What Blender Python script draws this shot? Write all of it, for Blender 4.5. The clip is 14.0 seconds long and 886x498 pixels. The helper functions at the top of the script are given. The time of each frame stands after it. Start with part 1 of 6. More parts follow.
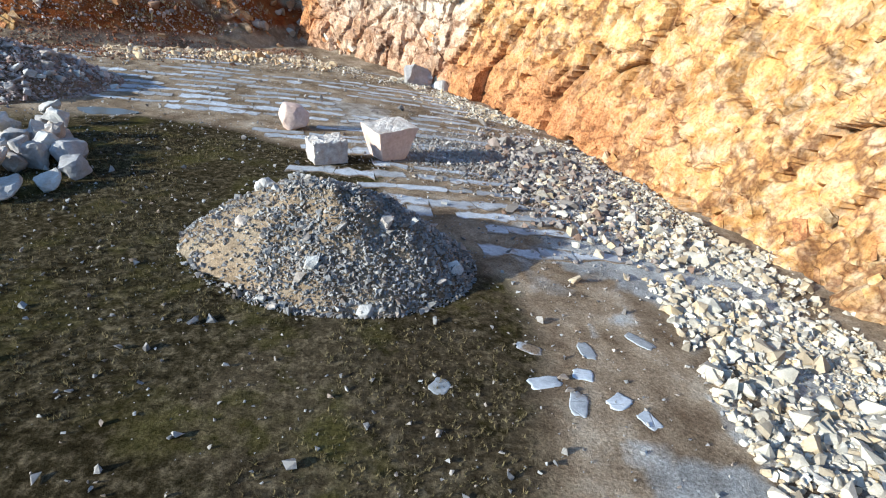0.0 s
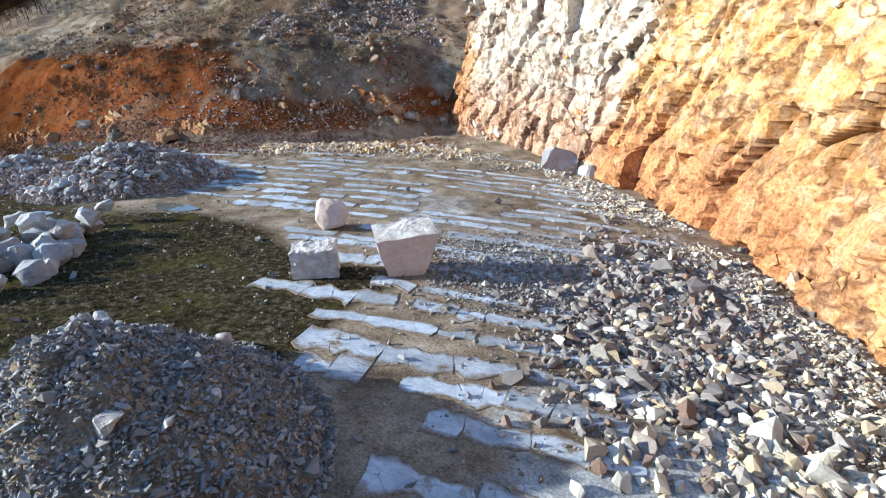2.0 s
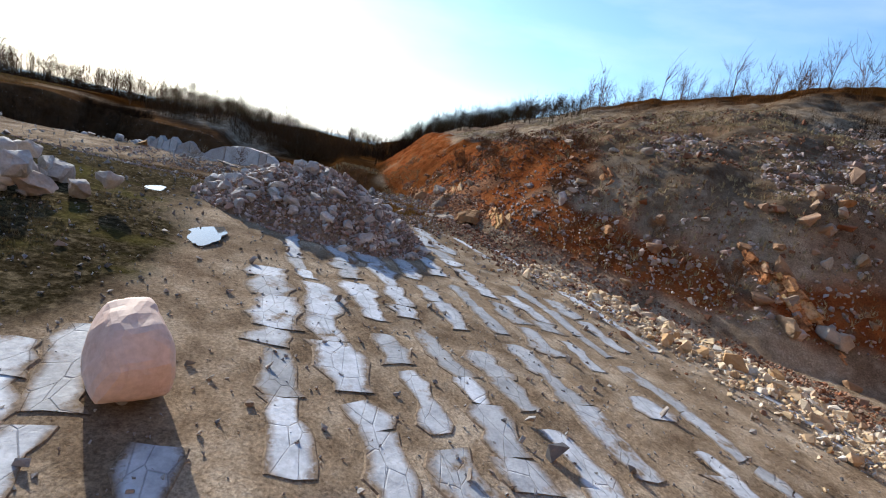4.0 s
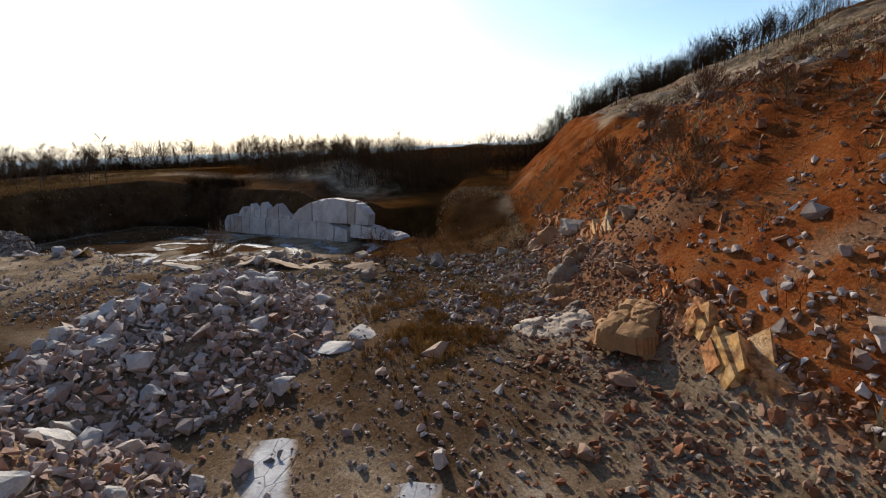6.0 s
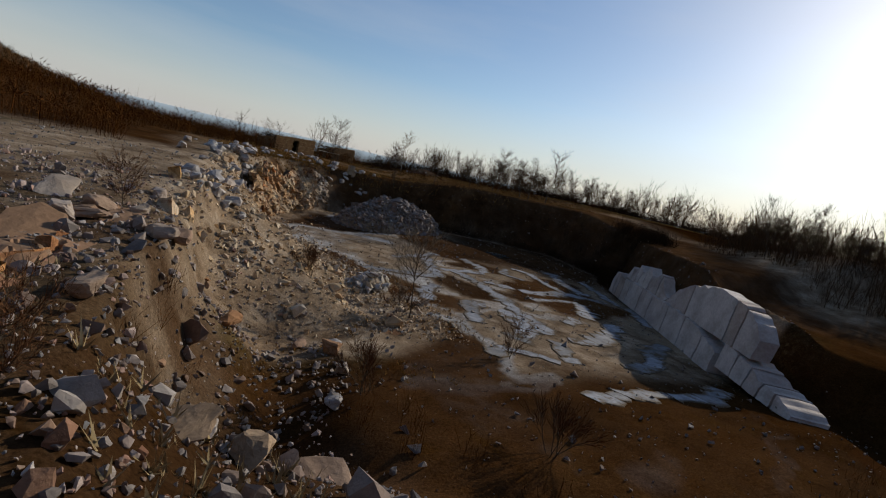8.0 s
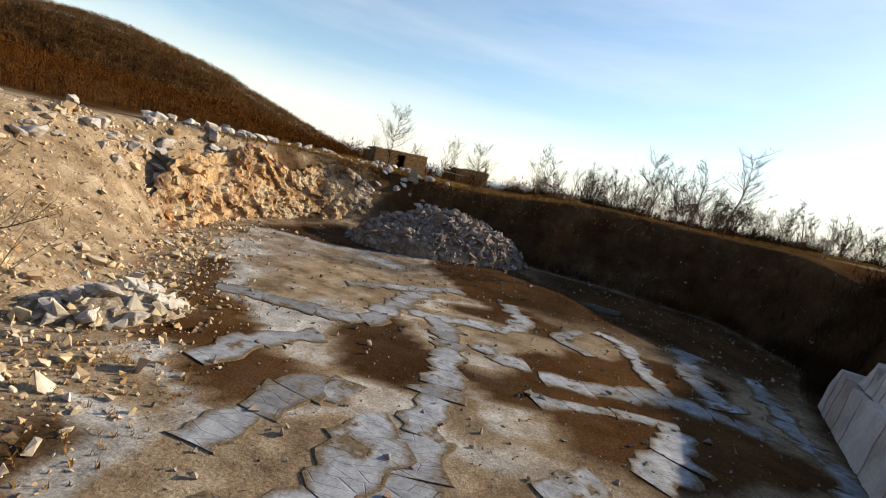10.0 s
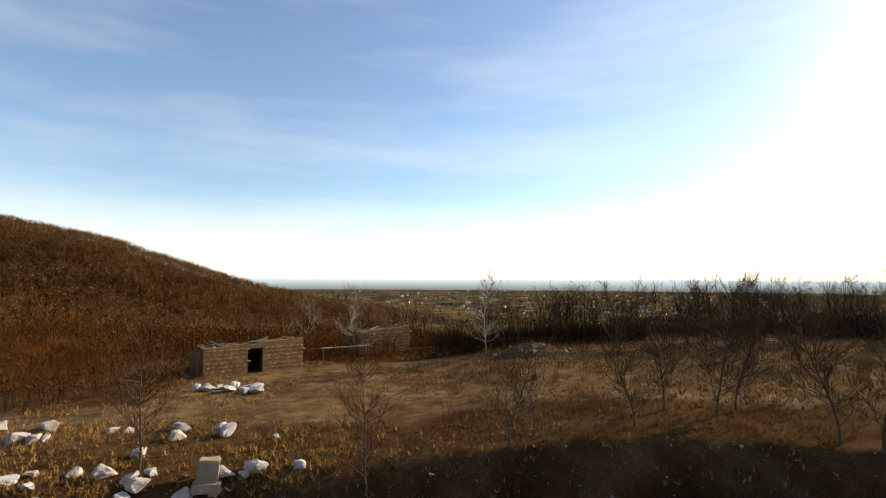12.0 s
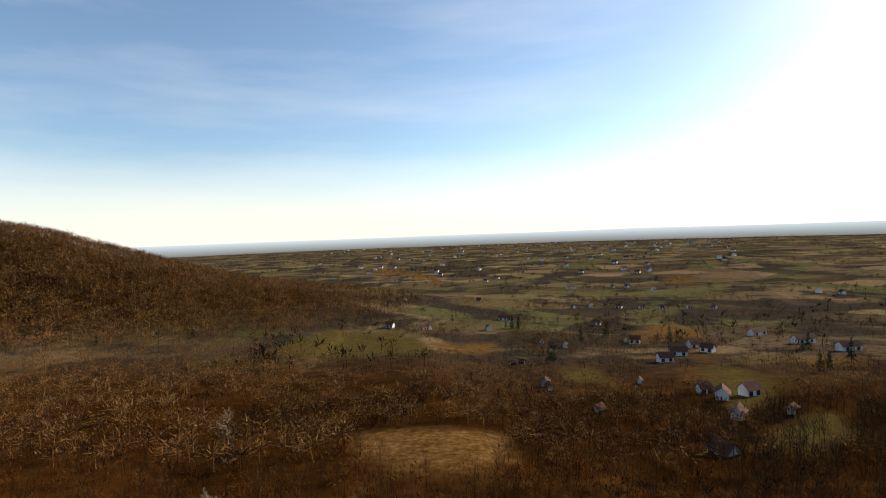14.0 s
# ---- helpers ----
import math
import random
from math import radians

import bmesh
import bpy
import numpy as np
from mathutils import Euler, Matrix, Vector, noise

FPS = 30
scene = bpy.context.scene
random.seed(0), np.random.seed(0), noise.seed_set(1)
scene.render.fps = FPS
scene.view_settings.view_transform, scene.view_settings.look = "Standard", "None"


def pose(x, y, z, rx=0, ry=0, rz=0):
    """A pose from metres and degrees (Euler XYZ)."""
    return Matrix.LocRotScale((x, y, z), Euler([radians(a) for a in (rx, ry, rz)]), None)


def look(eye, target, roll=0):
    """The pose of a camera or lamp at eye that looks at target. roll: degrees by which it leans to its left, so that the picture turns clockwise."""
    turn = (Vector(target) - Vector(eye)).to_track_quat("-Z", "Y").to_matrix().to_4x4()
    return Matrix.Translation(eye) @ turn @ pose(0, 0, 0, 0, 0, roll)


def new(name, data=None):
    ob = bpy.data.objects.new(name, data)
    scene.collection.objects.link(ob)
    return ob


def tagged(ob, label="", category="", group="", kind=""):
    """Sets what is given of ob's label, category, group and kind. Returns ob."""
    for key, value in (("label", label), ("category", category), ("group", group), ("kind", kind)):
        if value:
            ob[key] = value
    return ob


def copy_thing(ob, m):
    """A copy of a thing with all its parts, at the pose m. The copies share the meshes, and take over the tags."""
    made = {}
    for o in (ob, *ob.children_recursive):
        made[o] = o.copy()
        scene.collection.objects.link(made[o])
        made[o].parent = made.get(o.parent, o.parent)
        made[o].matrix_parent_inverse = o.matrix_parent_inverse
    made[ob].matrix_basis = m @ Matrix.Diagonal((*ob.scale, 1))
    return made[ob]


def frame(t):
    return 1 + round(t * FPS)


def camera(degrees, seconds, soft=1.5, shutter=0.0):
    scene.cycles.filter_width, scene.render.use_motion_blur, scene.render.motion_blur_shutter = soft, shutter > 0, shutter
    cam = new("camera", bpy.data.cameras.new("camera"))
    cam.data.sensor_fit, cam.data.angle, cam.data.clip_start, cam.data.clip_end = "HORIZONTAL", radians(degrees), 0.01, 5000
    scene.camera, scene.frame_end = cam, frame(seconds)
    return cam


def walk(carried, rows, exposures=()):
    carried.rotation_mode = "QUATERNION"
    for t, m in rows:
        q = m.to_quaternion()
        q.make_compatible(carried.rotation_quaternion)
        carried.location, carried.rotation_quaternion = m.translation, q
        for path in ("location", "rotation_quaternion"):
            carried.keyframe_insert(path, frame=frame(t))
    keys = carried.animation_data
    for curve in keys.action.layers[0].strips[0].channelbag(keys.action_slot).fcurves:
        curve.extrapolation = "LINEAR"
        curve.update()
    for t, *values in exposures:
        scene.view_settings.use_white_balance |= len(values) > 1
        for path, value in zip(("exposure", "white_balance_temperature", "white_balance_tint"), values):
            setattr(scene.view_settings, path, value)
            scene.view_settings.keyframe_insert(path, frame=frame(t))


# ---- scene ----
# seconds, place in metres, heading to the left of +y, pitch, lean (degrees)
WALK = [
    (0.00, -0.45, 0.69, 9.22, -1.23, -33.62, 5.80),
    (0.50, 2.11, 1.47, 9.70, 11.72, -31.99, -2.51),
    (1.00, 3.81, 3.17, 9.46, 19.65, -29.81, -6.77),
    (1.50, 4.84, 5.68, 8.62, 26.55, -26.27, -3.55),
    (2.00, 5.43, 8.96, 7.68, 28.52, -24.96, -4.39),
    (2.50, 4.96, 13.11, 6.39, 32.91, -21.14, -3.72),
    (3.00, 3.57, 17.61, 5.13, 45.91, -18.34, -0.32),
    (3.50, 1.52, 21.95, 4.21, 60.92, -13.77, 4.88),
    (4.00, -0.97, 26.07, 3.93, 77.31, -10.07, 11.68),
    (4.20, -2.02, 28.01, 4.02, 84.35, -9.70, 12.26),
    (4.62, -4.92, 30.69, 4.08, 94.19, -8.54, 13.17),
    (5.04, -9.05, 31.85, 4.36, 97.65, -9.22, 9.10),
    (5.46, -13.94, 32.05, 4.70, 97.82, -10.62, 3.16),
    (5.88, -19.11, 31.84, 4.93, 97.80, -11.64, -1.58),
    (6.30, -24.10, 31.79, 4.87, 100.68, -11.16, -2.01),
    (6.50, -26.38, 31.95, 4.72, 102.21, -10.65, 0.29),
    (7.00, -31.99, 32.14, 4.44, 109.62, -8.50, 2.56),
    (7.50, -37.97, 33.09, 3.64, 135.67, -7.17, 7.49),
    (7.70, -39.99, 33.03, 3.41, 144.89, -7.87, 10.04),
    (8.12, -44.89, 33.01, 2.81, 162.77, -9.05, 14.78),
    (8.54, -49.66, 31.91, 2.30, 174.72, -12.03, 19.18),
    (8.96, -53.81, 29.72, 1.93, 181.66, -14.82, 21.98),
    (9.38, -56.82, 26.43, 1.78, 184.52, -15.43, 21.90),
    (9.80, -58.21, 22.04, 1.91, 184.22, -11.87, 17.70),
    (10.00, -58.68, 19.52, 1.85, 183.88, -8.49, 14.08),
    (10.50, -58.88, 13.82, 2.40, 181.61, -1.37, 6.54),
    (11.00, -59.01, 7.83, 3.73, 180.30, -0.91, 1.35),
    (11.50, -59.11, 2.53, 4.98, 180.04, 1.11, 0.13),
    (12.00, -59.33, -2.41, 6.96, 178.52, 3.61, 0.25),
    (12.50, -59.90, -6.77, 9.54, 177.19, 2.93, -0.18),
    (13.00, -60.19, -10.58, 13.75, 175.85, 3.17, -1.02),
    (13.50, -60.96, -15.34, 18.55, 175.91, 0.49, -1.27),
    (14.00, -61.84, -19.84, 25.66, 175.57, -1.89, -2.15),
]


def flown(x, y, z, heading, pitch, lean):
    h, p = radians(heading), radians(pitch)
    ahead = Vector((-math.sin(h) * math.cos(p), math.cos(h) * math.cos(p), math.sin(p)))
    return look((x, y, z), Vector((x, y, z)) + ahead, lean)


cam = camera(83.0, 14.0, soft=1.1)
# stops and white balance along the flight
walk(cam, [(t, flown(*row)) for t, *row in WALK],
     exposures=[(0.0, 0.95, 5850, 0), (1.5, 1.05, 5600, 0), (2.5, 1.15, 5650, 0), (4.2, 0.75, 6400, 8), (6.3, 0.25, 7200, 10), (7.0, -0.15, 7200, 10), (7.7, -0.6, 7000, 10), (9.8, 0.55, 8100, 8), (11.0, 0.68, 8200, 9), (13.0, 0.52, 8000, 10), (13.5, 0.4, 8000, 10), (14.0, 0.46, 7800, 10)])

# ---- sky and sun ----
SUN_HEADING, SUN_HEIGHT = 117.0, 22.5
to_sun = Vector((-math.sin(radians(SUN_HEADING)) * math.cos(radians(SUN_HEIGHT)),
                 math.cos(radians(SUN_HEADING)) * math.cos(radians(SUN_HEIGHT)), math.sin(radians(SUN_HEIGHT))))
world = bpy.data.worlds.new("sky")
scene.world = world
world.use_nodes = True
wn = world.node_tree
sky = wn.nodes.new("ShaderNodeTexSky")
sky.sky_type, sky.sun_disc = "NISHITA", False
sky.sun_elevation, sky.sun_rotation = radians(SUN_HEIGHT), math.atan2(to_sun.x, to_sun.y)
sky.altitude, sky.air_density, sky.dust_density, sky.ozone_density = 200, 1.0, 0.6, 4.5
wn.nodes["Background"].inputs["Strength"].default_value = 0.15
# thin streaks of high cloud
wc = wn.nodes.new("ShaderNodeTexCoord")
wm = wn.nodes.new("ShaderNodeMapping")
wm.inputs["Scale"].default_value, wm.inputs["Rotation"].default_value = (1.2, 2.6, 9.0), (0.1, 0.25, 0.5)
wz = wn.nodes.new("ShaderNodeTexNoise")
wz.inputs["Scale"].default_value, wz.inputs["Detail"].default_value, wz.inputs["Roughness"].default_value = 1.3, 7.0, 0.55
wr = wn.nodes.new("ShaderNodeValToRGB")
wr.color_ramp.elements[0].position, wr.color_ramp.elements[1].position = 0.45, 0.85
wr.color_ramp.elements[1].color = (0.2, 0.2, 0.2, 1)
wx = wn.nodes.new("ShaderNodeMix")
wx.data_type, wx.blend_type = "RGBA", "MIX"
wx.inputs[7].default_value = (6.5, 6.6, 6.9, 1)
wn.links.new(wc.outputs["Generated"], wm.inputs["Vector"])
wn.links.new(wm.outputs["Vector"], wz.inputs["Vector"])
wn.links.new(wz.outputs["Fac"], wr.inputs["Fac"])
wn.links.new(wr.outputs["Color"], wx.inputs[0])
wn.links.new(sky.outputs["Color"], wx.inputs[6])
# pale haze low over the horizon, all round
ws = wn.nodes.new("ShaderNodeSeparateXYZ")
wh = wn.nodes.new("ShaderNodeValToRGB")
wh.color_ramp.elements[0].position, wh.color_ramp.elements[1].position = 0.0, 0.16
wh.color_ramp.elements[0].color, wh.color_ramp.elements[1].color = (0.75, 0.75, 0.75, 1), (0, 0, 0, 1)
wy = wn.nodes.new("ShaderNodeMix")
wy.data_type, wy.blend_type = "RGBA", "MIX"
wy.inputs[7].default_value = (5.3, 5.5, 6.0, 1)
wn.links.new(wc.outputs["Generated"], ws.inputs[0])
wn.links.new(ws.outputs["Z"], wh.inputs["Fac"])
wn.links.new(wh.outputs["Color"], wy.inputs[0])
wn.links.new(wx.outputs[2], wy.inputs[6])
wn.links.new(wy.outputs[2], wn.nodes["Background"].inputs["Color"])
sun = new("sun", bpy.data.lights.new("sun", "SUN"))
sun.data.energy, sun.data.angle, sun.data.color = 5.0, radians(0.6), (1.0, 0.93, 0.83)
sun.matrix_world = look((0, 0, 60), Vector((0, 0, 60)) - to_sun)


# ---- materials ----
def nodes(name, rough=0.85, metal=0.0, spec=0.3):
    m = bpy.data.materials.new(name)
    m.use_nodes = True
    t = m.node_tree
    b = t.nodes["Principled BSDF"]
    b.inputs["Roughness"].default_value, b.inputs["Metallic"].default_value = rough, metal
    b.inputs["Specular IOR Level"].default_value = spec
    return m, t, b


def add(t, kind, **inputs):
    n = t.nodes.new(kind)
    for k, v in inputs.items():
        n.inputs[k].default_value = v
    return n


def noise_tex(t, scale, detail=6.0, rough=0.6, coord="Object"):
    c = t.nodes.new("ShaderNodeTexCoord")
    n = add(t, "ShaderNodeTexNoise", Scale=scale, Detail=detail, Roughness=rough)
    t.links.new(c.outputs[coord], n.inputs["Vector"])
    return n.outputs["Fac"]


def ramp(t, fac, stops):
    r = t.nodes.new("ShaderNodeValToRGB")
    els = r.color_ramp.elements
    while len(els) < len(stops):
        els.new(0.5)
    for e, (p, c) in zip(els, stops):
        e.position, e.color = p, (*c, 1)
    t.links.new(fac, r.inputs["Fac"])
    return r.outputs["Color"]


def mixc(t, fac, a, b, mode="MIX"):
    n = t.nodes.new("ShaderNodeMix")
    n.data_type, n.blend_type = "RGBA", mode
    for sock, v in ((n.inputs[0], fac), (n.inputs[6], a), (n.inputs[7], b)):
        if isinstance(v, (int, float)):
            sock.default_value = v
        elif isinstance(v, tuple):
            sock.default_value = (*v, 1)
        else:
            t.links.new(v, sock)
    return n.outputs[2]


def mathn(t, op, a, b=0.0):
    n = t.nodes.new("ShaderNodeMath")
    n.operation, n.use_clamp = op, op in ("ADD", "SUBTRACT", "MULTIPLY")
    for sock, v in ((n.inputs[0], a), (n.inputs[1], b)):
        if isinstance(v, (int, float)):
            sock.default_value = v
        else:
            t.links.new(v, sock)
    return n.outputs[0]


def bump(t, b, height, strength=0.5, distance=0.05):
    n = add(t, "ShaderNodeBump", Strength=strength, Distance=distance)
    t.links.new(height, n.inputs["Height"])
    t.links.new(n.outputs["Normal"], b.inputs["Normal"])


def stone_material(name, colours, scale=3.0, per="island", rough=0.85, bumps=0.6):
    """Broken rock: a colour of its own for each piece, grain, stains and relief."""
    m, t, b = nodes(name, rough, spec=0.0 if rough > 0.89 else 0.15)
    if per == "island":
        rnd = t.nodes.new("ShaderNodeNewGeometry").outputs["Random Per Island"]
    else:
        rnd = t.nodes.new("ShaderNodeObjectInfo").outputs["Random"]
    k = len(colours)
    own = ramp(t, rnd, [(i / max(1, k - 1), c) for i, c in enumerate(colours)])
    big, fine = noise_tex(t, scale, 5), noise_tex(t, scale * 9, 4)
    col = mixc(t, 0.55, own, ramp(t, big, [(0.3, (0.35, 0.3, 0.26)), (0.62, (0.95, 0.95, 0.95))]), "MULTIPLY")
    col = mixc(t, 0.35, col, ramp(t, fine, [(0.3, (0.4, 0.38, 0.36)), (0.7, (1, 1, 1))]), "MULTIPLY")
    t.links.new(col, b.inputs["Base Color"])
    bump(t, b, mathn(t, "ADD", mathn(t, "MULTIPLY", big, 0.6), mathn(t, "MULTIPLY", fine, 0.4)), bumps, 0.06)
    return m


def plain_material(name, a, bcol, scale=4.0, rough=0.85, bumps=0.4, dist=0.02, stretch=None):
    m, t, b = nodes(name, rough, spec=0.0 if rough > 0.89 else 0.2)
    big, fine = noise_tex(t, scale, 6), noise_tex(t, scale * 8, 4)
    col = ramp(t, big, [(0.3, a), (0.7, bcol)])
    col = mixc(t, 0.3, col, ramp(t, fine, [(0.3, (0.45, 0.45, 0.45)), (0.7, (1, 1, 1))]), "MULTIPLY")
    t.links.new(col, b.inputs["Base Color"])
    bump(t, b, fine, bumps, dist)
    return m


def ground_material():
    m, t, b = nodes("quarry_ground", 1.0, spec=0.0)
    zone = t.nodes.new("ShaderNodeVertexColor")
    zone.layer_name = "zone"
    sep = t.nodes.new("ShaderNodeSeparateColor")
    t.links.new(zone.outputs["Color"], sep.inputs[0])
    wide, mid, fine, grit = noise_tex(t, 0.12, 6), noise_tex(t, 0.9, 7, 0.65), noise_tex(t, 5.0, 6, 0.7), noise_tex(t, 17.0, 9, 0.75)
    dirt = ramp(t, mid, [(0.3, (0.13, 0.088, 0.055)), (0.5, (0.27, 0.20, 0.135)), (0.72, (0.44, 0.36, 0.27))])
    turf = ramp(t, fine, [(0.34, (0.014, 0.011, 0.006)), (0.5, (0.044, 0.034, 0.018)), (0.72, (0.18, 0.14, 0.085))])
    turf = mixc(t, ramp(t, noise_tex(t, 0.45, 5), [(0.52, (0, 0, 0)), (0.66, (1, 1, 1))]), turf, ramp(t, fine, [(0.3, (0.035, 0.031, 0.010)), (0.7, (0.11, 0.09, 0.033))]))
    red = ramp(t, mid, [(0.28, (0.055, 0.02, 0.009)), (0.44, (0.165, 0.045, 0.014)), (0.57, (0.21, 0.072, 0.024)), (0.66, (0.12, 0.066, 0.038)), (0.78, (0.22, 0.15, 0.10))])
    pale = ramp(t, mid, [(0.3, (0.24, 0.23, 0.22)), (0.6, (0.46, 0.45, 0.43)), (0.75, (0.62, 0.62, 0.6))])
    brush = ramp(t, wide, [(0.3, (0.018, 0.007, 0.002)), (0.6, (0.058, 0.023, 0.006)), (0.8, (0.12, 0.058, 0.016))])

    def edged(chan):
        return ramp(t, mathn(t, "ADD", sep.outputs[chan], mathn(t, "SUBTRACT", mathn(t, "MULTIPLY", mid, 0.8), 0.4)), [(0.35, (0, 0, 0)), (0.65, (1, 1, 1))])
    col = mixc(t, edged(0), dirt, turf)
    col = mixc(t, edged(1), col, red)
    col = mixc(t, edged(2), col, pale)
    col = mixc(t, zone.outputs["Alpha"], col, brush)
    # fields and meadows of the plain
    far = t.nodes.new("ShaderNodeVertexColor")
    far.layer_name = "fields"
    cell = add(t, "ShaderNodeTexVoronoi", Scale=0.017)
    place = t.nodes.new("ShaderNodeTexCoord")
    stretch = t.nodes.new("ShaderNodeMapping")
    stretch.inputs["Rotation"].default_value, stretch.inputs["Scale"].default_value = (0, 0, 0.5), (1.0, 1.35, 1.0)
    t.links.new(place.outputs["Object"], stretch.inputs["Vector"])
    t.links.new(stretch.outputs["Vector"], cell.inputs["Vector"])
    tone = t.nodes.new("ShaderNodeSeparateColor")
    t.links.new(cell.outputs["Color"], tone.inputs[0])
    field = ramp(t, tone.outputs[0], [(0.0, (0.06, 0.043, 0.026)), (0.3, (0.13, 0.09, 0.045)), (0.5, (0.085, 0.085, 0.034)), (0.75, (0.22, 0.15, 0.08)), (1.0, (0.09, 0.062, 0.04))])
    field = mixc(t, ramp(t, noise_tex(t, 0.02, 6), [(0.48, (0, 0, 0)), (0.56, (1, 1, 1))]), field, (0.045, 0.036, 0.026))
    kind = t.nodes.new("ShaderNodeSeparateColor")
    t.links.new(far.outputs["Color"], kind.inputs[0])
    col = mixc(t, kind.outputs[0], col, field)
    col = mixc(t, kind.outputs[1], col, ramp(t, mid, [(0.3, (0.055, 0.04, 0.012)), (0.7, (0.105, 0.078, 0.026))]))
    col = mixc(t, kind.outputs[2], col, ramp(t, mid, [(0.3, (0.06, 0.029, 0.009)), (0.5, (0.125, 0.064, 0.021)), (0.72, (0.22, 0.13, 0.052))]))
    col = mixc(t, 0.75, col, ramp(t, grit, [(0.33, (0.25, 0.22, 0.19)), (0.52, (0.95, 0.95, 0.95)), (0.7, (1.8, 1.77, 1.7))]), "MULTIPLY")
    col = mixc(t, 0.6, col, ramp(t, noise_tex(t, 0.35, 8, 0.7), [(0.38, (0.45, 0.42, 0.4)), (0.56, (1.1, 1.1, 1.1))]), "MULTIPLY")
    t.links.new(col, b.inputs["Base Color"])
    bump(t, b, mathn(t, "ADD", mathn(t, "MULTIPLY", fine, 0.6), mathn(t, "MULTIPLY", grit, 0.4)), 0.9, 0.06)
    return m


def cliff_material():
    """Weathered limestone: white and pink at one end, ochre and orange further on, dark cracks."""
    m, t, b = nodes("cliff_rock", 0.92, spec=0.08)
    zone = t.nodes.new("ShaderNodeVertexColor")
    zone.layer_name = "zone"
    sep = t.nodes.new("ShaderNodeSeparateColor")
    t.links.new(zone.outputs["Color"], sep.inputs[0])
    wide, mid, fine = noise_tex(t, 0.28, 6, 0.6), noise_tex(t, 1.3, 7, 0.7), noise_tex(t, 7.0, 6, 0.7)
    white = ramp(t, mid, [(0.28, (0.37, 0.25, 0.16)), (0.46, (0.57, 0.47, 0.36)), (0.7, (0.70, 0.64, 0.53))])
    ochre = ramp(t, mid, [(0.28, (0.40, 0.18, 0.06)), (0.45, (0.58, 0.33, 0.12)), (0.56, (0.58, 0.41, 0.23)), (0.70, (0.63, 0.50, 0.36))])
    tan = ramp(t, mid, [(0.3, (0.24, 0.17, 0.095)), (0.55, (0.37, 0.28, 0.17)), (0.72, (0.50, 0.42, 0.30))])
    rust = ramp(t, fine, [(0.3, (0.32, 0.12, 0.045)), (0.7, (0.60, 0.29, 0.13))])
    k = ramp(t, mathn(t, "ADD", sep.outputs[0], mathn(t, "SUBTRACT", mathn(t, "MULTIPLY", wide, 1.0), 0.5)), [(0.36, (0, 0, 0)), (0.62, (1, 1, 1))])
    col = mixc(t, k, ochre, white)
    k = ramp(t, mathn(t, "ADD", sep.outputs[1], mathn(t, "SUBTRACT", mathn(t, "MULTIPLY", wide, 1.0), 0.5)), [(0.36, (0, 0, 0)), (0.62, (1, 1, 1))])
    col = mixc(t, k, col, tan)
    crack = add(t, "ShaderNodeTexVoronoi", Scale=0.55)
    crack.feature = "DISTANCE_TO_EDGE"
    place = t.nodes.new("ShaderNodeTexCoord")
    warp = t.nodes.new("ShaderNodeMapping")
    warp.inputs["Rotation"].default_value, warp.inputs["Scale"].default_value = (0.5, 0.4, 0.3), (1.0, 1.0, 1.8)
    wob = add(t, "ShaderNodeTexNoise", Scale=0.9, Detail=6.0)
    t.links.new(place.outputs["Object"], wob.inputs["Vector"])
    shift = t.nodes.new("ShaderNodeMix")
    shift.data_type = "RGBA"
    shift.inputs[0].default_value = 0.5
    t.links.new(place.outputs["Object"], shift.inputs[6])
    bigger = mixc(t, 1.0, wob.outputs["Color"], (3.0, 3.0, 3.0), "MULTIPLY")
    t.links.new(bigger, shift.inputs[7])
    t.links.new(shift.outputs[2], warp.inputs["Vector"])
    t.links.new(warp.outputs["Vector"], crack.inputs["Vector"])
    gap = ramp(t, crack.outputs["Distance"], [(0.0, (1, 1, 1)), (0.085, (0, 0, 0))])
    k = ramp(t, mathn(t, "ADD", sep.outputs[2], mathn(t, "SUBTRACT", mathn(t, "MULTIPLY", noise_tex(t, 0.42, 8, 0.7), 1.9), 0.95)), [(0.4, (0, 0, 0)), (0.66, (1, 1, 1))])
    col = mixc(t, k, col, rust)
    col = mixc(t, mathn(t, "MULTIPLY", gap, ramp(t, wide, [(0.36, (0, 0, 0)), (0.5, (0.85, 0.85, 0.85))])), col, (0.15, 0.062, 0.03))
    col = mixc(t, 0.75, col, ramp(t, fine, [(0.32, (0.35, 0.3, 0.26)), (0.52, (1, 1, 1))]), "MULTIPLY")
    col = mixc(t, 0.8, col, ramp(t, noise_tex(t, 0.55, 8, 0.72), [(0.36, (0.42, 0.36, 0.31)), (0.52, (1, 1, 1))]), "MULTIPLY")
    t.links.new(col, b.inputs["Base Color"])
    bump(t, b, mathn(t, "ADD", mathn(t, "MULTIPLY", mid, 0.6), mathn(t, "MULTIPLY", fine, 0.4)), 0.9, 0.14)
    return m


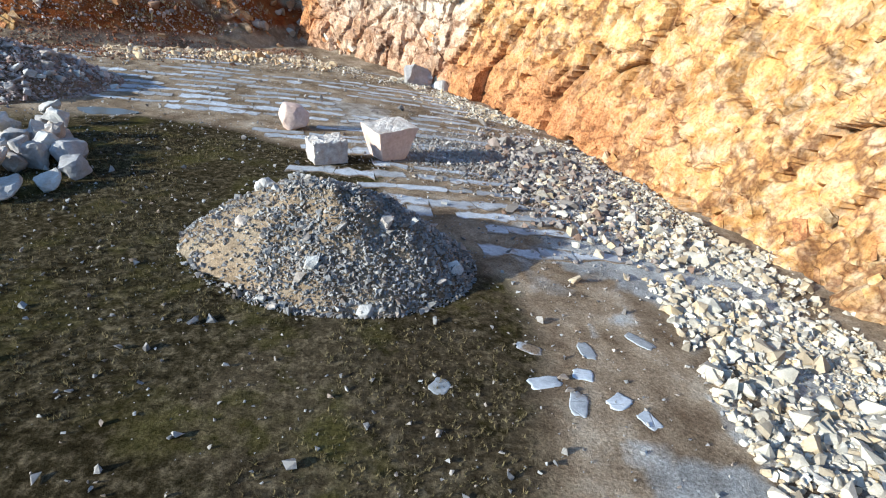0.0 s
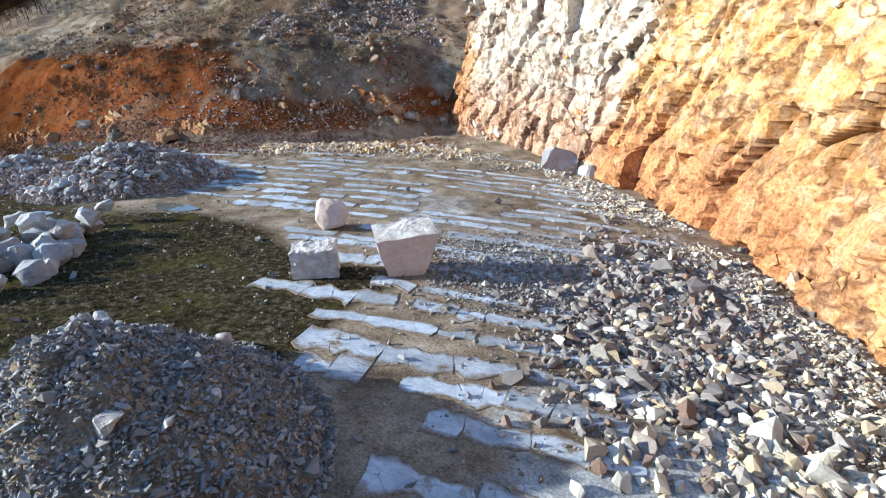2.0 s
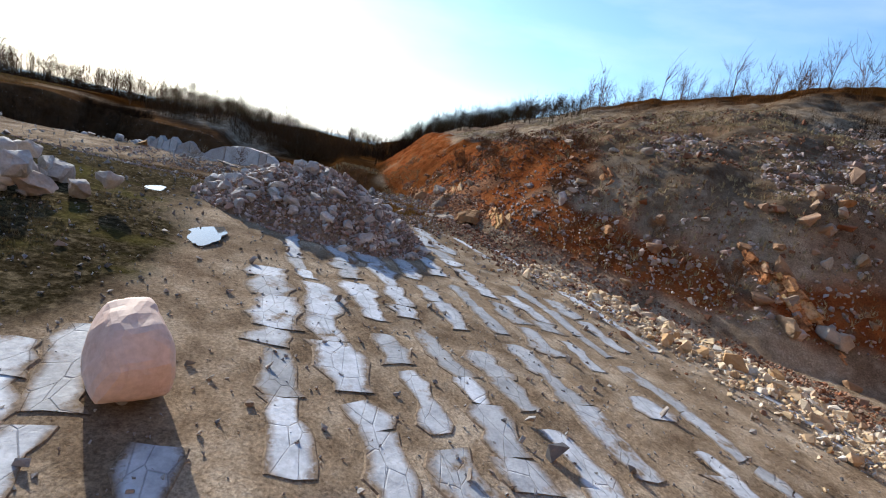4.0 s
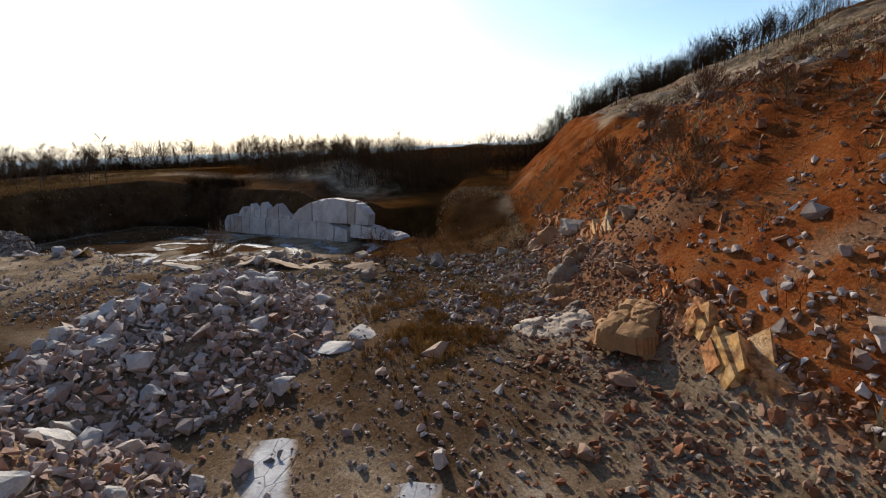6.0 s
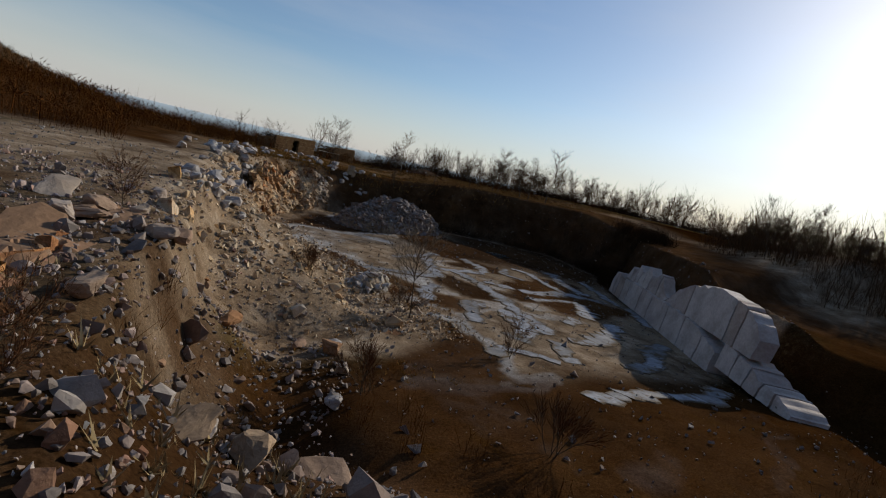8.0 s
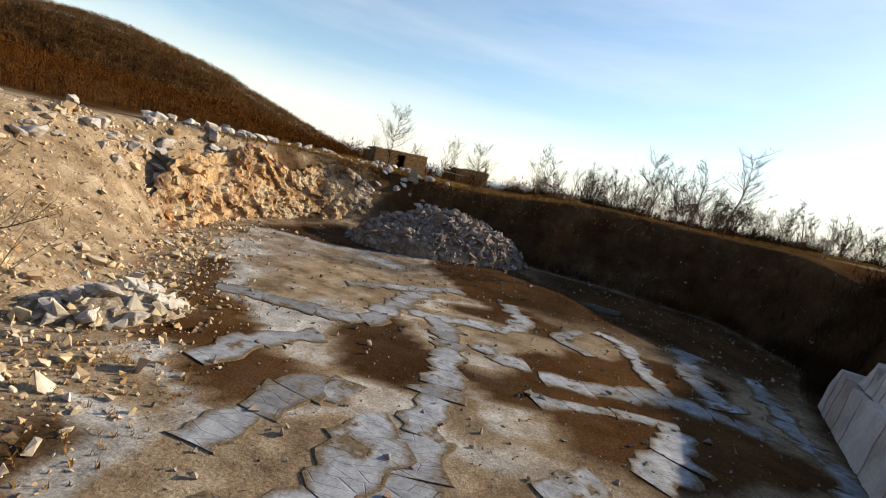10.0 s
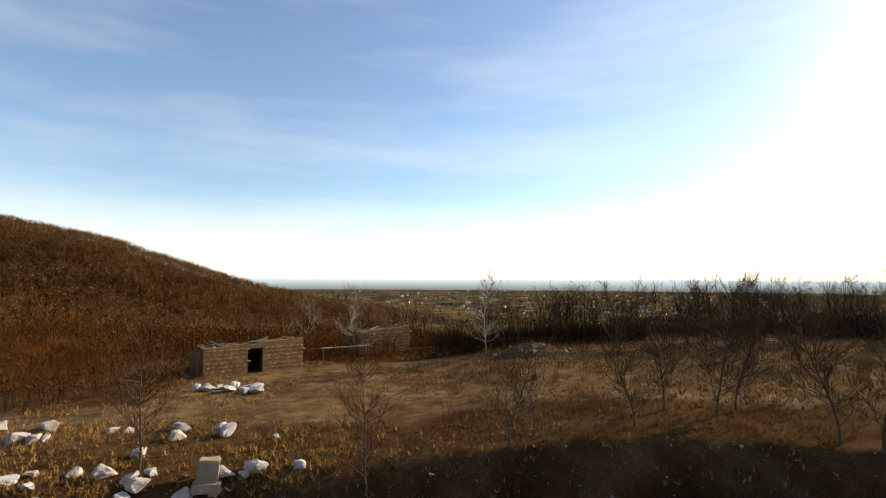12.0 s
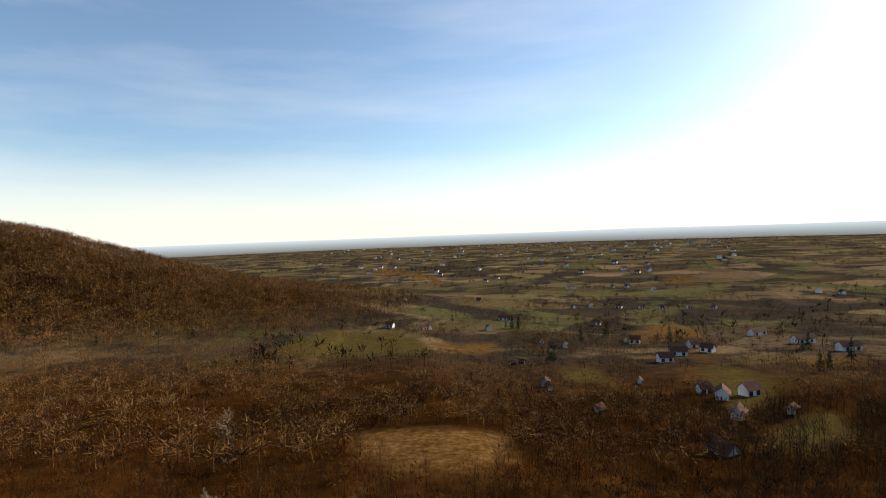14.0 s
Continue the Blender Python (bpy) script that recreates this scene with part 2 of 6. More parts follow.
GROUND, CLIFF = ground_material(), cliff_material()
GRAVEL = stone_material("grey_gravel", [(0.17, 0.165, 0.165), (0.29, 0.285, 0.285), (0.38, 0.36, 0.34), (0.27, 0.21, 0.165), (0.5, 0.48, 0.45)], 2.5)
WHITE_STONE = stone_material("broken_limestone", [(0.56, 0.50, 0.40), (0.66, 0.61, 0.52), (0.42, 0.36, 0.28), (0.58, 0.44, 0.27), (0.7, 0.66, 0.59)], 2.0)
TURF_BLADES = plain_material("withered_turf", (0.06, 0.05, 0.022), (0.24, 0.19, 0.10), 5.0, 0.9, 0.2)
PALE_GRASS = plain_material("bleached_grass", (0.22, 0.16, 0.085), (0.42, 0.33, 0.19), 1.5, 0.9, 0.2)
GREY_STONE = stone_material("grey_boulders", [(0.19, 0.165, 0.15), (0.27, 0.24, 0.22), (0.34, 0.29, 0.26), (0.22, 0.14, 0.10), (0.42, 0.385, 0.35)], 2.0)
PINK_STONE = stone_material("pinkish_rubble", [(0.33, 0.25, 0.22), (0.46, 0.36, 0.32), (0.55, 0.5, 0.46), (0.36, 0.2, 0.14), (0.27, 0.23, 0.21)], 2.0)
RUST_STONE = stone_material("rusty_stones", [(0.22, 0.13, 0.085), (0.2, 0.07, 0.03), (0.30, 0.20, 0.14), (0.28, 0.10, 0.042), (0.40, 0.32, 0.25)], 2.0)
OCHRE_STONE = stone_material("ochre_rubble", [(0.55, 0.42, 0.27), (0.62, 0.46, 0.28), (0.7, 0.6, 0.46), (0.46, 0.28, 0.13), (0.72, 0.66, 0.57)], 2.0)
BOULDER = stone_material("loose_boulder", [(0.46, 0.43, 0.41), (0.58, 0.56, 0.53), (0.5, 0.42, 0.36), (0.4, 0.39, 0.39)], 1.6, "object")
RUSTY_BOULDER = stone_material("rusty_boulder", [(0.30, 0.2, 0.13), (0.38, 0.19, 0.085), (0.44, 0.37, 0.3), (0.26, 0.13, 0.07), (0.40, 0.3, 0.2)], 1.6, "object")
GREY_BOULDER = stone_material("grey_heap_boulder", [(0.2, 0.175, 0.16), (0.32, 0.28, 0.25), (0.24, 0.165, 0.13), (0.42, 0.38, 0.35)], 1.6, "object")
MARBLE = plain_material("pink_marble", (0.56, 0.385, 0.31), (0.72, 0.57, 0.485), 1.1, 0.7, 0.35, 0.03)
ROUGH_MARBLE = plain_material("rough_broken_marble", (0.42, 0.34, 0.29), (0.74, 0.68, 0.62), 3.0, 0.85, 1.0, 0.06)


def slab_material(name, a, b_, cover, soil=((0.10, 0.07, 0.046), (0.27, 0.2, 0.14))):
    """Bare bedrock, cracked and partly under dirt."""
    m, t, b = nodes(name, 0.7, spec=0.1)
    big, mid, fine = noise_tex(t, 0.8, 5), noise_tex(t, 2.2, 7, 0.65), noise_tex(t, 14.0, 5)
    col = ramp(t, mid, [(0.3, a), (0.65, b_)])
    col = mixc(t, 0.35, col, ramp(t, fine, [(0.3, (0.5, 0.5, 0.5)), (0.6, (1, 1, 1))]), "MULTIPLY")
    place = t.nodes.new("ShaderNodeTexCoord")
    warp = t.nodes.new("ShaderNodeMapping")
    warp.inputs["Rotation"].default_value, warp.inputs["Scale"].default_value = (0, 0, 0.6), (0.7, 1.9, 1.0)
    t.links.new(place.outputs["Object"], warp.inputs["Vector"])
    crack = add(t, "ShaderNodeTexVoronoi", Scale=1.7)
    crack.feature = "DISTANCE_TO_EDGE"
    t.links.new(warp.outputs["Vector"], crack.inputs["Vector"])
    line = ramp(t, crack.outputs["Distance"], [(0.0, (0.0, 0.0, 0.0)), (0.02, (1, 1, 1))])
    col = mixc(t, mathn(t, "MULTIPLY", mathn(t, "SUBTRACT", 1.0, line), 0.4), col, (0.09, 0.075, 0.06))
    dirt = ramp(t, mathn(t, "ADD", mathn(t, "MULTIPLY", big, 0.6), mathn(t, "MULTIPLY", mid, 0.4)), [(cover, (0, 0, 0)), (cover + 0.07, (1, 1, 1))])
    own = t.nodes.new("ShaderNodeObjectInfo").outputs["Random"]
    col = mixc(t, 1.0, col, ramp(t, own, [(0, (0.62, 0.6, 0.58)), (1, (1.08, 1.08, 1.1))]), "MULTIPLY")
    rim = t.nodes.new("ShaderNodeVertexColor")
    rim.layer_name = "rim"
    worn = ramp(t, mathn(t, "ADD", rim.outputs["Color"], mathn(t, "SUBTRACT", mathn(t, "MULTIPLY", noise_tex(t, 3.6, 7, 0.7), 1.9), 0.95)), [(0.29, (0, 0, 0)), (0.45, (1, 1, 1))])
    dirt = mixc(t, 1.0, dirt, worn, "LIGHTEN")
    col = mixc(t, dirt, col, ramp(t, fine, [(0.3, soil[0]), (0.7, soil[1])]))
    t.links.new(col, b.inputs["Base Color"])
    t.links.new(ramp(t, dirt, [(0, (0.68, 0.68, 0.68)), (1, (0.95, 0.95, 0.95))]), b.inputs["Roughness"])
    bump(t, b, mathn(t, "ADD", mathn(t, "MULTIPLY", line, 0.5), mathn(t, "MULTIPLY", fine, 0.5)), 0.6, 0.04)
    return m


SLAB = slab_material("pale_floor_slab", (0.31, 0.325, 0.345), (0.58, 0.60, 0.63), 0.555)
PIT_SLAB = slab_material("pit_floor_slab", (0.14, 0.15, 0.17), (0.36, 0.38, 0.41), 0.52, ((0.06, 0.042, 0.026), (0.17, 0.125, 0.08)))
CUT_WALL = stone_material("sawn_limestone", [(0.46, 0.38, 0.34), (0.55, 0.48, 0.44), (0.62, 0.56, 0.52), (0.44, 0.34, 0.28)], 0.9, "object", 0.85, 0.3)
BARK = plain_material("grey_bark", (0.06, 0.048, 0.036), (0.14, 0.11, 0.08), 6.0, 0.9, 0.5)
PALE_BARK = plain_material("pale_bark", (0.30, 0.25, 0.19), (0.48, 0.42, 0.34), 6.0, 0.85, 0.4)
TWIG = plain_material("brown_twigs", (0.05, 0.027, 0.013), (0.11, 0.06, 0.028), 2.0, 0.9, 0.2)
RED_TWIG = plain_material("reddish_twigs", (0.10, 0.045, 0.022), (0.17, 0.085, 0.04), 2.0, 0.9, 0.2)
PALE_TWIG = plain_material("pale_twigs", (0.22, 0.17, 0.115), (0.34, 0.27, 0.19), 2.0, 0.9, 0.2)
DRY_GRASS = plain_material("dry_grass", (0.15, 0.07, 0.018), (0.40, 0.23, 0.075), 1.5, 0.9, 0.2)
WOODS = stone_material("bare_woods", [(0.14, 0.07, 0.027), (0.21, 0.11, 0.042), (0.10, 0.054, 0.023), (0.26, 0.15, 0.062), (0.17, 0.08, 0.028)], 0.05, "island", 0.95, 0.0)
HEDGE = stone_material("dark_thicket", [(0.026, 0.016, 0.010), (0.045, 0.026, 0.013), (0.03, 0.021, 0.013), (0.065, 0.032, 0.014)], 0.2, "island", 0.95, 0.0)
REED = stone_material("russet_brush", [(0.07, 0.023, 0.006), (0.12, 0.044, 0.011), (0.038, 0.015, 0.006), (0.16, 0.068, 0.019), (0.09, 0.03, 0.008)], 0.15, "island", 0.95, 0.0)
EVERGREEN = plain_material("dark_conifer", (0.012, 0.022, 0.012), (0.03, 0.045, 0.02), 1.0, 0.9, 0.3)
MASONRY = plain_material("rubble_mortar", (0.15, 0.085, 0.04), (0.26, 0.16, 0.08), 3.0, 0.9, 0.6)
WALL_STONE = stone_material("wall_stones", [(0.28, 0.155, 0.07), (0.38, 0.23, 0.11), (0.17, 0.09, 0.04), (0.33, 0.185, 0.08), (0.44, 0.32, 0.19)], 4.0, "object")
MASONRY_PALE = plain_material("worn_concrete", (0.26, 0.2, 0.13), (0.42, 0.34, 0.24), 3.0, 0.9, 0.5)
OLD_WOOD = plain_material("weathered_timber", (0.07, 0.05, 0.035), (0.16, 0.12, 0.085), 5.0, 0.85, 0.5)
DARK_ROOF = plain_material("collapsed_roofing", (0.03, 0.027, 0.024), (0.09, 0.075, 0.06), 3.0, 0.85, 0.6)
PLASTER = plain_material("house_plaster", (0.70, 0.68, 0.64), (0.84, 0.82, 0.79), 0.6, 0.8, 0.2)
TILE_ROOF = plain_material("clay_roof", (0.15, 0.07, 0.05), (0.26, 0.12, 0.08), 0.8, 0.85, 0.3)
DARK_PANE = plain_material("dark_window_pane", (0.02, 0.022, 0.025), (0.05, 0.05, 0.055), 2.0, 0.15, 0.0)


def water_material():
    m, t, b = nodes("puddle_water", 0.04, spec=0.5)
    b.inputs["Base Color"].default_value = (0.09, 0.085, 0.075, 1)
    b.inputs["IOR"].default_value = 1.33
    return m


WATER = water_material()


# ---- mesh helpers ----
def mesh_object(name, verts, faces, material, parent=None, smooth=False):
    me = bpy.data.meshes.new(name)
    me.from_pydata(verts, [], faces)
    me.materials.append(material)
    if smooth:
        me.shade_smooth()
    me.update()
    ob = new(name, me)
    ob.parent = parent
    return ob


def part(name, bm, material, parent, label=""):
    me = bpy.data.meshes.new(name)
    bm.to_mesh(me)
    bm.free()
    me.materials.append(material)
    ob = new(name, me)
    ob.parent = parent
    return tagged(ob, label)


def thing(name, label, category, group="", kind="", at=(0, 0, 0)):
    ob = new(name)
    ob.location = at
    ob.empty_display_size = 0.2
    return tagged(ob, label, category, group, kind)


TABLE = np.random.RandomState(7).rand(256, 256)


def value_noise(x, y, scale, shift=0.0):
    """Smooth noise, 0 to 1, with waves about scale metres long."""
    u, v = np.asarray(x) / scale + 37.3 + shift, np.asarray(y) / scale + 91.7 - shift * 1.7
    i, j = np.floor(u).astype(int), np.floor(v).astype(int)
    a, b = u - i, v - j
    a, b = a * a * (3 - 2 * a), b * b * (3 - 2 * b)
    g = lambda p, q: TABLE[p % 256, q % 256]
    return (g(i, j) * (1 - a) + g(i + 1, j) * a) * (1 - b) + (g(i, j + 1) * (1 - a) + g(i + 1, j + 1) * a) * b


def fbm(x, y, scale, octaves=4, shift=0.0):
    total, amp, norm = 0.0, 1.0, 0.0
    for k in range(octaves):
        total = total + amp * value_noise(x, y, scale / 2.03 ** k, shift + 5.1 * k)
        norm, amp = norm + amp, amp * 0.5
    return total / norm


def cells(u, v, scale, shift=0):
    """Broken facets: a value, 0 to 1, for each irregular cell, and the nearness of its edge."""
    u, v = np.asarray(u) / scale + 11.0, np.asarray(v) / scale + 23.0
    i, j = np.floor(u).astype(int), np.floor(v).astype(int)
    best, second, value = np.full(u.shape, 9.0), np.full(u.shape, 9.0), np.zeros(u.shape)
    tilt_u, tilt_v = np.zeros(u.shape), np.zeros(u.shape)
    for di in (-1, 0, 1):
        for dj in (-1, 0, 1):
            p, q = (i + di + shift) % 256, (j + dj) % 256
            pu, pv = i + di + TABLE[p, q], j + dj + TABLE[q, (p + 91) % 256]
            d = np.hypot(u - pu, v - pv)
            near = d < best
            second = np.where(near, best, np.minimum(second, d))
            value = np.where(near, TABLE[(p + 53) % 256, (q + 17) % 256], value)
            tilt_u = np.where(near, (u - pu) * (TABLE[(p + 3) % 256, q] - 0.5) * 1.2, tilt_u)
            tilt_v = np.where(near, (v - pv) * (TABLE[p, (q + 5) % 256] - 0.5), tilt_v)
            best = np.where(near, d, best)
    return value + tilt_u + tilt_v, second - best


def step(x, a, b):
    k = np.clip((np.asarray(x, float) - a) / (b - a), 0, 1)
    return k * k * (3 - 2 * k)


def inside(x, y, poly):
    """Signed distance to a closed outline: below zero within it."""
    x, y = np.asarray(x, float), np.asarray(y, float)
    d, odd = np.full(x.shape, 1e9), np.zeros(x.shape, bool)
    for (ax, ay), (bx, by) in zip(poly, poly[1:] + poly[:1]):
        ex, ey = bx - ax, by - ay
        k = np.clip(((x - ax) * ex + (y - ay) * ey) / (ex * ex + ey * ey), 0, 1)
        d = np.minimum(d, np.hypot(x - ax - k * ex, y - ay - k * ey))
        odd ^= ((ay > y) != (by > y)) & (x < ex * (y - ay) / (ey if ey else 1e-9) + ax)
    return np.where(odd, -d, d)


# ---- the lie of the land ----
CLIFF_LINE = [(15.5, -4), (14.5, 4), (13, 13), (11.6, 20), (9.6, 27), (6.6, 32.5), (2.4, 38.3), (-1, 41.8), (-6, 44.8), (-10.5, 46.8), (-14.5, 48.6)]
QUARRY = [(13, -15), *CLIFF_LINE, (-17, 43.5), (-22, 39), (-27, 35.8), (-32, 34.2), (-36, 33.2), (-40, 33.0), (-45, 33.3), (-53, 33.4), (-60, 32.5),
          (-70, 31.5), (-82, 31), (-140, 40), (-5200, 300), (-5200, -5200), (900, -5200), (900, -900), (420, -420), (150, -200), (40, -110), (4, -66), (2, -40), (8, -26)]
PIT = [(-47, 18), (-51.3, 13.5), (-49.9, 8), (-47.4, 2), (-45.4, -2.5), (-45, -7), (-48, -13), (-53, -15.8), (-60, -16.4), (-68, -15.2), (-75, -13.2), (-77.5, -7), (-75.1, -3.5),
       (-69.4, 11.1), (-65.4, 20.7), (-61, 26.5), (-52, 28), (-47.5, 23)]


POOLS = [(-16.3, 22.5, 1.3), (-20.9, 19.5, 0.8), (-66.5, -9.5, 1.6)]


def floor_height(x, y):
    x, y = np.clip(x, -30, 11), np.clip(y, 3, 43)
    return np.maximum(2.28 - 0.0408 * x - 0.1091 * y - 0.00192 * x * x - 0.00184 * x * y - 0.00019 * y * y, -3.4) * (1 - step(-x, 24, 34)) + 0.2 * step(-x, 24, 34)


def hill(x, y):
    u, v = 0.0707 * (x - 303) - 0.9975 * (y + 376), 0.9975 * (x - 303) + 0.0707 * (y + 376)
    return 82 * np.exp(-((u / 98) ** 2 + (v / 229) ** 2)) * (0.9 + 0.2 * fbm(x, y, 130, 3, 2))


def land(x, y):
    x, y = np.asarray(x, float), np.asarray(y, float)
    south = np.maximum(0, -y - 46)
    h = floor_height(x, y) + 0.3 * step(-y, -5, 25)
    h = h + (0.6 * step(-x, 76, 92) + 0.3) * step(-x, 60, 84)
    h = h - np.minimum(0.13 * south, 33 + 0.0015 * south)
    h = h + 1.0 * step(-x, 56, 68) * step(-y, 8, 14) * (1 - step(-y, 44, 70))
    h = h + 2.4 * np.exp(-(((x + 92) / 9) ** 2 + ((y - 9) / 12) ** 2))
    h = h + hill(x, y)
    h = h - 6 * step(-x, 64, 98) * step(-y, 45, 88) * (1 - 0.7 * step(-y, 150, 330))
    # the pit
    d = inside(x, y, PIT)
    wide = 2.2 + 2.2 * step(x, -50, -44) * step(y, -9, -3) + 0.6 * step(-y, 9, 22) * step(-x, 50, 60) + 6.0 * step(y, 17, 25) * step(-x, 40, 44) - 1.0 * step(-x, 64, 68) * step(y, -5, -2) * (1 - step(y, 20, 23)) + 3.6 * step(y, 0, 6) * (1 - step(y, 15, 20)) * step(x, -54, -51)
    low = -3.7 + 0.7 * step(-y, 4, 16) + 0.7 * step(y, 14, 24)
    h = low + (h - low) * step(d, 0.35, wide + 0.5)
    h = h - 1.35 * step(-x, 41.7, 42.5) * step(y, 8, 11) * (1 - step(y, 23.5, 26)) * step(d, 0.4, 3.0)
    # rising ground round the quarry
    d = np.maximum(inside(x, y, QUARRY), 0)
    far = np.minimum(d, 420)
    rust = 0.92 * np.minimum(d, 7) + 0.37 * np.clip(d - 7, 0, 38) + 0.15 * np.clip(d - 45, 0, 300)
    crag = 11.5 * step(d, 1.8, 5.6) + 0.62 * np.clip(d - 2.5, 0, 22) + 0.2 * np.clip(d - 24.5, 0, 300)
    wood = 0.2 * np.minimum(far, 90) + 0.1 * np.maximum(far - 90, 0)
    k = step(x, -13, -5) * step(y, -8, 2)
    up = rust * (1 - k) + crag * k
    k = step(-y, 8, 34)
    up = up * (1 - k) + wood * k
    h = h + up * (1 - 0.85 * step(-y, 300, 900))
    # small relief
    near = 1 - step(np.hypot(x + 40, y), 150, 400)
    rough = step(d, 0.2, 5)
    h = h + near * ((fbm(x, y, 6.0, 4) - 0.5) * (0.2 + 1.5 * rough) + (fbm(x, y, 1.3, 3, 3) - 0.5) * (0.05 + 0.75 * rough))
    for px, py, r in POOLS:
        h = h - 0.1 * np.exp(-((x - px) ** 2 + (y - py) ** 2) / r ** 2)
    h = h + (1 - near) * (fbm(x, y, 160.0, 4, 9) - 0.5) * 14 * step(np.hypot(x + 40, y), 200, 700) * (1 - 0.9 * step(np.hypot(x, y), 900, 2500))
    return h


def ground_at(x, y):
    return float(land(np.array([x]), np.array([y]))[0])


def axis(a, b, fine, ends):
    mid = list(np.arange(a, b, fine))
    out, s, lo, hi = [], fine, a, b
    low, high = [], []
    while lo > -ends or hi < ends:
        s *= 1.09
        lo, hi = lo - s, hi + s
        low.append(max(lo, -ends)), high.append(min(hi, ends))
    return np.array(sorted(set(low)) + mid + sorted(set(high)))


# clearings and meadows below the plateau
MEADOWS = [[(-24, -301), (-52, -310), (-72, -256), (-70, -212), (-29, -200), (-4, -226), (-2, -263)], [(-124, -179), (-114, -183), (-105, -163), (-116, -149)],
           [(-125, -104), (-151, -114), (-138, -98), (-122, -90), (-118, -94)], [(-161, -170), (-160, -147), (-143, -123), (-124, -111), (-146, -158)]]
# ploughed and stubble fields
STUBBLE = [[(-54, -102), (-76, -100), (-77, -93), (-70, -78), (-60, -78), (-55, -90)], [(-72, -249), (-101, -250), (-107, -240), (-94, -222), (-72, -213)], [(-189, -177), (-209, -174), (-193, -156), (-180, -156)],
           [(16, -931), (-45, -895), (-112, -635), (-97, -612), (-39, -767)], [(-222, -317), (-199, -234), (-164, -252)], [(96, -225), (75, -205), (61, -193), (72, -194)], [(-396, -637), (-361, -488), (-336, -505)],
           [(-119, -131), (-136, -147), (-176, -205), (-179, -203), (-139, -146)]]
# dirt road by the ruins
ROAD = [(-54.6, -38.5), (-51.8, -37.5), (-52.0, -30), (-50.5, -24), (-59, -22.5), (-62, -25), (-58.5, -29), (-56.2, -34)]


def build_ground():
    xs, ys = axis(-90, 20, 0.42, 4800), axis(-46, 92, 0.42, 4800)
    X, Y = np.meshgrid(xs, ys)
    Z = land(X, Y)
    n, m = len(xs), len(ys)
    idx = np.arange(n * m).reshape(m, n)
    faces = np.stack([idx[:-1, :-1], idx[:-1, 1:], idx[1:, 1:], idx[1:, :-1]], -1).reshape(-1, 4)
    ob = mesh_object("ground", np.stack([X, Y, Z], -1).reshape(-1, 3), faces, GROUND, smooth=True)
    x, y = X.ravel(), Y.ravel()
    dq, dp = inside(x, y, QUARRY), inside(x, y, PIT)
    floor = step(-dq, 0, 3) * step(dp, 0, 4)
    x, y = x + 7 * (fbm(x, y, 12.0, 3, 51) - 0.5), y + 7 * (fbm(x, y, 12.0, 3, 57) - 0.5)
    patch = fbm(x, y, 9.0, 4, 2)
    turf = floor * np.clip(step(1.9 - 6.4 * step(y, 11.0, 13.5) - x, -1.5, 1.5) * step(-y + 0.12 * x, -23.5, -19) + step(-x, 8, 11) * step(-y, -25, -20), 0, 1)
    turf = np.maximum(turf, floor * 0.85 * np.exp(-(((x + 3) / 6.5) ** 2 + ((y - 12.3) / 2.6) ** 2)))
    damp = fbm(x, y, 5.5, 3, 27)
    turf = np.maximum(turf, 0.3 * step(-dp, 0.2, 1.5))
    turf = turf * np.maximum(step(x, -34, -28), step(-dp, -0.3, 0.5))
    turf = np.maximum(turf, 0.85 * step(-x, 36, 40) * step(y, 15, 19) * (1 - step(y, 31, 34)) * (0.55 + 0.45 * step(fbm(x, y, 5.0, 3, 41), 0.4, 0.55)))
    turf = turf * np.maximum(step(y, -4, 2), step(-dp, -0.5, 0.5))
    turf = np.clip(turf * (0.62 + 0.6 * step(patch, 0.36, 0.6)), 0, 1)
    red = step(dq, -0.5, 2.5) * (1 - step(x, -9, -4)) * step(y, 15, 25) * (0.3 + 0.8 * step(fbm(x, y, 7.0, 4, 4), 0.42, 0.56)) * (1 - 0.5 * step(dq, 14, 34)) * (1 - 0.62 * np.maximum(step(x, -29, -25) * step(dq, 1.5, 4), step(dq, 5, 10)))
    red = np.maximum(red, 0.96 * step(dq, -1.6, 0.4) * step(-x, 27, 32) * step(y, 15, 25) * (1 - 0.75 * step(dq, 4.5, 10)) * (0.55 + 0.45 * step(fbm(x, y, 5.0, 3, 62), 0.34, 0.5)))
    red = np.maximum(red, 0.5 * step(-dp, -3.2, -0.3) * step(dp, -0.5, 0.3) * step(fbm(x, y, 4.0, 3, 6), 0.5, 0.7))
    pale = floor * 0.45 * step(y, 15, 22) * step(x, -10, -7) * step(fbm(x, y, 5.0, 4, 8), 0.44, 0.62)
    pale = np.maximum(pale, step(-dp, 0.3, 2) * np.clip(0.5 * step(damp, 0.40, 0.45) * (1 - step(damp, 0.49, 0.51)) * step(x, -66, -60) + 0.4 * step(x, -57, -51), 0, 1))
    pale = np.maximum(pale, (0.85 * step(x, 3, 7) * step(fbm(x, y, 4.0, 3, 5), 0.3, 0.55) + 0.5 * step(x, 1.0, 3.0) * step(fbm(x, y, 2.5, 3, 65), 0.5, 0.6)) * floor)
    brush = np.maximum(step(dq, 24, 40) * step(-x, 15, 20), step(dq, 4, 14) * step(x, -12, -4))
    brush = np.maximum(brush, 0.55 * step(dq, 3, 8) * step(x, -75, -60) * (1 - step(x, -8, -4)) * step(y, 30, 38) * step(fbm(x, y, 6.0, 4, 71), 0.4, 0.52))
    brush = np.maximum(brush, step(-y, 40, 49))
    brush = np.maximum(brush, step(-x, 84, 92))
    brush = np.maximum(brush, 0.9 * step(-y, 28, 36) * step(x, -50, -42))
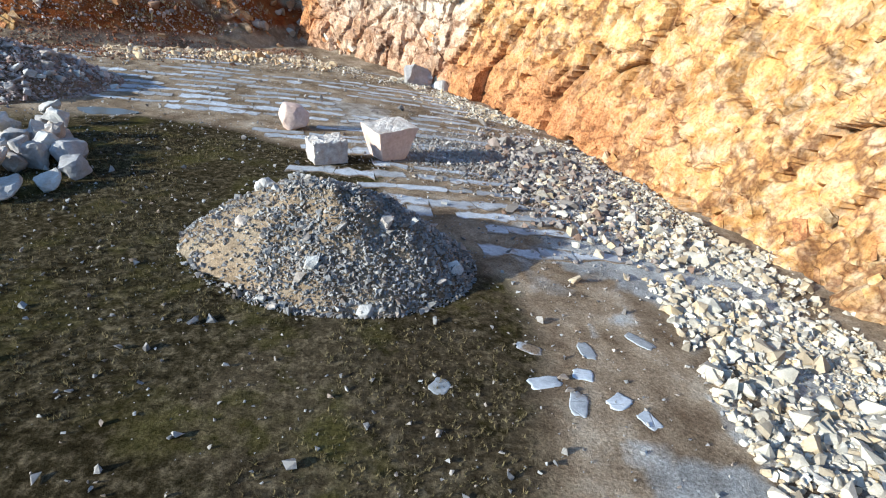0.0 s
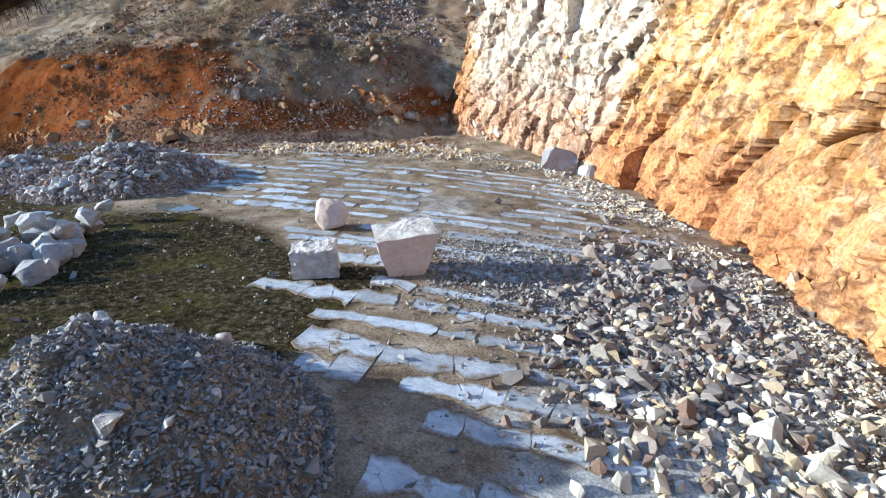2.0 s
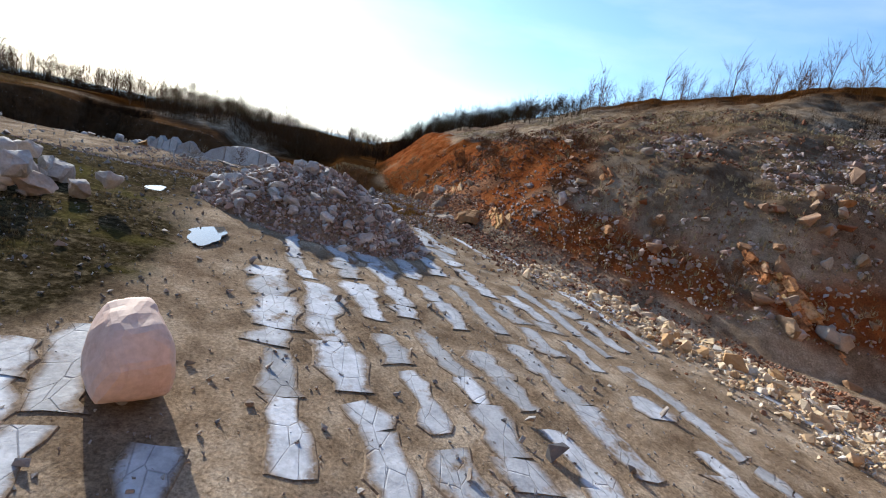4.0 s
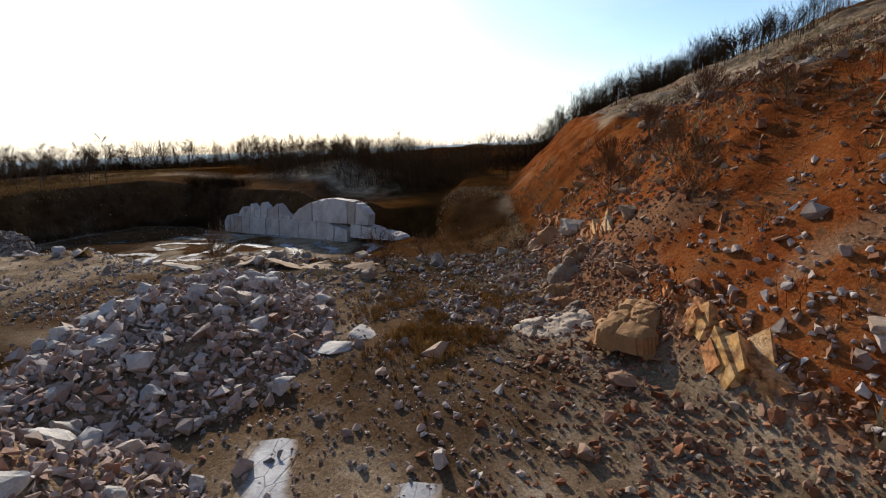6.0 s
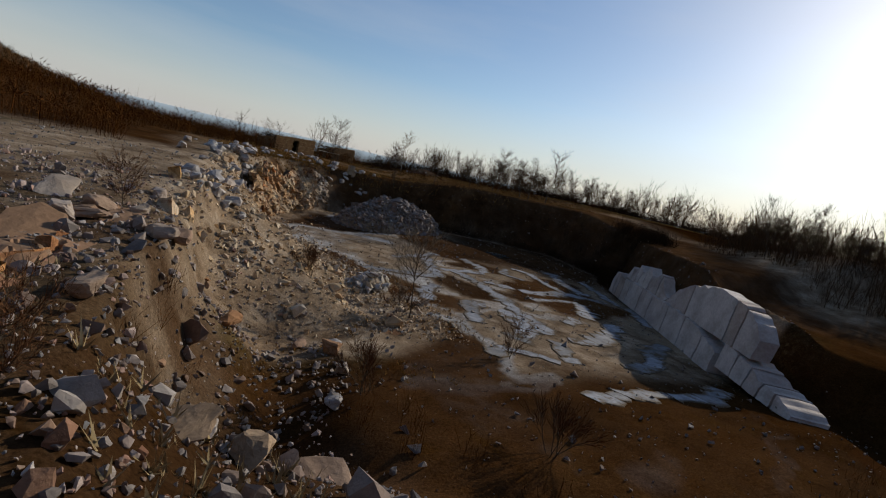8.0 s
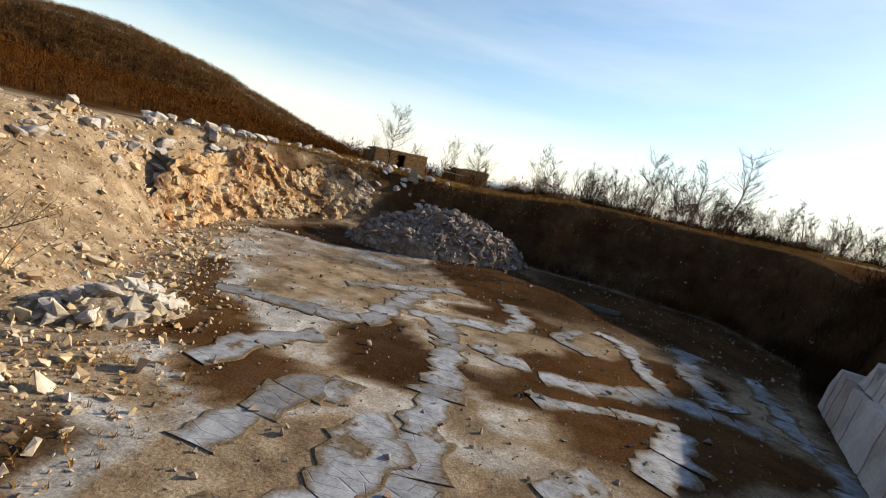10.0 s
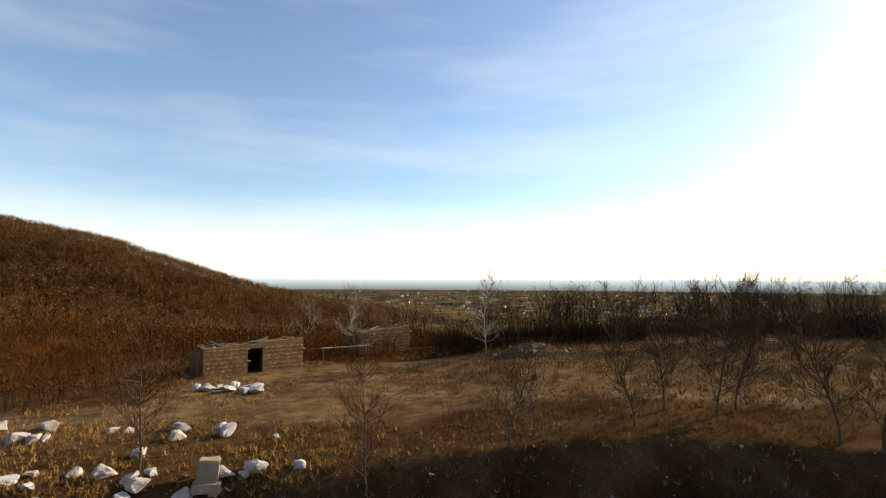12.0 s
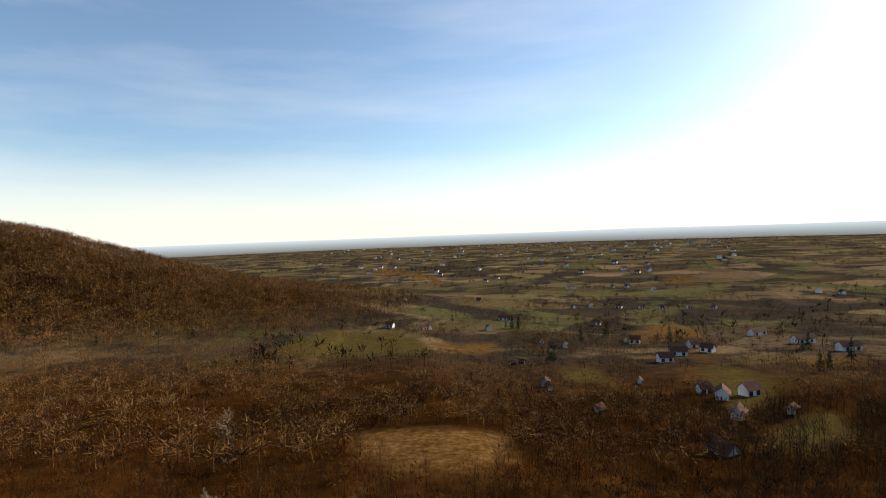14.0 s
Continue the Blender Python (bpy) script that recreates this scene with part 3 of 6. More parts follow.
    brush = np.maximum(brush, 0.95 * step(x, -40.5, -37) * step(-y, -1, 5))
    brush = np.maximum(brush, step(-y, 17, 22) * (0.1 + 0.85 * step(-y - 3 * step(-x, 56, 64), 36, 42) + 0.5 * step(fbm(x, y, 7.0, 3, 17), 0.46, 0.58)))
    brush = np.maximum(brush, 0.85 * step(-y, 8, 14) * step(x, -54, -50) * step(fbm(x, y, 5.0, 3, 23), 0.36, 0.5))
    brush = np.maximum(brush, step(-x, 24, 29) * step(y, 12, 16) * (1 - step(dq, -0.5, 1.5)) * step(dp, 0.5, 2) * (0.35 + 0.4 * step(fbm(x, y, 4.0, 3, 67), 0.46, 0.56)))
    meadow = step(-y, 14, 18) * (1 - step(-y, 60, 80))
    brush = np.maximum(brush, 0.9 * step(-x, 41, 45) * step(y, 15, 20) * (1 - step(y, 31, 33)))
    # brush on damp patches; the south-west floor's dark brush also paints the bank's shade
    brush = np.maximum(brush, step(-dp, 0.3, 1.5) * np.maximum(0.9 * step(damp, 0.49, 0.53), 0.9 * step(-y + 0.3 * (-x - 62), 2, 8) * step(-x, 58, 66)))
    brush = np.clip(np.maximum(brush, 0.9 * step(dp, -1.8, -0.4) * np.maximum(np.maximum(step(-x, 66, 72), step(-y, 13, 16.5)), 0.55 * step(-x, 46, 54) * step(y, 21, 24)) * (1 - step(dp, 7, 11))), 0, 1)
    green, tan = (np.max([1 - step(inside(x, y, m), -3, 2) for m in some], axis=0) for some in (MEADOWS, STUBBLE))
    brush = brush * step(inside(x, y, ROAD), -0.8, 1.0)
    layer = ob.data.color_attributes.new("zone", "FLOAT_COLOR", "POINT")
    layer.data.foreach_set("color", np.stack([turf, red, pale, brush], -1).astype(np.float32).ravel())
    layer = ob.data.color_attributes.new("fields", "FLOAT_COLOR", "POINT")
    tan = np.maximum(tan, 0.85 * meadow * (1 - 0.9 * brush))
    f = step(-y - 0.25 * x, 150, 270) * (1 - step(inside(x, y, QUARRY), -20, 20)) * (1 - step(hill(x, y), 3, 16))
    layer.data.foreach_set("color", np.stack([f, green, tan, np.ones(len(f))], -1).astype(np.float32).ravel())
    return tagged(ob, "quarry ground of trodden dirt, gravel and dry turf", "ground", kind="structure")


build_ground()


# ---- rock faces ----
def along(line, gap):
    pts = [np.array(p, float) for p in line]
    out = []
    for a, b in zip(pts, pts[1:]):
        k = max(1, int(np.linalg.norm(b - a) / gap))
        out += [a + (b - a) * i / k for i in range(k)]
    out.append(pts[-1])
    p = np.array(out)
    for _ in range(int(1.2 / gap)):
        p[1:-1] = (p[:-2] + 2 * p[1:-1] + p[2:]) / 4
    return p


def rock_face(name, line, height, lean, relief, gap, label, zones, base=-0.8, side=1.0, material=CLIFF, big=2.4, foot_z=None, blocks=0, sizes=(0.3, 1.2), seed=3, upright=1.0):
    """A broken rock face along a line of the plan; height and lean may vary along it."""
    p = along(line, gap)
    d = np.gradient(p, axis=0)
    d /= np.linalg.norm(d, axis=1)[:, None]
    out = np.stack([d[:, 1], -d[:, 0]], 1) * side
    s = np.concatenate([[0], np.cumsum(np.linalg.norm(np.diff(p, axis=0), axis=1))])
    tall = height(s / s[-1])
    rows = max(6, int(tall.max() / gap))
    S, V = np.meshgrid(s, np.linspace(0, 1, rows + 1))
    up = V * tall[None]
    wob = 0.45 * (fbm(S, up, 1.6, 3, 4) - 0.5)
    dip = S + 0.42 * up + wob
    a, ea = cells(dip, upright * up - 0.35 * S + wob, big)
    b, eb = cells(dip + 40, upright * up - 0.5 * S - wob, big * 0.42, 3)
    c, ec = cells(dip + 80, upright * up * 1.3 - 0.4 * S, big * 0.17, 5)
    push = relief * (a - 0.5 + 0.42 * (b - 0.5) + 0.16 * (c - 0.5)) - relief * 0.25 * (1 - step(ea, 0, 0.12)) - relief * 0.12 * (1 - step(eb, 0, 0.14))
    push += relief * 0.8 * (fbm(S, up * 1.3, 7.0, 3) - 0.5)
    back = lean(V) - push
    foot = land(p[:, 0], p[:, 1]) if foot_z is None else np.full(len(p), foot_z)
    x = p[None, :, 0] - out[None, :, 0] * back
    y = p[None, :, 1] - out[None, :, 1] * back
    z = foot[None] + base + up
    n = len(p)
    idx = np.arange(n * (rows + 1)).reshape(rows + 1, n)
    faces = np.stack([idx[:-1, :-1], idx[:-1, 1:], idx[1:, 1:], idx[1:, :-1]], -1).reshape(-1, 4)
    ob = mesh_object(name, np.stack([x, y, z], -1).reshape(-1, 3), faces, material)
    layer = ob.data.color_attributes.new("zone", "FLOAT_COLOR", "POINT")
    k = zones((S / s[-1]).ravel(), V.ravel(), S.ravel(), up.ravel())
    layer.data.foreach_set("color", np.stack([*k, np.ones(S.size)], -1).astype(np.float32).ravel())
    if blocks:
        # split blocks standing proud of the face, along the dip of its joints
        rng = np.random.RandomState(seed)
        i, j = rng.randint(0, rows + 1, blocks * 3), rng.randint(0, n, blocks * 3)
        dense = fbm(S[i, j], up[i, j], 5.0, 3, 21) + 0.35 * (ea[i, j] < 0.25) + rng.uniform(-0.12, 0.12, blocks * 3)
        pick = np.argsort(-dense)[:blocks]
        i, j = i[pick], j[pick]
        size = np.exp(rng.uniform(math.log(sizes[0]), math.log(sizes[1]), blocks)) * rng.choice([0.6, 1.0], blocks)
        centre = np.stack([x[i, j], y[i, j], z[i, j]], -1)
        tan = np.stack([d[j, 0], d[j, 1], 0 * size], -1)
        nor = np.stack([out[j, 0], out[j, 1], 0.25 + 0 * size], -1)
        nor /= np.linalg.norm(nor, axis=1)[:, None]
        top = np.cross(nor, tan)
        roll = -0.62 + rng.normal(0, 0.22, blocks)
        a1 = tan * np.cos(roll)[:, None] + top * np.sin(roll)[:, None]
        a2 = -tan * np.sin(roll)[:, None] + top * np.cos(roll)[:, None]
        swing = rng.normal(0, 0.28, (2, blocks))
        a3 = nor + a1 * swing[0][:, None] + a2 * swing[1][:, None]
        corners = np.array([(p, q, r) for r in (-1, 1) for q in (-1, 1) for p in (-1, 1)], float) * 0.5
        c = corners[None] * (1 + rng.uniform(-0.55, 0.12, (blocks, 8, 3)) * np.array([1, 1, 0.5]))
        c = c * np.stack([rng.uniform(0.8, 1.7, blocks), rng.uniform(0.5, 1.0, blocks), rng.uniform(0.3, 0.6, blocks)], -1)[:, None, :] * size[:, None, None]
        w = centre[:, None, :] + c[:, :, :1] * a1[:, None] + c[:, :, 1:2] * a2[:, None] + (c[:, :, 2:] - 0.12 * size[:, None, None]) * a3[:, None]
        box = np.array([(4, 5, 7), (4, 7, 6), (0, 1, 5), (0, 5, 4), (1, 3, 7), (1, 7, 5), (3, 2, 6), (3, 6, 7), (2, 0, 4), (2, 4, 6)])
        f = (box[None] + 8 * np.arange(blocks)[:, None, None]).reshape(-1, 3)
        if side < 0:
            f = f[:, ::-1]
        lump = mesh_object("jutting_rock", w.reshape(-1, 3), f, material, ob)
        k = [np.clip(v + rng.normal(0, 0.16, blocks), 0, 1) for v in zones((S / s[-1])[i, j], V[i, j], S[i, j], up[i, j])]
        layer = lump.data.color_attributes.new("zone", "FLOAT_COLOR", "POINT")
        layer.data.foreach_set("color", np.repeat(np.stack([*k, np.ones(blocks)], -1), 8, axis=0).astype(np.float32).ravel())
        tagged(lump, kind="stuff")
    return tagged(ob, label, "rock face", kind="structure")


def cliff_zones(u, v, s, up):
    white = np.clip(0.85 * step(u, 0.70, 0.81) * (1 - 0.7 * step(u, 0.93, 1.0)) + 0.3 * step(up, 6, 10) * step(u, 0.3, 0.5), 0, 1)
    tan = np.clip(1 - step(u, 0.16, 0.36), 0, 1)
    rust = np.clip(0.42 + 0.05 * step(u, 0.93, 1.0) + 0.2 * step(u, 0.35, 0.55) * (1 - step(v, 0.1, 0.6)) - 0.12 * white, 0, 1)
    return white, tan, rust


rock_face("cliff", CLIFF_LINE, lambda u: 13.0 - 5.0 * (1 - step(u, 0.05, 0.35)) + 3.0 * step(u, 0.5, 0.7) + 1.5 * step(u, 0.75, 0.85) - 3.0 * step(u, 0.93, 1.0) + 0.8 * np.sin(u * 17) + 0.8 * np.sin(u * 7), lambda v: 4.6 * v ** 1.1 - 0.2, 1.05, 0.17,
          "high orange, pink and white limestone quarry face", cliff_zones, blocks=1100, sizes=(0.15, 0.8), side=-1.0, big=3.0, upright=0.5)
rock_face("pit_face", [(-45.4, -1.6), (-45.0, -3.6), (-44.8, -7), (-47.8, -12.9), (-52.8, -16.9), (-56, -18.2)], lambda u: (4.0 + 0.5 * np.sin(u * 23)) * (0.3 + 0.7 * step(u, 0.0, 0.16)), lambda v: 1.5 * v - 0.1, 0.5, 0.14,
          "low broken rock face with a white cut at the pit's edge", lambda u, v, s, up: (0.45 + 0.55 * step(u, 0.66, 0.7) * (1 - step(u, 0.84, 0.9)) * step(fbm(s, up, 2.5, 3), 0.3, 0.4), 0.45 * (1 - step(u, 0.6, 0.66)), 0.4 * (1 - step(u, 0.6, 0.66))), side=1.0, big=0.95, foot_z=-3.9, base=0.0, blocks=700, sizes=(0.12, 0.5))
# ledges on the slope and at the edge of the bench
LEDGE = lambda u, v, s, up: (0.08 + 0.2 * step(fbm(s, up, 2.0, 3), 0.45, 0.6), 0.3 + 0 * u, 0.95 - 0.3 * step(fbm(s, up, 2.5, 3, 4), 0.4, 0.6))
for line, tall in (([(-27.0, 36.6), (-29.5, 35.5), (-32.5, 35.0), (-35.0, 34.7)], 1.2), ([(-36.5, 35.2), (-39, 34.4), (-42.5, 34.3)], 1.2), ([(-49.5, 34.2), (-52, 33.4), (-55.5, 33.3)], 1.8),
                   ([(-15.5, 46.5), (-18.5, 45.2), (-22.0, 44.2)], 1.3), ([(-24, 42.5), (-28, 41), (-33, 40.6)], 1.0)):
    rock_face("rock_ledge", line, lambda u, h=tall: h * (0.35 + 0.65 * np.sin(np.pi * np.clip(u * 0.96 + 0.02, 0, 1)) ** 0.5), lambda v: 0.55 * v, 0.45, 0.12,
              "weathered rusty grey rock ledge on the slope", LEDGE, base=-0.5, big=0.9, side=-1.0, blocks=110, sizes=(0.2, 0.8))
rock_face("bench_ledge", [(-41.7, 9.5), (-41.9, 13), (-41.6, 17), (-42.5, 20), (-42.2, 22.6), (-41.4, 24.8)], lambda u: 2.1 * (0.4 + 0.6 * np.sin(np.pi * np.clip(u, 0.02, 0.98)) ** 0.4), lambda v: 0.7 * v, 0.5, 0.12,
          "pinkish grey ledge at the edge of the bench", lambda u, v, s, up: (0.6 + 0 * u, 0.1 + 0 * u, 0.3 + 0 * u), base=-1.75, big=0.9, side=-1.0, blocks=120, sizes=(0.2, 0.9))


# ---- stones ----
def hull(points):
    bm = bmesh.new()
    for p in points:
        bm.verts.new(p)
    out = bmesh.ops.convex_hull(bm, input=bm.verts)
    bmesh.ops.delete(bm, geom=[v for v in bm.verts if not v.link_faces], context="VERTS")
    bmesh.ops.recalc_face_normals(bm, faces=bm.faces)
    return bm


def stone_shape(rng, count, flat=0.7):
    """A broken stone about one metre across: split planes cut from a lump."""
    axes = np.array([1.0, rng.uniform(0.6, 0.95), rng.uniform(0.45, 0.85) * flat / 0.7]) * 0.5
    pts = rng.normal(size=(count, 3))
    pts /= np.abs(pts).max(axis=1)[:, None] ** 0.75 * np.linalg.norm(pts, axis=1)[:, None] ** 0.25
    return hull([tuple(p * axes * rng.uniform(0.8, 1.1)) for p in pts])


def shape_arrays(bm):
    bmesh.ops.triangulate(bm, faces=bm.faces)
    bm.verts.index_update()
    v = np.array([w.co[:] for w in bm.verts])
    f = np.array([[w.index for w in g.verts] for g in bm.faces])
    bm.free()
    return v, f


RNG = np.random.RandomState(5)
LUMPS = [shape_arrays(stone_shape(RNG, 13)) for _ in range(14)]
CHIPS = [shape_arrays(stone_shape(RNG, 7)) for _ in range(10)]
def boulder_mesh(rng, material):
    """A broken boulder: split planes with chipped edges and a rough skin."""
    bm = stone_shape(rng, 15, 0.85)
    bmesh.ops.triangulate(bm, faces=bm.faces)
    bmesh.ops.subdivide_edges(bm, edges=bm.edges, cuts=3, use_grid_fill=True)
    bmesh.ops.triangulate(bm, faces=bm.faces)
    bmesh.ops.smooth_vert(bm, verts=bm.verts, factor=0.35, use_axis_x=True, use_axis_y=True, use_axis_z=True)
    off = Vector((rng.uniform(0, 50), 0, 0))
    for v in bm.verts:
        v.co += noise.noise_vector(v.co * 2.6 + off) * 0.07 + noise.noise_vector(v.co * 7 + off) * 0.034 + noise.noise_vector(v.co * 15 + off) * 0.014
    me = bpy.data.meshes.new("boulder")
    bm.to_mesh(me)
    bm.free()
    me.materials.append(material)
    return me


BOULDER_MESHES = [boulder_mesh(RNG, BOULDER) for _ in range(12)]
GREY_MESHES = [boulder_mesh(RNG, GREY_BOULDER) for _ in range(10)]
RUSTY_MESHES = [boulder_mesh(RNG, RUSTY_BOULDER) for _ in range(8)]


def turns(rng, n, tip=0.6):
    """Random turns, mostly about the upright axis."""
    a, b, c = rng.uniform(0, 2 * np.pi, n), rng.normal(0, tip, n), rng.normal(0, tip, n)
    ca, sa, cb, sb, cc, sc = np.cos(a), np.sin(a), np.cos(b), np.sin(b), np.cos(c), np.sin(c)
    z, o = np.zeros(n), np.ones(n)
    rz = np.stack([ca, -sa, z, sa, ca, z, z, z, o], -1).reshape(n, 3, 3)
    ry = np.stack([cb, z, sb, z, o, z, -sb, z, cb], -1).reshape(n, 3, 3)
    rx = np.stack([o, z, z, z, cc, -sc, z, sc, cc], -1).reshape(n, 3, 3)
    return rz @ ry @ rx


def scatter(name, places, sizes, shapes, material, label, parent=None, seed=1, tip=0.6, sink=0.12, category="rubble", upright=False):
    """Many small pieces as one mesh."""
    rng = np.random.RandomState(seed)
    places, sizes = np.asarray(places, float), np.asarray(sizes, float)
    pick = rng.randint(0, len(shapes), len(places))
    R = turns(rng, len(places), tip)
    vs, fs, start = [], [], 0
    for k, (v, f) in enumerate(shapes):
        sel = np.where(pick == k)[0]
        if not len(sel):
            continue
        w = np.einsum("nij,vj->nvi", R[sel], v) * sizes[sel][:, None, None] + places[sel][:, None, :]
        if not upright:
            w[:, :, 2] += sizes[sel][:, None] * (0.28 - sink)
        vs.append(w.reshape(-1, 3))
        fs.append((f[None] + (start + np.arange(len(sel)) * len(v))[:, None, None]).reshape(-1, 3))
        start += len(sel) * len(v)
    ob = mesh_object(name, np.concatenate(vs), np.concatenate(fs), material, parent)
    tagged(ob, label, kind="stuff")
    return ob if parent else tagged(ob, category=category)


def on_land(x, y, lift=0.0):
    return np.stack([x, y, land(x, y) + lift], -1)


def boulder(at, size, spin, label, group="", flat=1.0, seed=0, name="boulder", material=None):
    pool = material or BOULDER_MESHES
    ob = new(name, pool[seed % len(pool)])
    ob.location, ob.scale = (at[0], at[1], at[2] + size * 0.3 * flat), (size, size, size * flat)
    ob.rotation_euler = (random.uniform(-0.25, 0.25), random.uniform(-0.25, 0.25), spin)
    return tagged(ob, label, "boulder", group)


# ---- heaps ----
def heap(name, cx, cy, a, b, turn, tall, material, stones, size, label, body=GROUND, peak=1.0, seed=1, rocks=0, rock_size=(0.5, 0.9), rock_mat=None, ridge=0.0, zone=(0.2, 0, 0.3, 0), cover=0.93, bare=-2.0):
    """A tipped heap: a mound, its skin of stones, and its largest rocks one by one."""
    top = thing(name, label, "heap", at=(0, 0, 0))
    rng = np.random.RandomState(seed)
    ct, st = math.cos(turn), math.sin(turn)

    def lift(u, v):
        r = np.hypot(u, v) * (0.86 + 0.3 * fbm(u * 3 + seed, v * 3, 1.6, 3))
        k = np.clip(1 - r, 0, 1) ** (0.85 * peak)
        k = np.minimum(k * 1.25, 0.75 + 0.25 * k) if ridge == 0 else k * (1 + ridge * np.sin(u * 4.2 + 0.7))
        return tall * k * (0.72 + 0.55 * fbm(u * 4, v * 4 + seed, 1.0, 3))

    def spot(u, v):
        x, y = cx + ct * u * a - st * v * b, cy + st * u * a + ct * v * b
        return x, y, land(x, y) + lift(u, v)

    g = np.linspace(-1.12, 1.12, 90)
    U, V = np.meshgrid(g, g)
    X, Y, Z = spot(U, V)
    Z = np.where(np.hypot(U, V) > 1.08, Z - 0.5, Z - 0.03)
    idx = np.arange(8100).reshape(90, 90)
    faces = np.stack([idx[:-1, :-1], idx[:-1, 1:], idx[1:, 1:], idx[1:, :-1]], -1).reshape(-1, 4)
    mound = mesh_object("mound", np.stack([X, Y, Z], -1).reshape(-1, 3), faces, body, top, True)
    layer = mound.data.color_attributes.new("zone", "FLOAT_COLOR", "POINT")
    layer.data.foreach_set("color", np.tile(np.array(zone, np.float32), 8100))
    ang, rad = rng.uniform(0, 2 * np.pi, stones), np.sqrt(rng.uniform(0, 1, stones)) * 1.06
    u, v = np.cos(ang) * rad, np.sin(ang) * rad
    keep = (fbm(u * a, v * b, 1.8, 3, seed) > 1 - cover) | (rng.rand(stones) < 0.15)
    keep &= (u > bare) | (v > 0.45) | (rng.rand(stones) < 0.3)
    x, y, z = spot(u[keep], v[keep])
    sizes = size * rng.lognormal(0, 0.42, len(x))
    scatter("rubble", np.stack([x, y, z], -1), sizes, CHIPS if size < 0.3 else LUMPS, material, "", top, seed + 3)
    for k in range(rocks):
        r, t = math.sqrt(rng.uniform(0.0, 1.1)), rng.uniform(0, 6.28)
        x, y, z = spot(np.array([math.cos(t) * r]), np.array([math.sin(t) * r]))
        pool = rock_mat or BOULDER_MESHES
        ob = new("rock", pool[rng.randint(len(pool))])
        s = rng.uniform(*rock_size)
        ob.location, ob.scale, ob.parent = (x[0], y[0], z[0] + 0.12 * s), (s, s, s * rng.uniform(0.6, 0.95)), top
        ob.rotation_euler = rng.uniform(-0.6, 0.6), rng.uniform(-0.6, 0.6), rng.uniform(0, 6.28)
    return top


heap("gravel_heap", -3.3, 12.4, 3.9, 3.05, -0.1, 2.05, GRAVEL, 16000, 0.085, "grey gravel heap with a few pale rocks on trodden turf", seed=2, rocks=16, rock_size=(0.25, 0.6), zone=(0.35, 0.0, 0.1, 0), cover=0.8, bare=-0.3)
heap("rubble_heap", -22.7, 25.1, 5.1, 4.1, 0.75, 2.0, PINK_STONE, 9000, 0.14, "brownish pink rubble heap beside a puddle", seed=4, rocks=150, rock_size=(0.3, 0.75), zone=(0.1, 0.4, 0.2, 0), cover=0.85)
heap("tipped_rubble_heap", -32.0, 23.4, 5.2, 3.4, 0.2, 1.3, PINK_STONE, 5000, 0.17, "loose pinkish quarry rubble beside the track", seed=5, rocks=60, rock_size=(0.3, 0.75), zone=(0.1, 0.4, 0.2, 0), cover=0.85)
heap("pale_boulder_pile", -50.0, 7.8, 1.8, 1.0, 1.0, 0.7, WHITE_STONE, 160, 0.24, "small pile of white boulders on the pit floor", seed=9, rocks=26, rock_size=(0.35, 0.7), zone=(0, 0.1, 0.4, 0))
heap("boulder_heap", -56.4, -13.0, 6.0, 2.8, 0.46 + math.pi, 2.5, GREY_STONE, 3600, 0.28, "long heap of grey and pinkish quarry boulders", seed=6, rocks=150, rock_size=(0.3, 0.7), zone=(0, 0.2, 0.2, 0), ridge=0.08, peak=0.55, rock_mat=GREY_MESHES)


# ---- loose boulders on the quarry floor ----
rng = np.random.RandomState(11)
for k in range(46):
    u, v = rng.uniform(0, 1), rng.uniform(-1, 1)
    x, y = -12.9 - 4.6 * u + 1.2 * v, 13.3 + 5.4 * u + 1.6 * v
    s = rng.uniform(0.7, 1.25)
    boulder((x, y, ground_at(x, y) + (0.45 if rng.rand() < 0.35 else 0.0)), s, rng.uniform(0, 6.28), "pale grey broken boulder in a cluster on turf", "boulder cluster", rng.uniform(0.9, 1.25), k)


# ---- quarry blocks ----
def quarry_block(name, label, base, sizes, turn, shear, cuts, rough_top=0.05, seed=1, flat_faces=True):
    """A block split from the face: sawn sides, a broken top and chipped edges."""
    top = thing(name, label, "stone block", "quarry blocks", at=base)
    rng = np.random.RandomState(seed)
    bm = bmesh.new()
    bmesh.ops.create_cube(bm, size=1)
    bmesh.ops.subdivide_edges(bm, edges=bm.edges, cuts=15, use_grid_fill=True)
    for v in bm.verts:
        x, y, z = v.co
        k = z + 0.5
        v.co = Vector(((x * (1 - shear[2] * (1 - k)) + shear[0] * k) * sizes[0], (y * (1 - shear[3] * (1 - k)) + shear[1] * k) * sizes[1], k * sizes[2]))
        n = noise.noise_vector(v.co * 1.7 + Vector((seed, 0, 0))) * 0.045 + noise.noise_vector(v.co * 7 + Vector((0, seed, 0))) * (0.014 if flat_faces else 0.05)
        v.co += n
        if k > 0.98:
            v.co.z += (noise.noise(Vector((x * 3, y * 3, seed))) + 1.2 * noise.turbulence(Vector((x * 5, y * 5, seed)), 4, True) - 0.7) * rough_top * 2
    for co, no in cuts:
        geom = bm.verts[:] + bm.edges[:] + bm.faces[:]
        bmesh.ops.bisect_plane(bm, geom=geom, plane_co=co, plane_no=no, clear_outer=True)
        rim = [e for e in bm.edges if e.is_boundary]
        if rim:
            bmesh.ops.holes_fill(bm, edges=rim)
    body = part("block", bm, MARBLE, top)
    body.data.materials.append(ROUGH_MARBLE)
    for f in body.data.polygons:
        f.material_index = 1 if f.normal.z > 0.55 or not flat_faces else 0
    top.rotation_euler = (0, 0, turn)
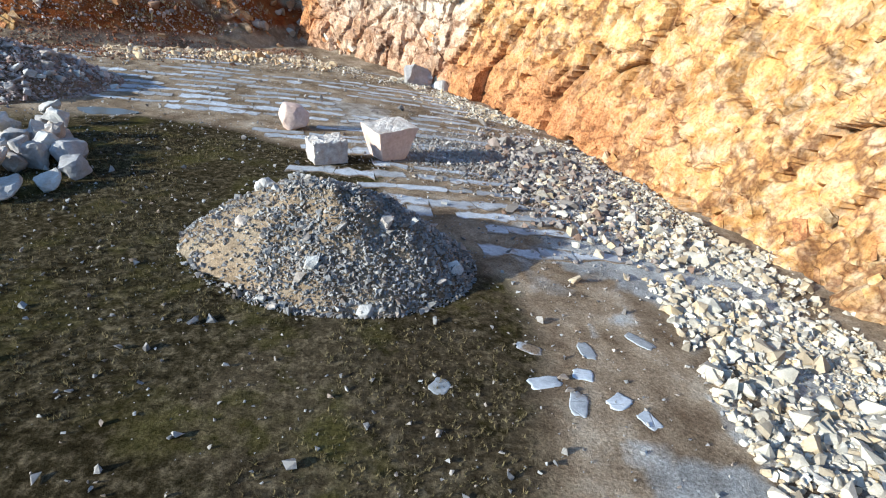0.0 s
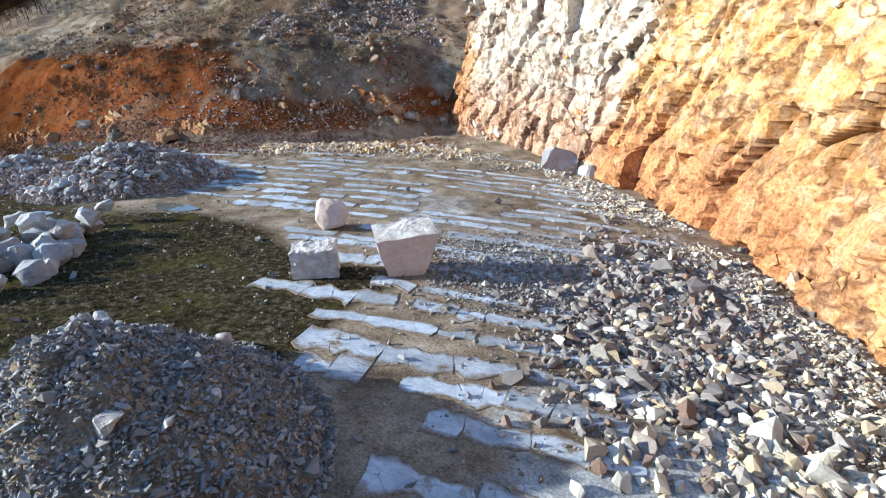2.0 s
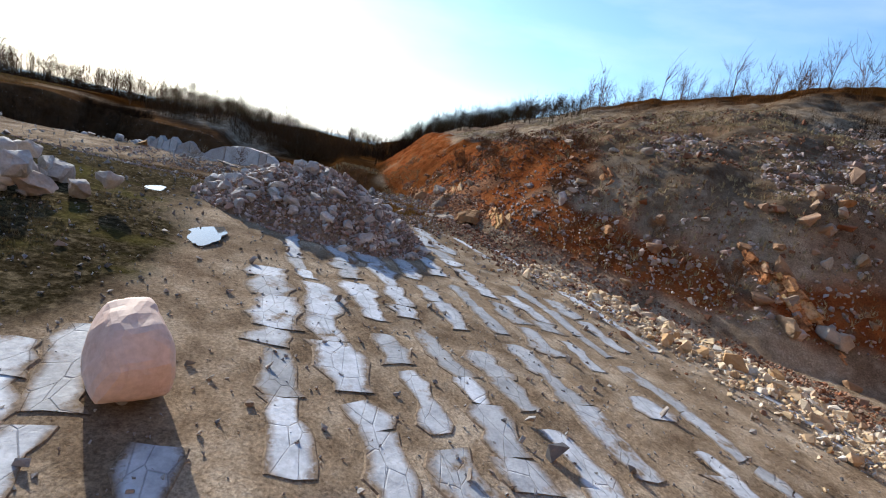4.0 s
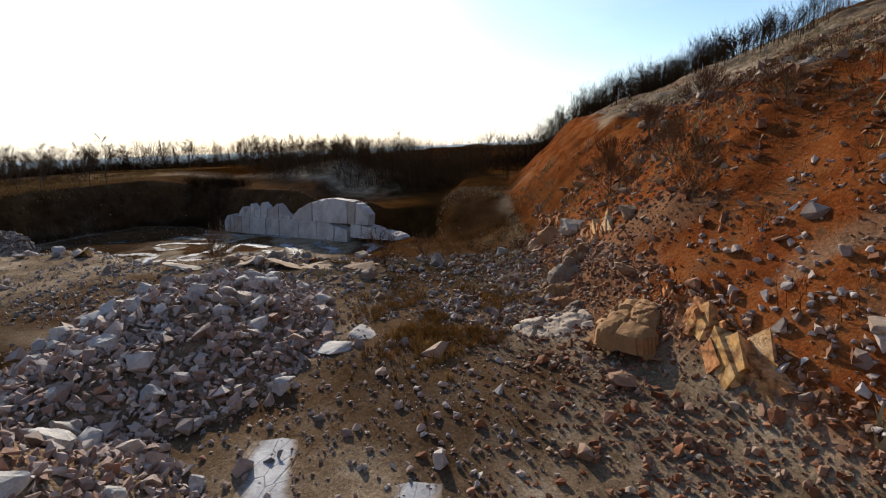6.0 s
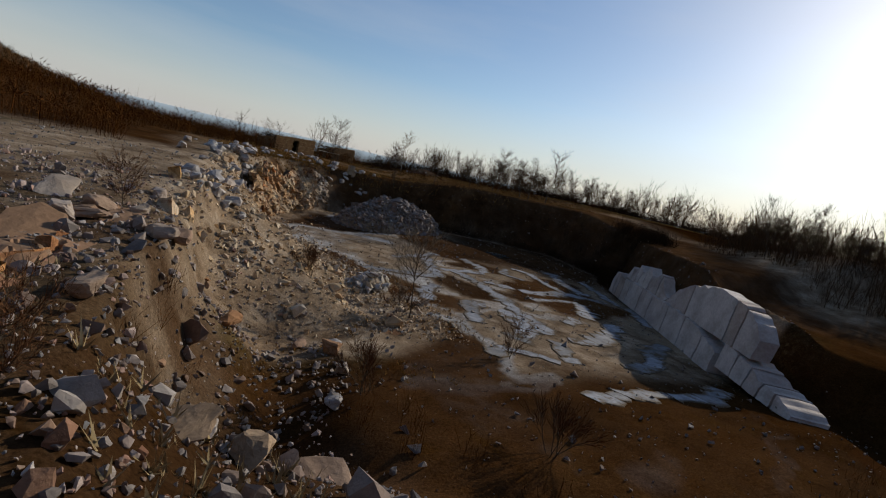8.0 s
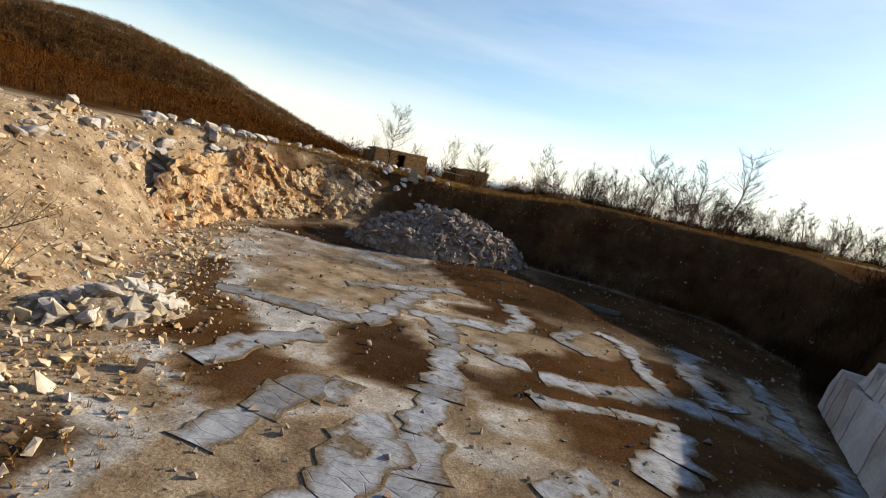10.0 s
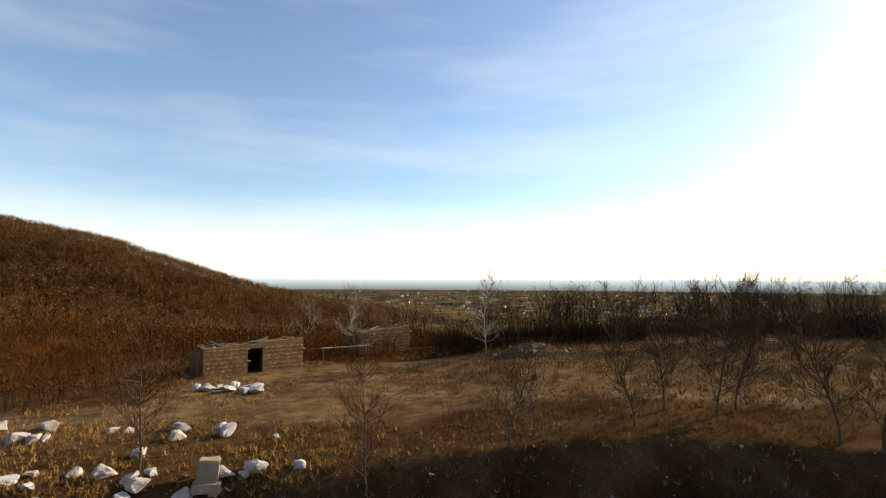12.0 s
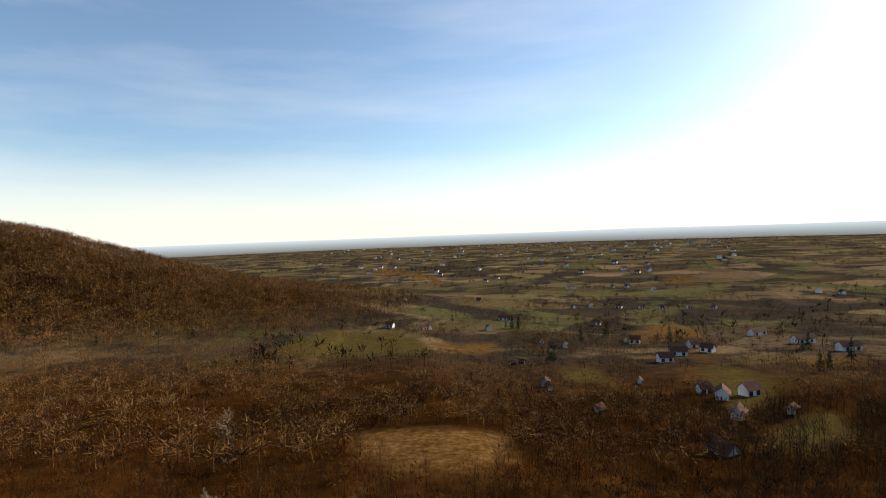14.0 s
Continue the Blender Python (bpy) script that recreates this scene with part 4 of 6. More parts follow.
    return top


quarry_block("large_marble_block", "large pinkish marble block with sawn sides and broken top", (-2.85, 21.45, ground_at(-2.85, 21.45) - 0.08), (2.0, 1.6, 1.5), 0.7, (0.06, 0.08, 0.42, 0.36),
             [(Vector((0.8, -0.6, 0.2)), Vector((0.55, -0.4, -0.55)))], 0.025, 3)
quarry_block("small_marble_block", "squat pitted pinkish marble block on turf", (-5.15, 19.8, ground_at(-5.15, 19.8) - 0.08), (1.45, 0.9, 1.05), 0.62, (0.0, 0.05, 0.06, 0.04), [], 0.03, 5, False)
def split_boulder(name, label, base, size, spin, seed):
    """A rounded block split from the face, standing on a narrow edge."""
    top = thing(name, label, "stone block", "quarry blocks", at=base)
    bm = hull([(0.42, -0.3, 0.18), (0.34, 0.3, 0.14), (-0.28, -0.34, 0.0), (-0.36, 0.3, 0.02), (0.56, -0.2, 0.55), (0.5, 0.26, 0.6), (-0.5, -0.3, 0.42), (-0.52, 0.26, 0.5),
               (0.26, -0.22, 0.86), (0.2, 0.24, 0.88), (-0.34, -0.2, 0.98), (-0.36, 0.18, 1.0), (0.0, -0.42, 0.5), (0.05, 0.4, 0.5)])
    bmesh.ops.triangulate(bm, faces=bm.faces)
    bmesh.ops.subdivide_edges(bm, edges=bm.edges, cuts=5, use_grid_fill=True)
    for _ in range(3):
        bmesh.ops.smooth_vert(bm, verts=bm.verts, factor=0.5, use_axis_x=True, use_axis_y=True, use_axis_z=True)
    for v in bm.verts:
        v.co = v.co * size + noise.noise_vector(v.co * 3 + Vector((seed, 0, 0))) * 0.05 + noise.noise_vector(v.co * 9 + Vector((seed, 0, 0))) * 0.02
    part("block", bm, MARBLE, top)
    top.rotation_euler = (0, 0, spin)
    return top


split_boulder("leaning_marble_block", "pointed pale marble block with long shadow", (-7.65, 23.8, ground_at(-7.65, 23.8) - 0.05), 1.35, 0.5, 7)


# ---- white sawn wall in the pit ----
def sawn_wall():
    """Two benches of sawn limestone, cracked upright, the upper with an arched top."""
    top = thing("sawn_quarry_wall", "pale sawn limestone bench wall with upright cracks", "quarry wall")
    a, b = Vector((-74.4, -1.6, 0)), Vector((-63.4, 22.2, 0))
    e = (b - a).normalized()
    n = Vector((e.y, -e.x, 0))

    def row(cuts, profile, z0, back, thick):
        at_s, tall = zip(*profile)
        for s0, s1 in zip(cuts, cuts[1:]):
            gap = 0.05 + 0.09 * abs(noise.noise(Vector((s0 * 3.1, z0, 1))))
            bm = bmesh.new()
            bmesh.ops.create_cube(bm, size=1)
            bmesh.ops.subdivide_edges(bm, edges=bm.edges, cuts=9, use_grid_fill=True)
            for v in bm.verts:
                x, y, k = v.co.x + 0.5, v.co.y, v.co.z + 0.5
                s = s0 + gap + (s1 - s0 - 2 * gap) * x + 0.16 * (k - 0.5) * noise.noise(Vector((s0, 7, z0)))
                high = float(np.interp(s, at_s, tall)) + 0.16 * noise.noise(Vector((s * 2.3, z0, 3)))
                c = a + e * s + n * (back + (y - 0.5) * thick - 0.18 * k)
                v.co = Vector((c.x, c.y, z0 + k * high)) + noise.noise_vector(Vector((s * 0.8, y, k * 2))) * 0.05 + noise.noise_vector(Vector((s * 3, y * 2, k * 5))) * 0.018
            part("cut_block", bm, CUT_WALL, top)

    row([0.0, 1.1, 1.9, 3.2, 4.6, 7.4, 9.6, 12.6, 15.2, 17.6, 19.4], [(0, 1.5), (0.8, 2.1), (3, 1.8), (5, 2.0), (16, 2.0), (19.4, 1.3)], -3.9, 0.5, 1.2)
    row([2.2, 3.3, 4.4, 5.1, 6.2, 7.3, 9.2, 11.0], [(2.2, 0.3), (3.0, 1.1), (3.6, 0.5), (4.6, 1.5), (5.4, 0.7), (6.6, 1.7), (7.6, 0.8), (9.0, 1.6), (10.2, 0.5), (11, 0.3)], -1.95, 0.05, 0.8)
    row([11.2, 14.4, 19.2, 20.2, 21.9], [(11.2, 0.3), (12.4, 1.2), (14.4, 1.95), (17.2, 2.35), (20.0, 2.1), (21.2, 1.6), (21.9, 0.9)], -1.95, 0.1, 0.9)
    row([19.6, 21.0, 22.2, 23.3, 24.3, 25.6], [(19.6, 1.3), (22.2, 1.0), (23.0, 0.7), (24.2, 0.6), (25.6, 0.3)], -3.2, 0.3, 1.5)
    return top


sawn_wall()


# ---- pale slabs in the floor ----
def slab_pieces(name, spots, material, label, seed, thick=0.022):
    top = thing(name, label, "rock slab", kind="structure")
    rng = np.random.RandomState(seed)
    for x, y, l, w, turn in spots:
        k = 26
        bm = bmesh.new()
        ring = []
        for i in range(k):
            t = 2 * math.pi * i / k
            cx, cy = abs(math.cos(t)) ** 0.55 * math.copysign(1, math.cos(t)), abs(math.sin(t)) ** 0.55 * math.copysign(1, math.sin(t))
            r = 0.9 + 0.4 * (noise.noise(Vector((x * 3 + cx * 1.7, y * 3 + cy * 1.7, 0))) * 0.5 + noise.noise(Vector((x + cx * 5, y + cy * 5, 4))) * 0.28)
            px, py = cx * l / 2 * r, cy * w / 2 * r
            gx, gy = x + px * math.cos(turn) - py * math.sin(turn), y + px * math.sin(turn) + py * math.cos(turn)
            ring.append((gx, gy))
        hs = land(np.array([p[0] for p in ring] + [x]), np.array([p[1] for p in ring] + [y]))
        lift = thick * rng.uniform(0.5, 1.3)
        upper = [bm.verts.new((p[0], p[1], h + lift * 0.85)) for p, h in zip(ring, hs)]
        inner = [bm.verts.new((x + (p[0] - x) * 0.86, y + (p[1] - y) * 0.86, hs[-1] + (h - hs[-1]) * 0.86 + lift)) for p, h in zip(ring, hs)]
        lower = [bm.verts.new((x + (p[0] - x) * 1.06, y + (p[1] - y) * 1.06, h - 0.05)) for p, h in zip(ring, hs)]
        mid = bm.verts.new((x, y, max(hs[-1], float(np.mean(hs[:-1]))) + lift * 1.2))
        for i in range(k):
            j = (i + 1) % k
            bm.faces.new((mid, inner[i], inner[j]))
            bm.faces.new((inner[i], upper[i], upper[j], inner[j]))
            bm.faces.new((upper[i], lower[i], lower[j], upper[j]))
        for f in bm.faces:
            f.smooth = True
        part("slab", bm, material, top)
    return top


def strip_slabs(name, runs, material, label, seed, thick):
    """Bedrock ribs: each run is a line of the plan with a width, broken across into slabs."""
    top = thing(name, label, "rock slab", kind="structure")
    rng = np.random.RandomState(seed)
    for line, wide in runs:
        p = along(line, 0.24)
        d = np.gradient(p, axis=0)
        d /= np.linalg.norm(d, axis=1)[:, None] + 1e-9
        i = 0
        while i < len(p) - 3:
            k = min(len(p) - 1, i + rng.randint(3, 10))
            if k - i < 3:
                break
            q, e = p[i:k + 1], d[i:k + 1]
            side = np.stack([-e[:, 1], e[:, 0]], 1)
            s = np.arange(len(q)) * 0.24
            tone = rng.uniform(0, 90)
            a = 0.5 * wide * (0.05 + 1.9 * fbm(s + tone, 0 * s, 0.55, 3, 2)) * rng.uniform(0.8, 1.2)
            b = 0.5 * wide * (0.05 + 1.9 * fbm(s + tone, 0 * s + 9, 0.55, 3, 5)) * rng.uniform(0.8, 1.2)
            for ends in (0, -1):
                a[ends] *= rng.uniform(0.85, 1.05)
                b[ends] *= rng.uniform(0.85, 1.05)
            slip = rng.uniform(-0.1, 0.1, 2)
            q = q.copy()
            q[0] += e[0] * 0.012
            q[-1] -= e[-1] * 0.012
            rows = [q + side * (a * 1.0)[:, None] + e * slip[0], q + side * (a * 0.86)[:, None] + e * slip[0], q, q - side * (b * 0.86)[:, None] + e * slip[1], q - side * b[:, None] + e * slip[1]]
            lift = thick * rng.uniform(0.6, 1.3)
            xy = np.concatenate(rows)
            z = land(xy[:, 0], xy[:, 1]).reshape(5, -1)
            z = z + np.array([-0.03, lift, lift * 1.1, lift, -0.03])[:, None]
            n = len(q)
            v = np.concatenate([xy, z.reshape(-1, 1)], 1)
            idx = np.arange(5 * n).reshape(5, n)
            f = np.stack([idx[:-1, :-1], idx[1:, :-1], idx[1:, 1:], idx[:-1, 1:]], -1).reshape(-1, 4)
            ob = mesh_object("slab", v, f, material, top)
            rim = np.repeat(np.array([1.0, 0.45, 0.0, 0.45, 1.0]), n).reshape(5, n)
            rim[1:4, 0], rim[1:4, -1] = np.maximum(rim[1:4, 0], 0.2), np.maximum(rim[1:4, -1], 0.2)
            layer = ob.data.color_attributes.new("rim", "FLOAT_COLOR", "POINT")
            layer.data.foreach_set("color", np.repeat(rim.reshape(-1, 1), 4, axis=1).astype(np.float32).ravel())
            i = k
    return top


def floor_runs():
    """Ribs across the quarry floor, about 1.3 m apart."""
    rng = np.random.RandomState(21)
    e, n = np.array([0.978, 0.208]), np.array([-0.208, 0.978])
    runs = []
    for r in range(25):
        s, far = -26.0 + rng.uniform(0, 3), rng.uniform(-0.3, 0.3)
        while s < 9:
            l = rng.uniform(1.2, 6.0)
            p = np.array([0.0, 13.6]) + e * s + n * (r * 1.22 + far)
            x, y = p + e * l / 2
            ok = y < 42.2 and x < 5.0 - 0.25 * max(0, y - 30) and x > -26 + 0.4 * max(0, 30 - y) and float(inside(np.array([x]), np.array([y]), QUARRY)[0]) < -1.2
            ok = ok and not (x < -8.5 and y < 24.5) and not (x < -4.2 and y < 21.2) and not (x < 0.4 - 1.05 * (y - 13) and y < 17.5)
            if ok and fbm(np.array([x]), np.array([y]), 4.0, 3, 8)[0] > (0.24 if x > -3.5 and y < 19.5 else 0.36):
                bend = rng.uniform(-0.3, 0.3)
                runs.append(([tuple(p), tuple(p + e * l * 0.5 + n * bend), tuple(p + e * l)], rng.uniform(0.55, 1.1)))
            s += l + rng.uniform(0.1, 0.6)
    return runs


strip_slabs("floor_slabs", floor_runs(), SLAB, "pale blue-grey limestone ribs showing through the dirt floor", 22, 0.02)
slab_pieces("trodden_slabs", [(x, y, 0.5 + 0.3 * (k % 3) / 2, 0.4, k * 0.7) for k, (x, y) in enumerate(((3.0, 8.3), (3.6, 7.6), (2.7, 7.4), (4.1, 7.2), (1.9, 9.0), (2.1, 7.9), (-0.1, 7.4), (3.3, 9.2), (4.8, 9.9)))], SLAB, "small pale slabs showing through the turf", 23)
PIT_RUNS = [([(-58.5, 12.6), (-58.5, 9.5), (-58.7, 5.8), (-58.5, 2.2), (-57.5, 0.7)], 1.0), ([(-55.8, 13.7), (-56.7, 13.1), (-57.5, 11.8), (-57.6, 9.5), (-56.9, 8.8)], 1.3), ([(-54.7, 11.8), (-55.1, 10.1), (-55.7, 8.2), (-56.7, 8.6)], 1.0),
            ([(-50.5, 3.9), (-52.1, 3.5), (-54.2, 3.5), (-55.6, 3.3), (-56.1, 0.5), (-56.9, -3.6)], 0.9), ([(-56.7, 0.8), (-58.6, 0.2), (-60.6, -0.3), (-61.5, -2.6), (-60.8, -5.5)], 0.8),
            ([(-61.6, 4.0), (-63.2, 3.8), (-65.5, 2.9), (-67.0, 3.0), (-69.4, 3.4)], 0.95), ([(-61.2, 6.0), (-63.0, 5.4), (-64.9, 5.0), (-66.0, 5.0)], 0.6), ([(-65.0, -3.8), (-66.2, -2.9), (-66.0, 0.4), (-66.4, 2.6)], 0.7),
            ([(-65.5, 5.3), (-64.9, 6.9), (-63.7, 8.8)], 1.1), ([(-69.6, -4.8), (-68.2, -0.7), (-68.5, 2.2)], 1.2), ([(-59.6, 2.4), (-60.2, 3.4), (-61.3, 3.1)], 0.8), ([(-71.8, -3.0), (-70.7, 2.1), (-70.2, 5.6), (-68.6, 9.0)], 0.9),
            ([(-53.4, 16.3), (-54.3, 15.0), (-55.4, 15.5), (-56.5, 16.5)], 0.7), ([(-57.4, 16.4), (-57.5, 15.1), (-58.2, 14.0), (-58.4, 12.9)], 0.8), ([(-59.3, 13.1), (-60.5, 13.2), (-62.1, 12.4), (-64.2, 10.4), (-65.6, 9.2)], 1.1),
            ([(-60.2, 16.8), (-62.6, 15.6), (-65.0, 13.0), (-66.8, 12.2)], 1.0), ([(-61.0, 10.4), (-62.4, 9.2)], 0.8), ([(-53.0, 9.0), (-53.8, 6.4), (-55.0, 5.2)], 0.9), ([(-55.0, 20.5), (-58.0, 19.6), (-61.0, 20.0), (-64.0, 18.4)], 0.9),
            ([(-64.0, 0.2), (-62.8, -1.2), (-64.2, -3.2)], 0.6), ([(-53.6, -1.0), (-55.4, -2.2), (-58.4, -5.0)], 0.8)]
strip_slabs("pit_slabs", [(line, wide * 1.3) for line, wide in PIT_RUNS], PIT_SLAB, "curving bluish grey rock ribs in the damp pit floor", 32, 0.03)


# ---- puddles ----
def puddle(x, y, a, b, turn, seed):
    rng = np.random.RandomState(seed)
    pts = []
    for i in range(40):
        t = 2 * math.pi * i / 40
        r = 0.8 + 0.16 * math.sin(2 * t + seed) + 0.12 * math.sin(3 * t + 2 * seed) + 0.05 * math.sin(8 * t + seed)
        px, py = math.cos(t) * a * r, math.sin(t) * b * r
        pts.append((x + px * math.cos(turn) - py * math.sin(turn), y + px * math.sin(turn) + py * math.cos(turn)))
    h = float(np.mean(land(np.array([p[0] for p in pts]), np.array([p[1] for p in pts])))) + 0.01
    bm = bmesh.new()
    up = [bm.verts.new((*p, h)) for p in pts]
    low = [bm.verts.new((x + (p[0] - x) * 0.9, y + (p[1] - y) * 0.9, h - 0.3)) for p in pts]
    bm.faces.new(up)
    for i in range(40):
        bm.faces.new((up[i], low[i], low[(i + 1) % 40], up[(i + 1) % 40]))
    bmesh.ops.recalc_face_normals(bm, faces=bm.faces)
    me = bpy.data.meshes.new("puddle")
    bm.to_mesh(me)
    bm.free()
    me.materials.append(WATER)
    return tagged(new("puddle", me), "still shallow puddle mirroring the bright sky", "puddle", "puddles", "structure")


puddle(-16.3, 22.5, 1.7, 0.75, 0.15, 1)
puddle(-20.9, 19.5, 0.8, 0.5, 0.3, 3)
puddle(-66.5, -9.5, 1.9, 1.1, 0.4, 5)


# ---- rubble along the foot of the faces ----
def band(line, n, wide, rng, inner=0.0):
    p = along(line, 0.3)
    d = np.gradient(p, axis=0)
    d /= np.linalg.norm(d, axis=1)[:, None]
    i = rng.randint(0, len(p), n)
    off = inner + np.abs(rng.normal(0, wide, n))
    slide = rng.uniform(-0.4, 0.4, n)
    return p[i, 0] - d[i, 1] * off + d[i, 0] * slide, p[i, 1] + d[i, 0] * off + d[i, 1] * slide


rng = np.random.RandomState(41)
FOOT = [(11.5, 4), (10.8, 14), (9.8, 20), (8, 26.5), (4.5, 32.5), (0.5, 38), (-5, 42.5), (-12, 45)]
x, y = band(FOOT, 22000, 1.9, rng, -1.2)
k = fbm(x, y, 2.6, 3, 31) > 0.45
x, y = x[k], y[k]
scatter("talus", on_land(x, y), 0.11 * rng.lognormal(0, 0.5, len(x)), CHIPS, WHITE_STONE, "cream and white limestone rubble below the face", seed=42)
n = 5200
x, y = rng.normal(8.4, 1.6, n), rng.uniform(3, 18, n)
x = x + 0.06 * (y - 10)
k = (x > 6.0 + 0.05 * (y - 10)) & ((fbm(x, y, 2.4, 3, 35) > 0.47) | (y < 8.5))
scatter("limestone_rubble", on_land(x[k], y[k]), 0.21 * rng.lognormal(0, 0.4, k.sum()), LUMPS, WHITE_STONE, "sunlit cream limestone lumps tipped along the edge", seed=43)
n = 5000
x, y = rng.normal(5.4, 1.9, n), rng.normal(23.0, 3.2, n)
scatter("grey_rubble", on_land(x, y), 0.15 * rng.lognormal(0, 0.5, n), LUMPS, GREY_STONE, "grey and white blasted rubble on the floor", seed=44)
n = 320
x, y = rng.normal(6.2, 1.5, n), rng.normal(20.0, 2.4, n)
scatter("coarse_rubble", on_land(x, y), 0.31 * rng.lognormal(0, 0.3, n), LUMPS, WHITE_STONE, "coarse pale rubble blocks heaped on the floor", seed=51)
n = 7000
x, y = rng.normal(0.2, 2.0, n), rng.normal(23.2, 1.5, n)
scatter("gravel_spread", on_land(x, y), 0.075 * rng.lognormal(0, 0.5, n), CHIPS, GRAVEL, "grey gravel spread beside the blocks", seed=45)
x, y = band([(-13, 44), (-17, 41.5), (-22, 37.6), (-27, 35.2), (-32, 34), (-37, 33), (-45, 32.4), (-55, 32)], 15000, 2.4, rng, -1.8)
scatter("slope_foot_rubble", on_land(x, y), 0.075 * rng.lognormal(0, 0.55, len(x)), LUMPS, RUST_STONE, "rusty grey rubble at the foot of the slope", seed=46)
n = 34000
x, y = rng.uniform(-62, -13, n), 33 + 27 * rng.uniform(0, 1, n) ** 1.5
k = (inside(x, y, QUARRY) > 0.3) & (fbm(x, y, 4.0, 3, 15) > 0.44)
x, y = x[k], y[k]
scatter("slope_stones", on_land(x, y), 0.085 * rng.lognormal(0, 0.7, len(x)), CHIPS, RUST_STONE, "scattered stones on the rust-red slope", seed=47)
n = 18000
x, y = rng.uniform(-44, 12, n), rng.uniform(2, 42, n)
k = (inside(x, y, QUARRY) < -0.5) & (inside(x, y, PIT) > 0.5)
x, y = x[k], y[k]
scatter("floor_stones", on_land(x, y), 0.052 * rng.lognormal(0, 0.65, len(x)), CHIPS, GRAVEL, "small stones scattered on the quarry floor", seed=48, sink=0.05)
n = 1500
x, y = rng.uniform(-53, -41, n), rng.uniform(-6, 15, n)
k = (inside(x, y, PIT) > -0.8) & (fbm(x, y, 2.2, 3, 33) > 0.46)
scatter("ochre_scree", on_land(x[k], y[k]), 0.15 * rng.lognormal(0, 0.6, k.sum()), LUMPS, OCHRE_STONE, "sunlit ochre and cream scree on the pit's east bank", seed=54)
n = 7000
x, y = rng.uniform(-80, -42, n), rng.uniform(-20, 31, n)
k = inside(x, y, PIT) < 3
x, y = x[k], y[k]
scatter("pit_stones", on_land(x, y), 0.07 * rng.lognormal(0, 0.6, len(x)), CHIPS, GREY_STONE, "stones scattered over the pit floor", seed=49, sink=0.05)
n = 7500
x, y = rng.uniform(-54, -41, n), rng.uniform(-8, 15, n)
d = inside(x, y, PIT)
k = (d > -2.2 + rng.normal(0, 0.8, n)) & (d < 7)
scatter("pit_edge_rubble", on_land(x[k], y[k]), 0.1 * rng.lognormal(0, 0.6, k.sum()), CHIPS, OCHRE_STONE, "cream and ochre scree fallen down the pit's edge", seed=50)
rng = np.random.RandomState(52)
for k in range(70):
    x, y = rng.uniform(-58, -15), rng.uniform(33, 50)
    d = float(inside(np.array([x]), np.array([y]), QUARRY)[0])
    if -1 < d < 12:
        ob = boulder((x, y, ground_at(x, y)), rng.uniform(0.35, 1.0), rng.uniform(0, 6.28), "half-buried rusty rock on the red slope", "rocks on the slope", rng.uniform(0.5, 0.8), k, material=RUSTY_MESHES)
for k in range(46):
    x, y = rng.uniform(-23, -12.5), rng.uniform(44.5, 51)
    if float(inside(np.array([x]), np.array([y]), QUARRY)[0]) > 0.3:
        boulder((x, y, ground_at(x, y) - 0.2), rng.uniform(0.4, 1.3), rng.uniform(0, 6.28), "ochre and rusty rock outcrop on the slope", "outcrops by the face", rng.uniform(0.6, 1.0), k, material=RUSTY_MESHES)
for k in range(26):
    x, y = rng.uniform(-47, -40), rng.uniform(14, 27)
    boulder((x, y, ground_at(x, y)), rng.uniform(0.3, 0.9), rng.uniform(0, 6.28), "rusty pinkish rock lying on the bench edge", "rocks on the bench edge", rng.uniform(0.45, 0.8), k, material=RUSTY_MESHES if k % 3 else BOULDER_MESHES)
for x, y, size, flat, spin in ((-32.7, 27.7, 1.0, 0.3, 0.4), (-31.6, 27.2, 1.2, 0.25, 1.3), (-34.9, 34.9, 0.9, 0.6, 2.0), (-38.4, 35.6, 1.0, 0.7, 2.6), (-42.8, 34.4, 1.3, 0.8, 0.4), (-47.5, 33.7, 1.5, 0.9, 1.1), (-50.4, 33.0, 1.6, 0.9, 0.2)):
    boulder((x, y, ground_at(x, y) - 0.33 * size * flat), size, spin, "pale rock jutting from the foot of the slope", "rocks on the slope", flat, int(size * 10), material=BOULDER_MESHES if size > 2 or y < 30 else RUSTY_MESHES)
for k in range(64):
    u, v = rng.uniform(0, 1), rng.normal(0, 0.7)
    x, y = -30.2 - 4.2 * u + v, 27.0 - 6.0 * u + v * 0.6
    boulder((x, y, ground_at(x, y)), rng.uniform(0.22, 0.6), rng.uniform(0, 6.28), "broken pinkish white stone tipped beside the track", "stones beside the track", rng.uniform(0.6, 0.95), k)
n = 9000
x, y = rng.uniform(-46, -26, n), rng.uniform(12, 32, n)
k = fbm(x, y, 3.0, 3, 19) > 0.42
scatter("track_rubble", on_land(x[k], y[k]), 0.055 * rng.lognormal(0, 0.6, k.sum()), LUMPS, PINK_STONE, "broken stones strewn over bench and track", seed=53, sink=0.05)
n = 6000
x, y = rng.uniform(-47, -33, n), rng.uniform(15, 33, n)
k = (fbm(x, y, 3.5, 3, 43) > 0.45) & (inside(x, y, PIT) > -0.5)
scatter("bench_rubble", on_land(x[k], y[k]), 0.09 * rng.lognormal(0, 0.6, k.sum()), LUMPS, GREY_STONE, "coarse grey and pinkish stones strewn over the bench", seed=55)
n = 5000
x, y = rng.uniform(-40, -21, n), rng.uniform(33.5, 43, n)
k = fbm(x, y, 2.5, 3, 45) > 0.42
scatter("slope_grit", on_land(x[k], y[k]), 0.06 * rng.lognormal(0, 0.6, k.sum()), CHIPS, RUST_STONE, "rusty stone chips on the red soil", seed=56)


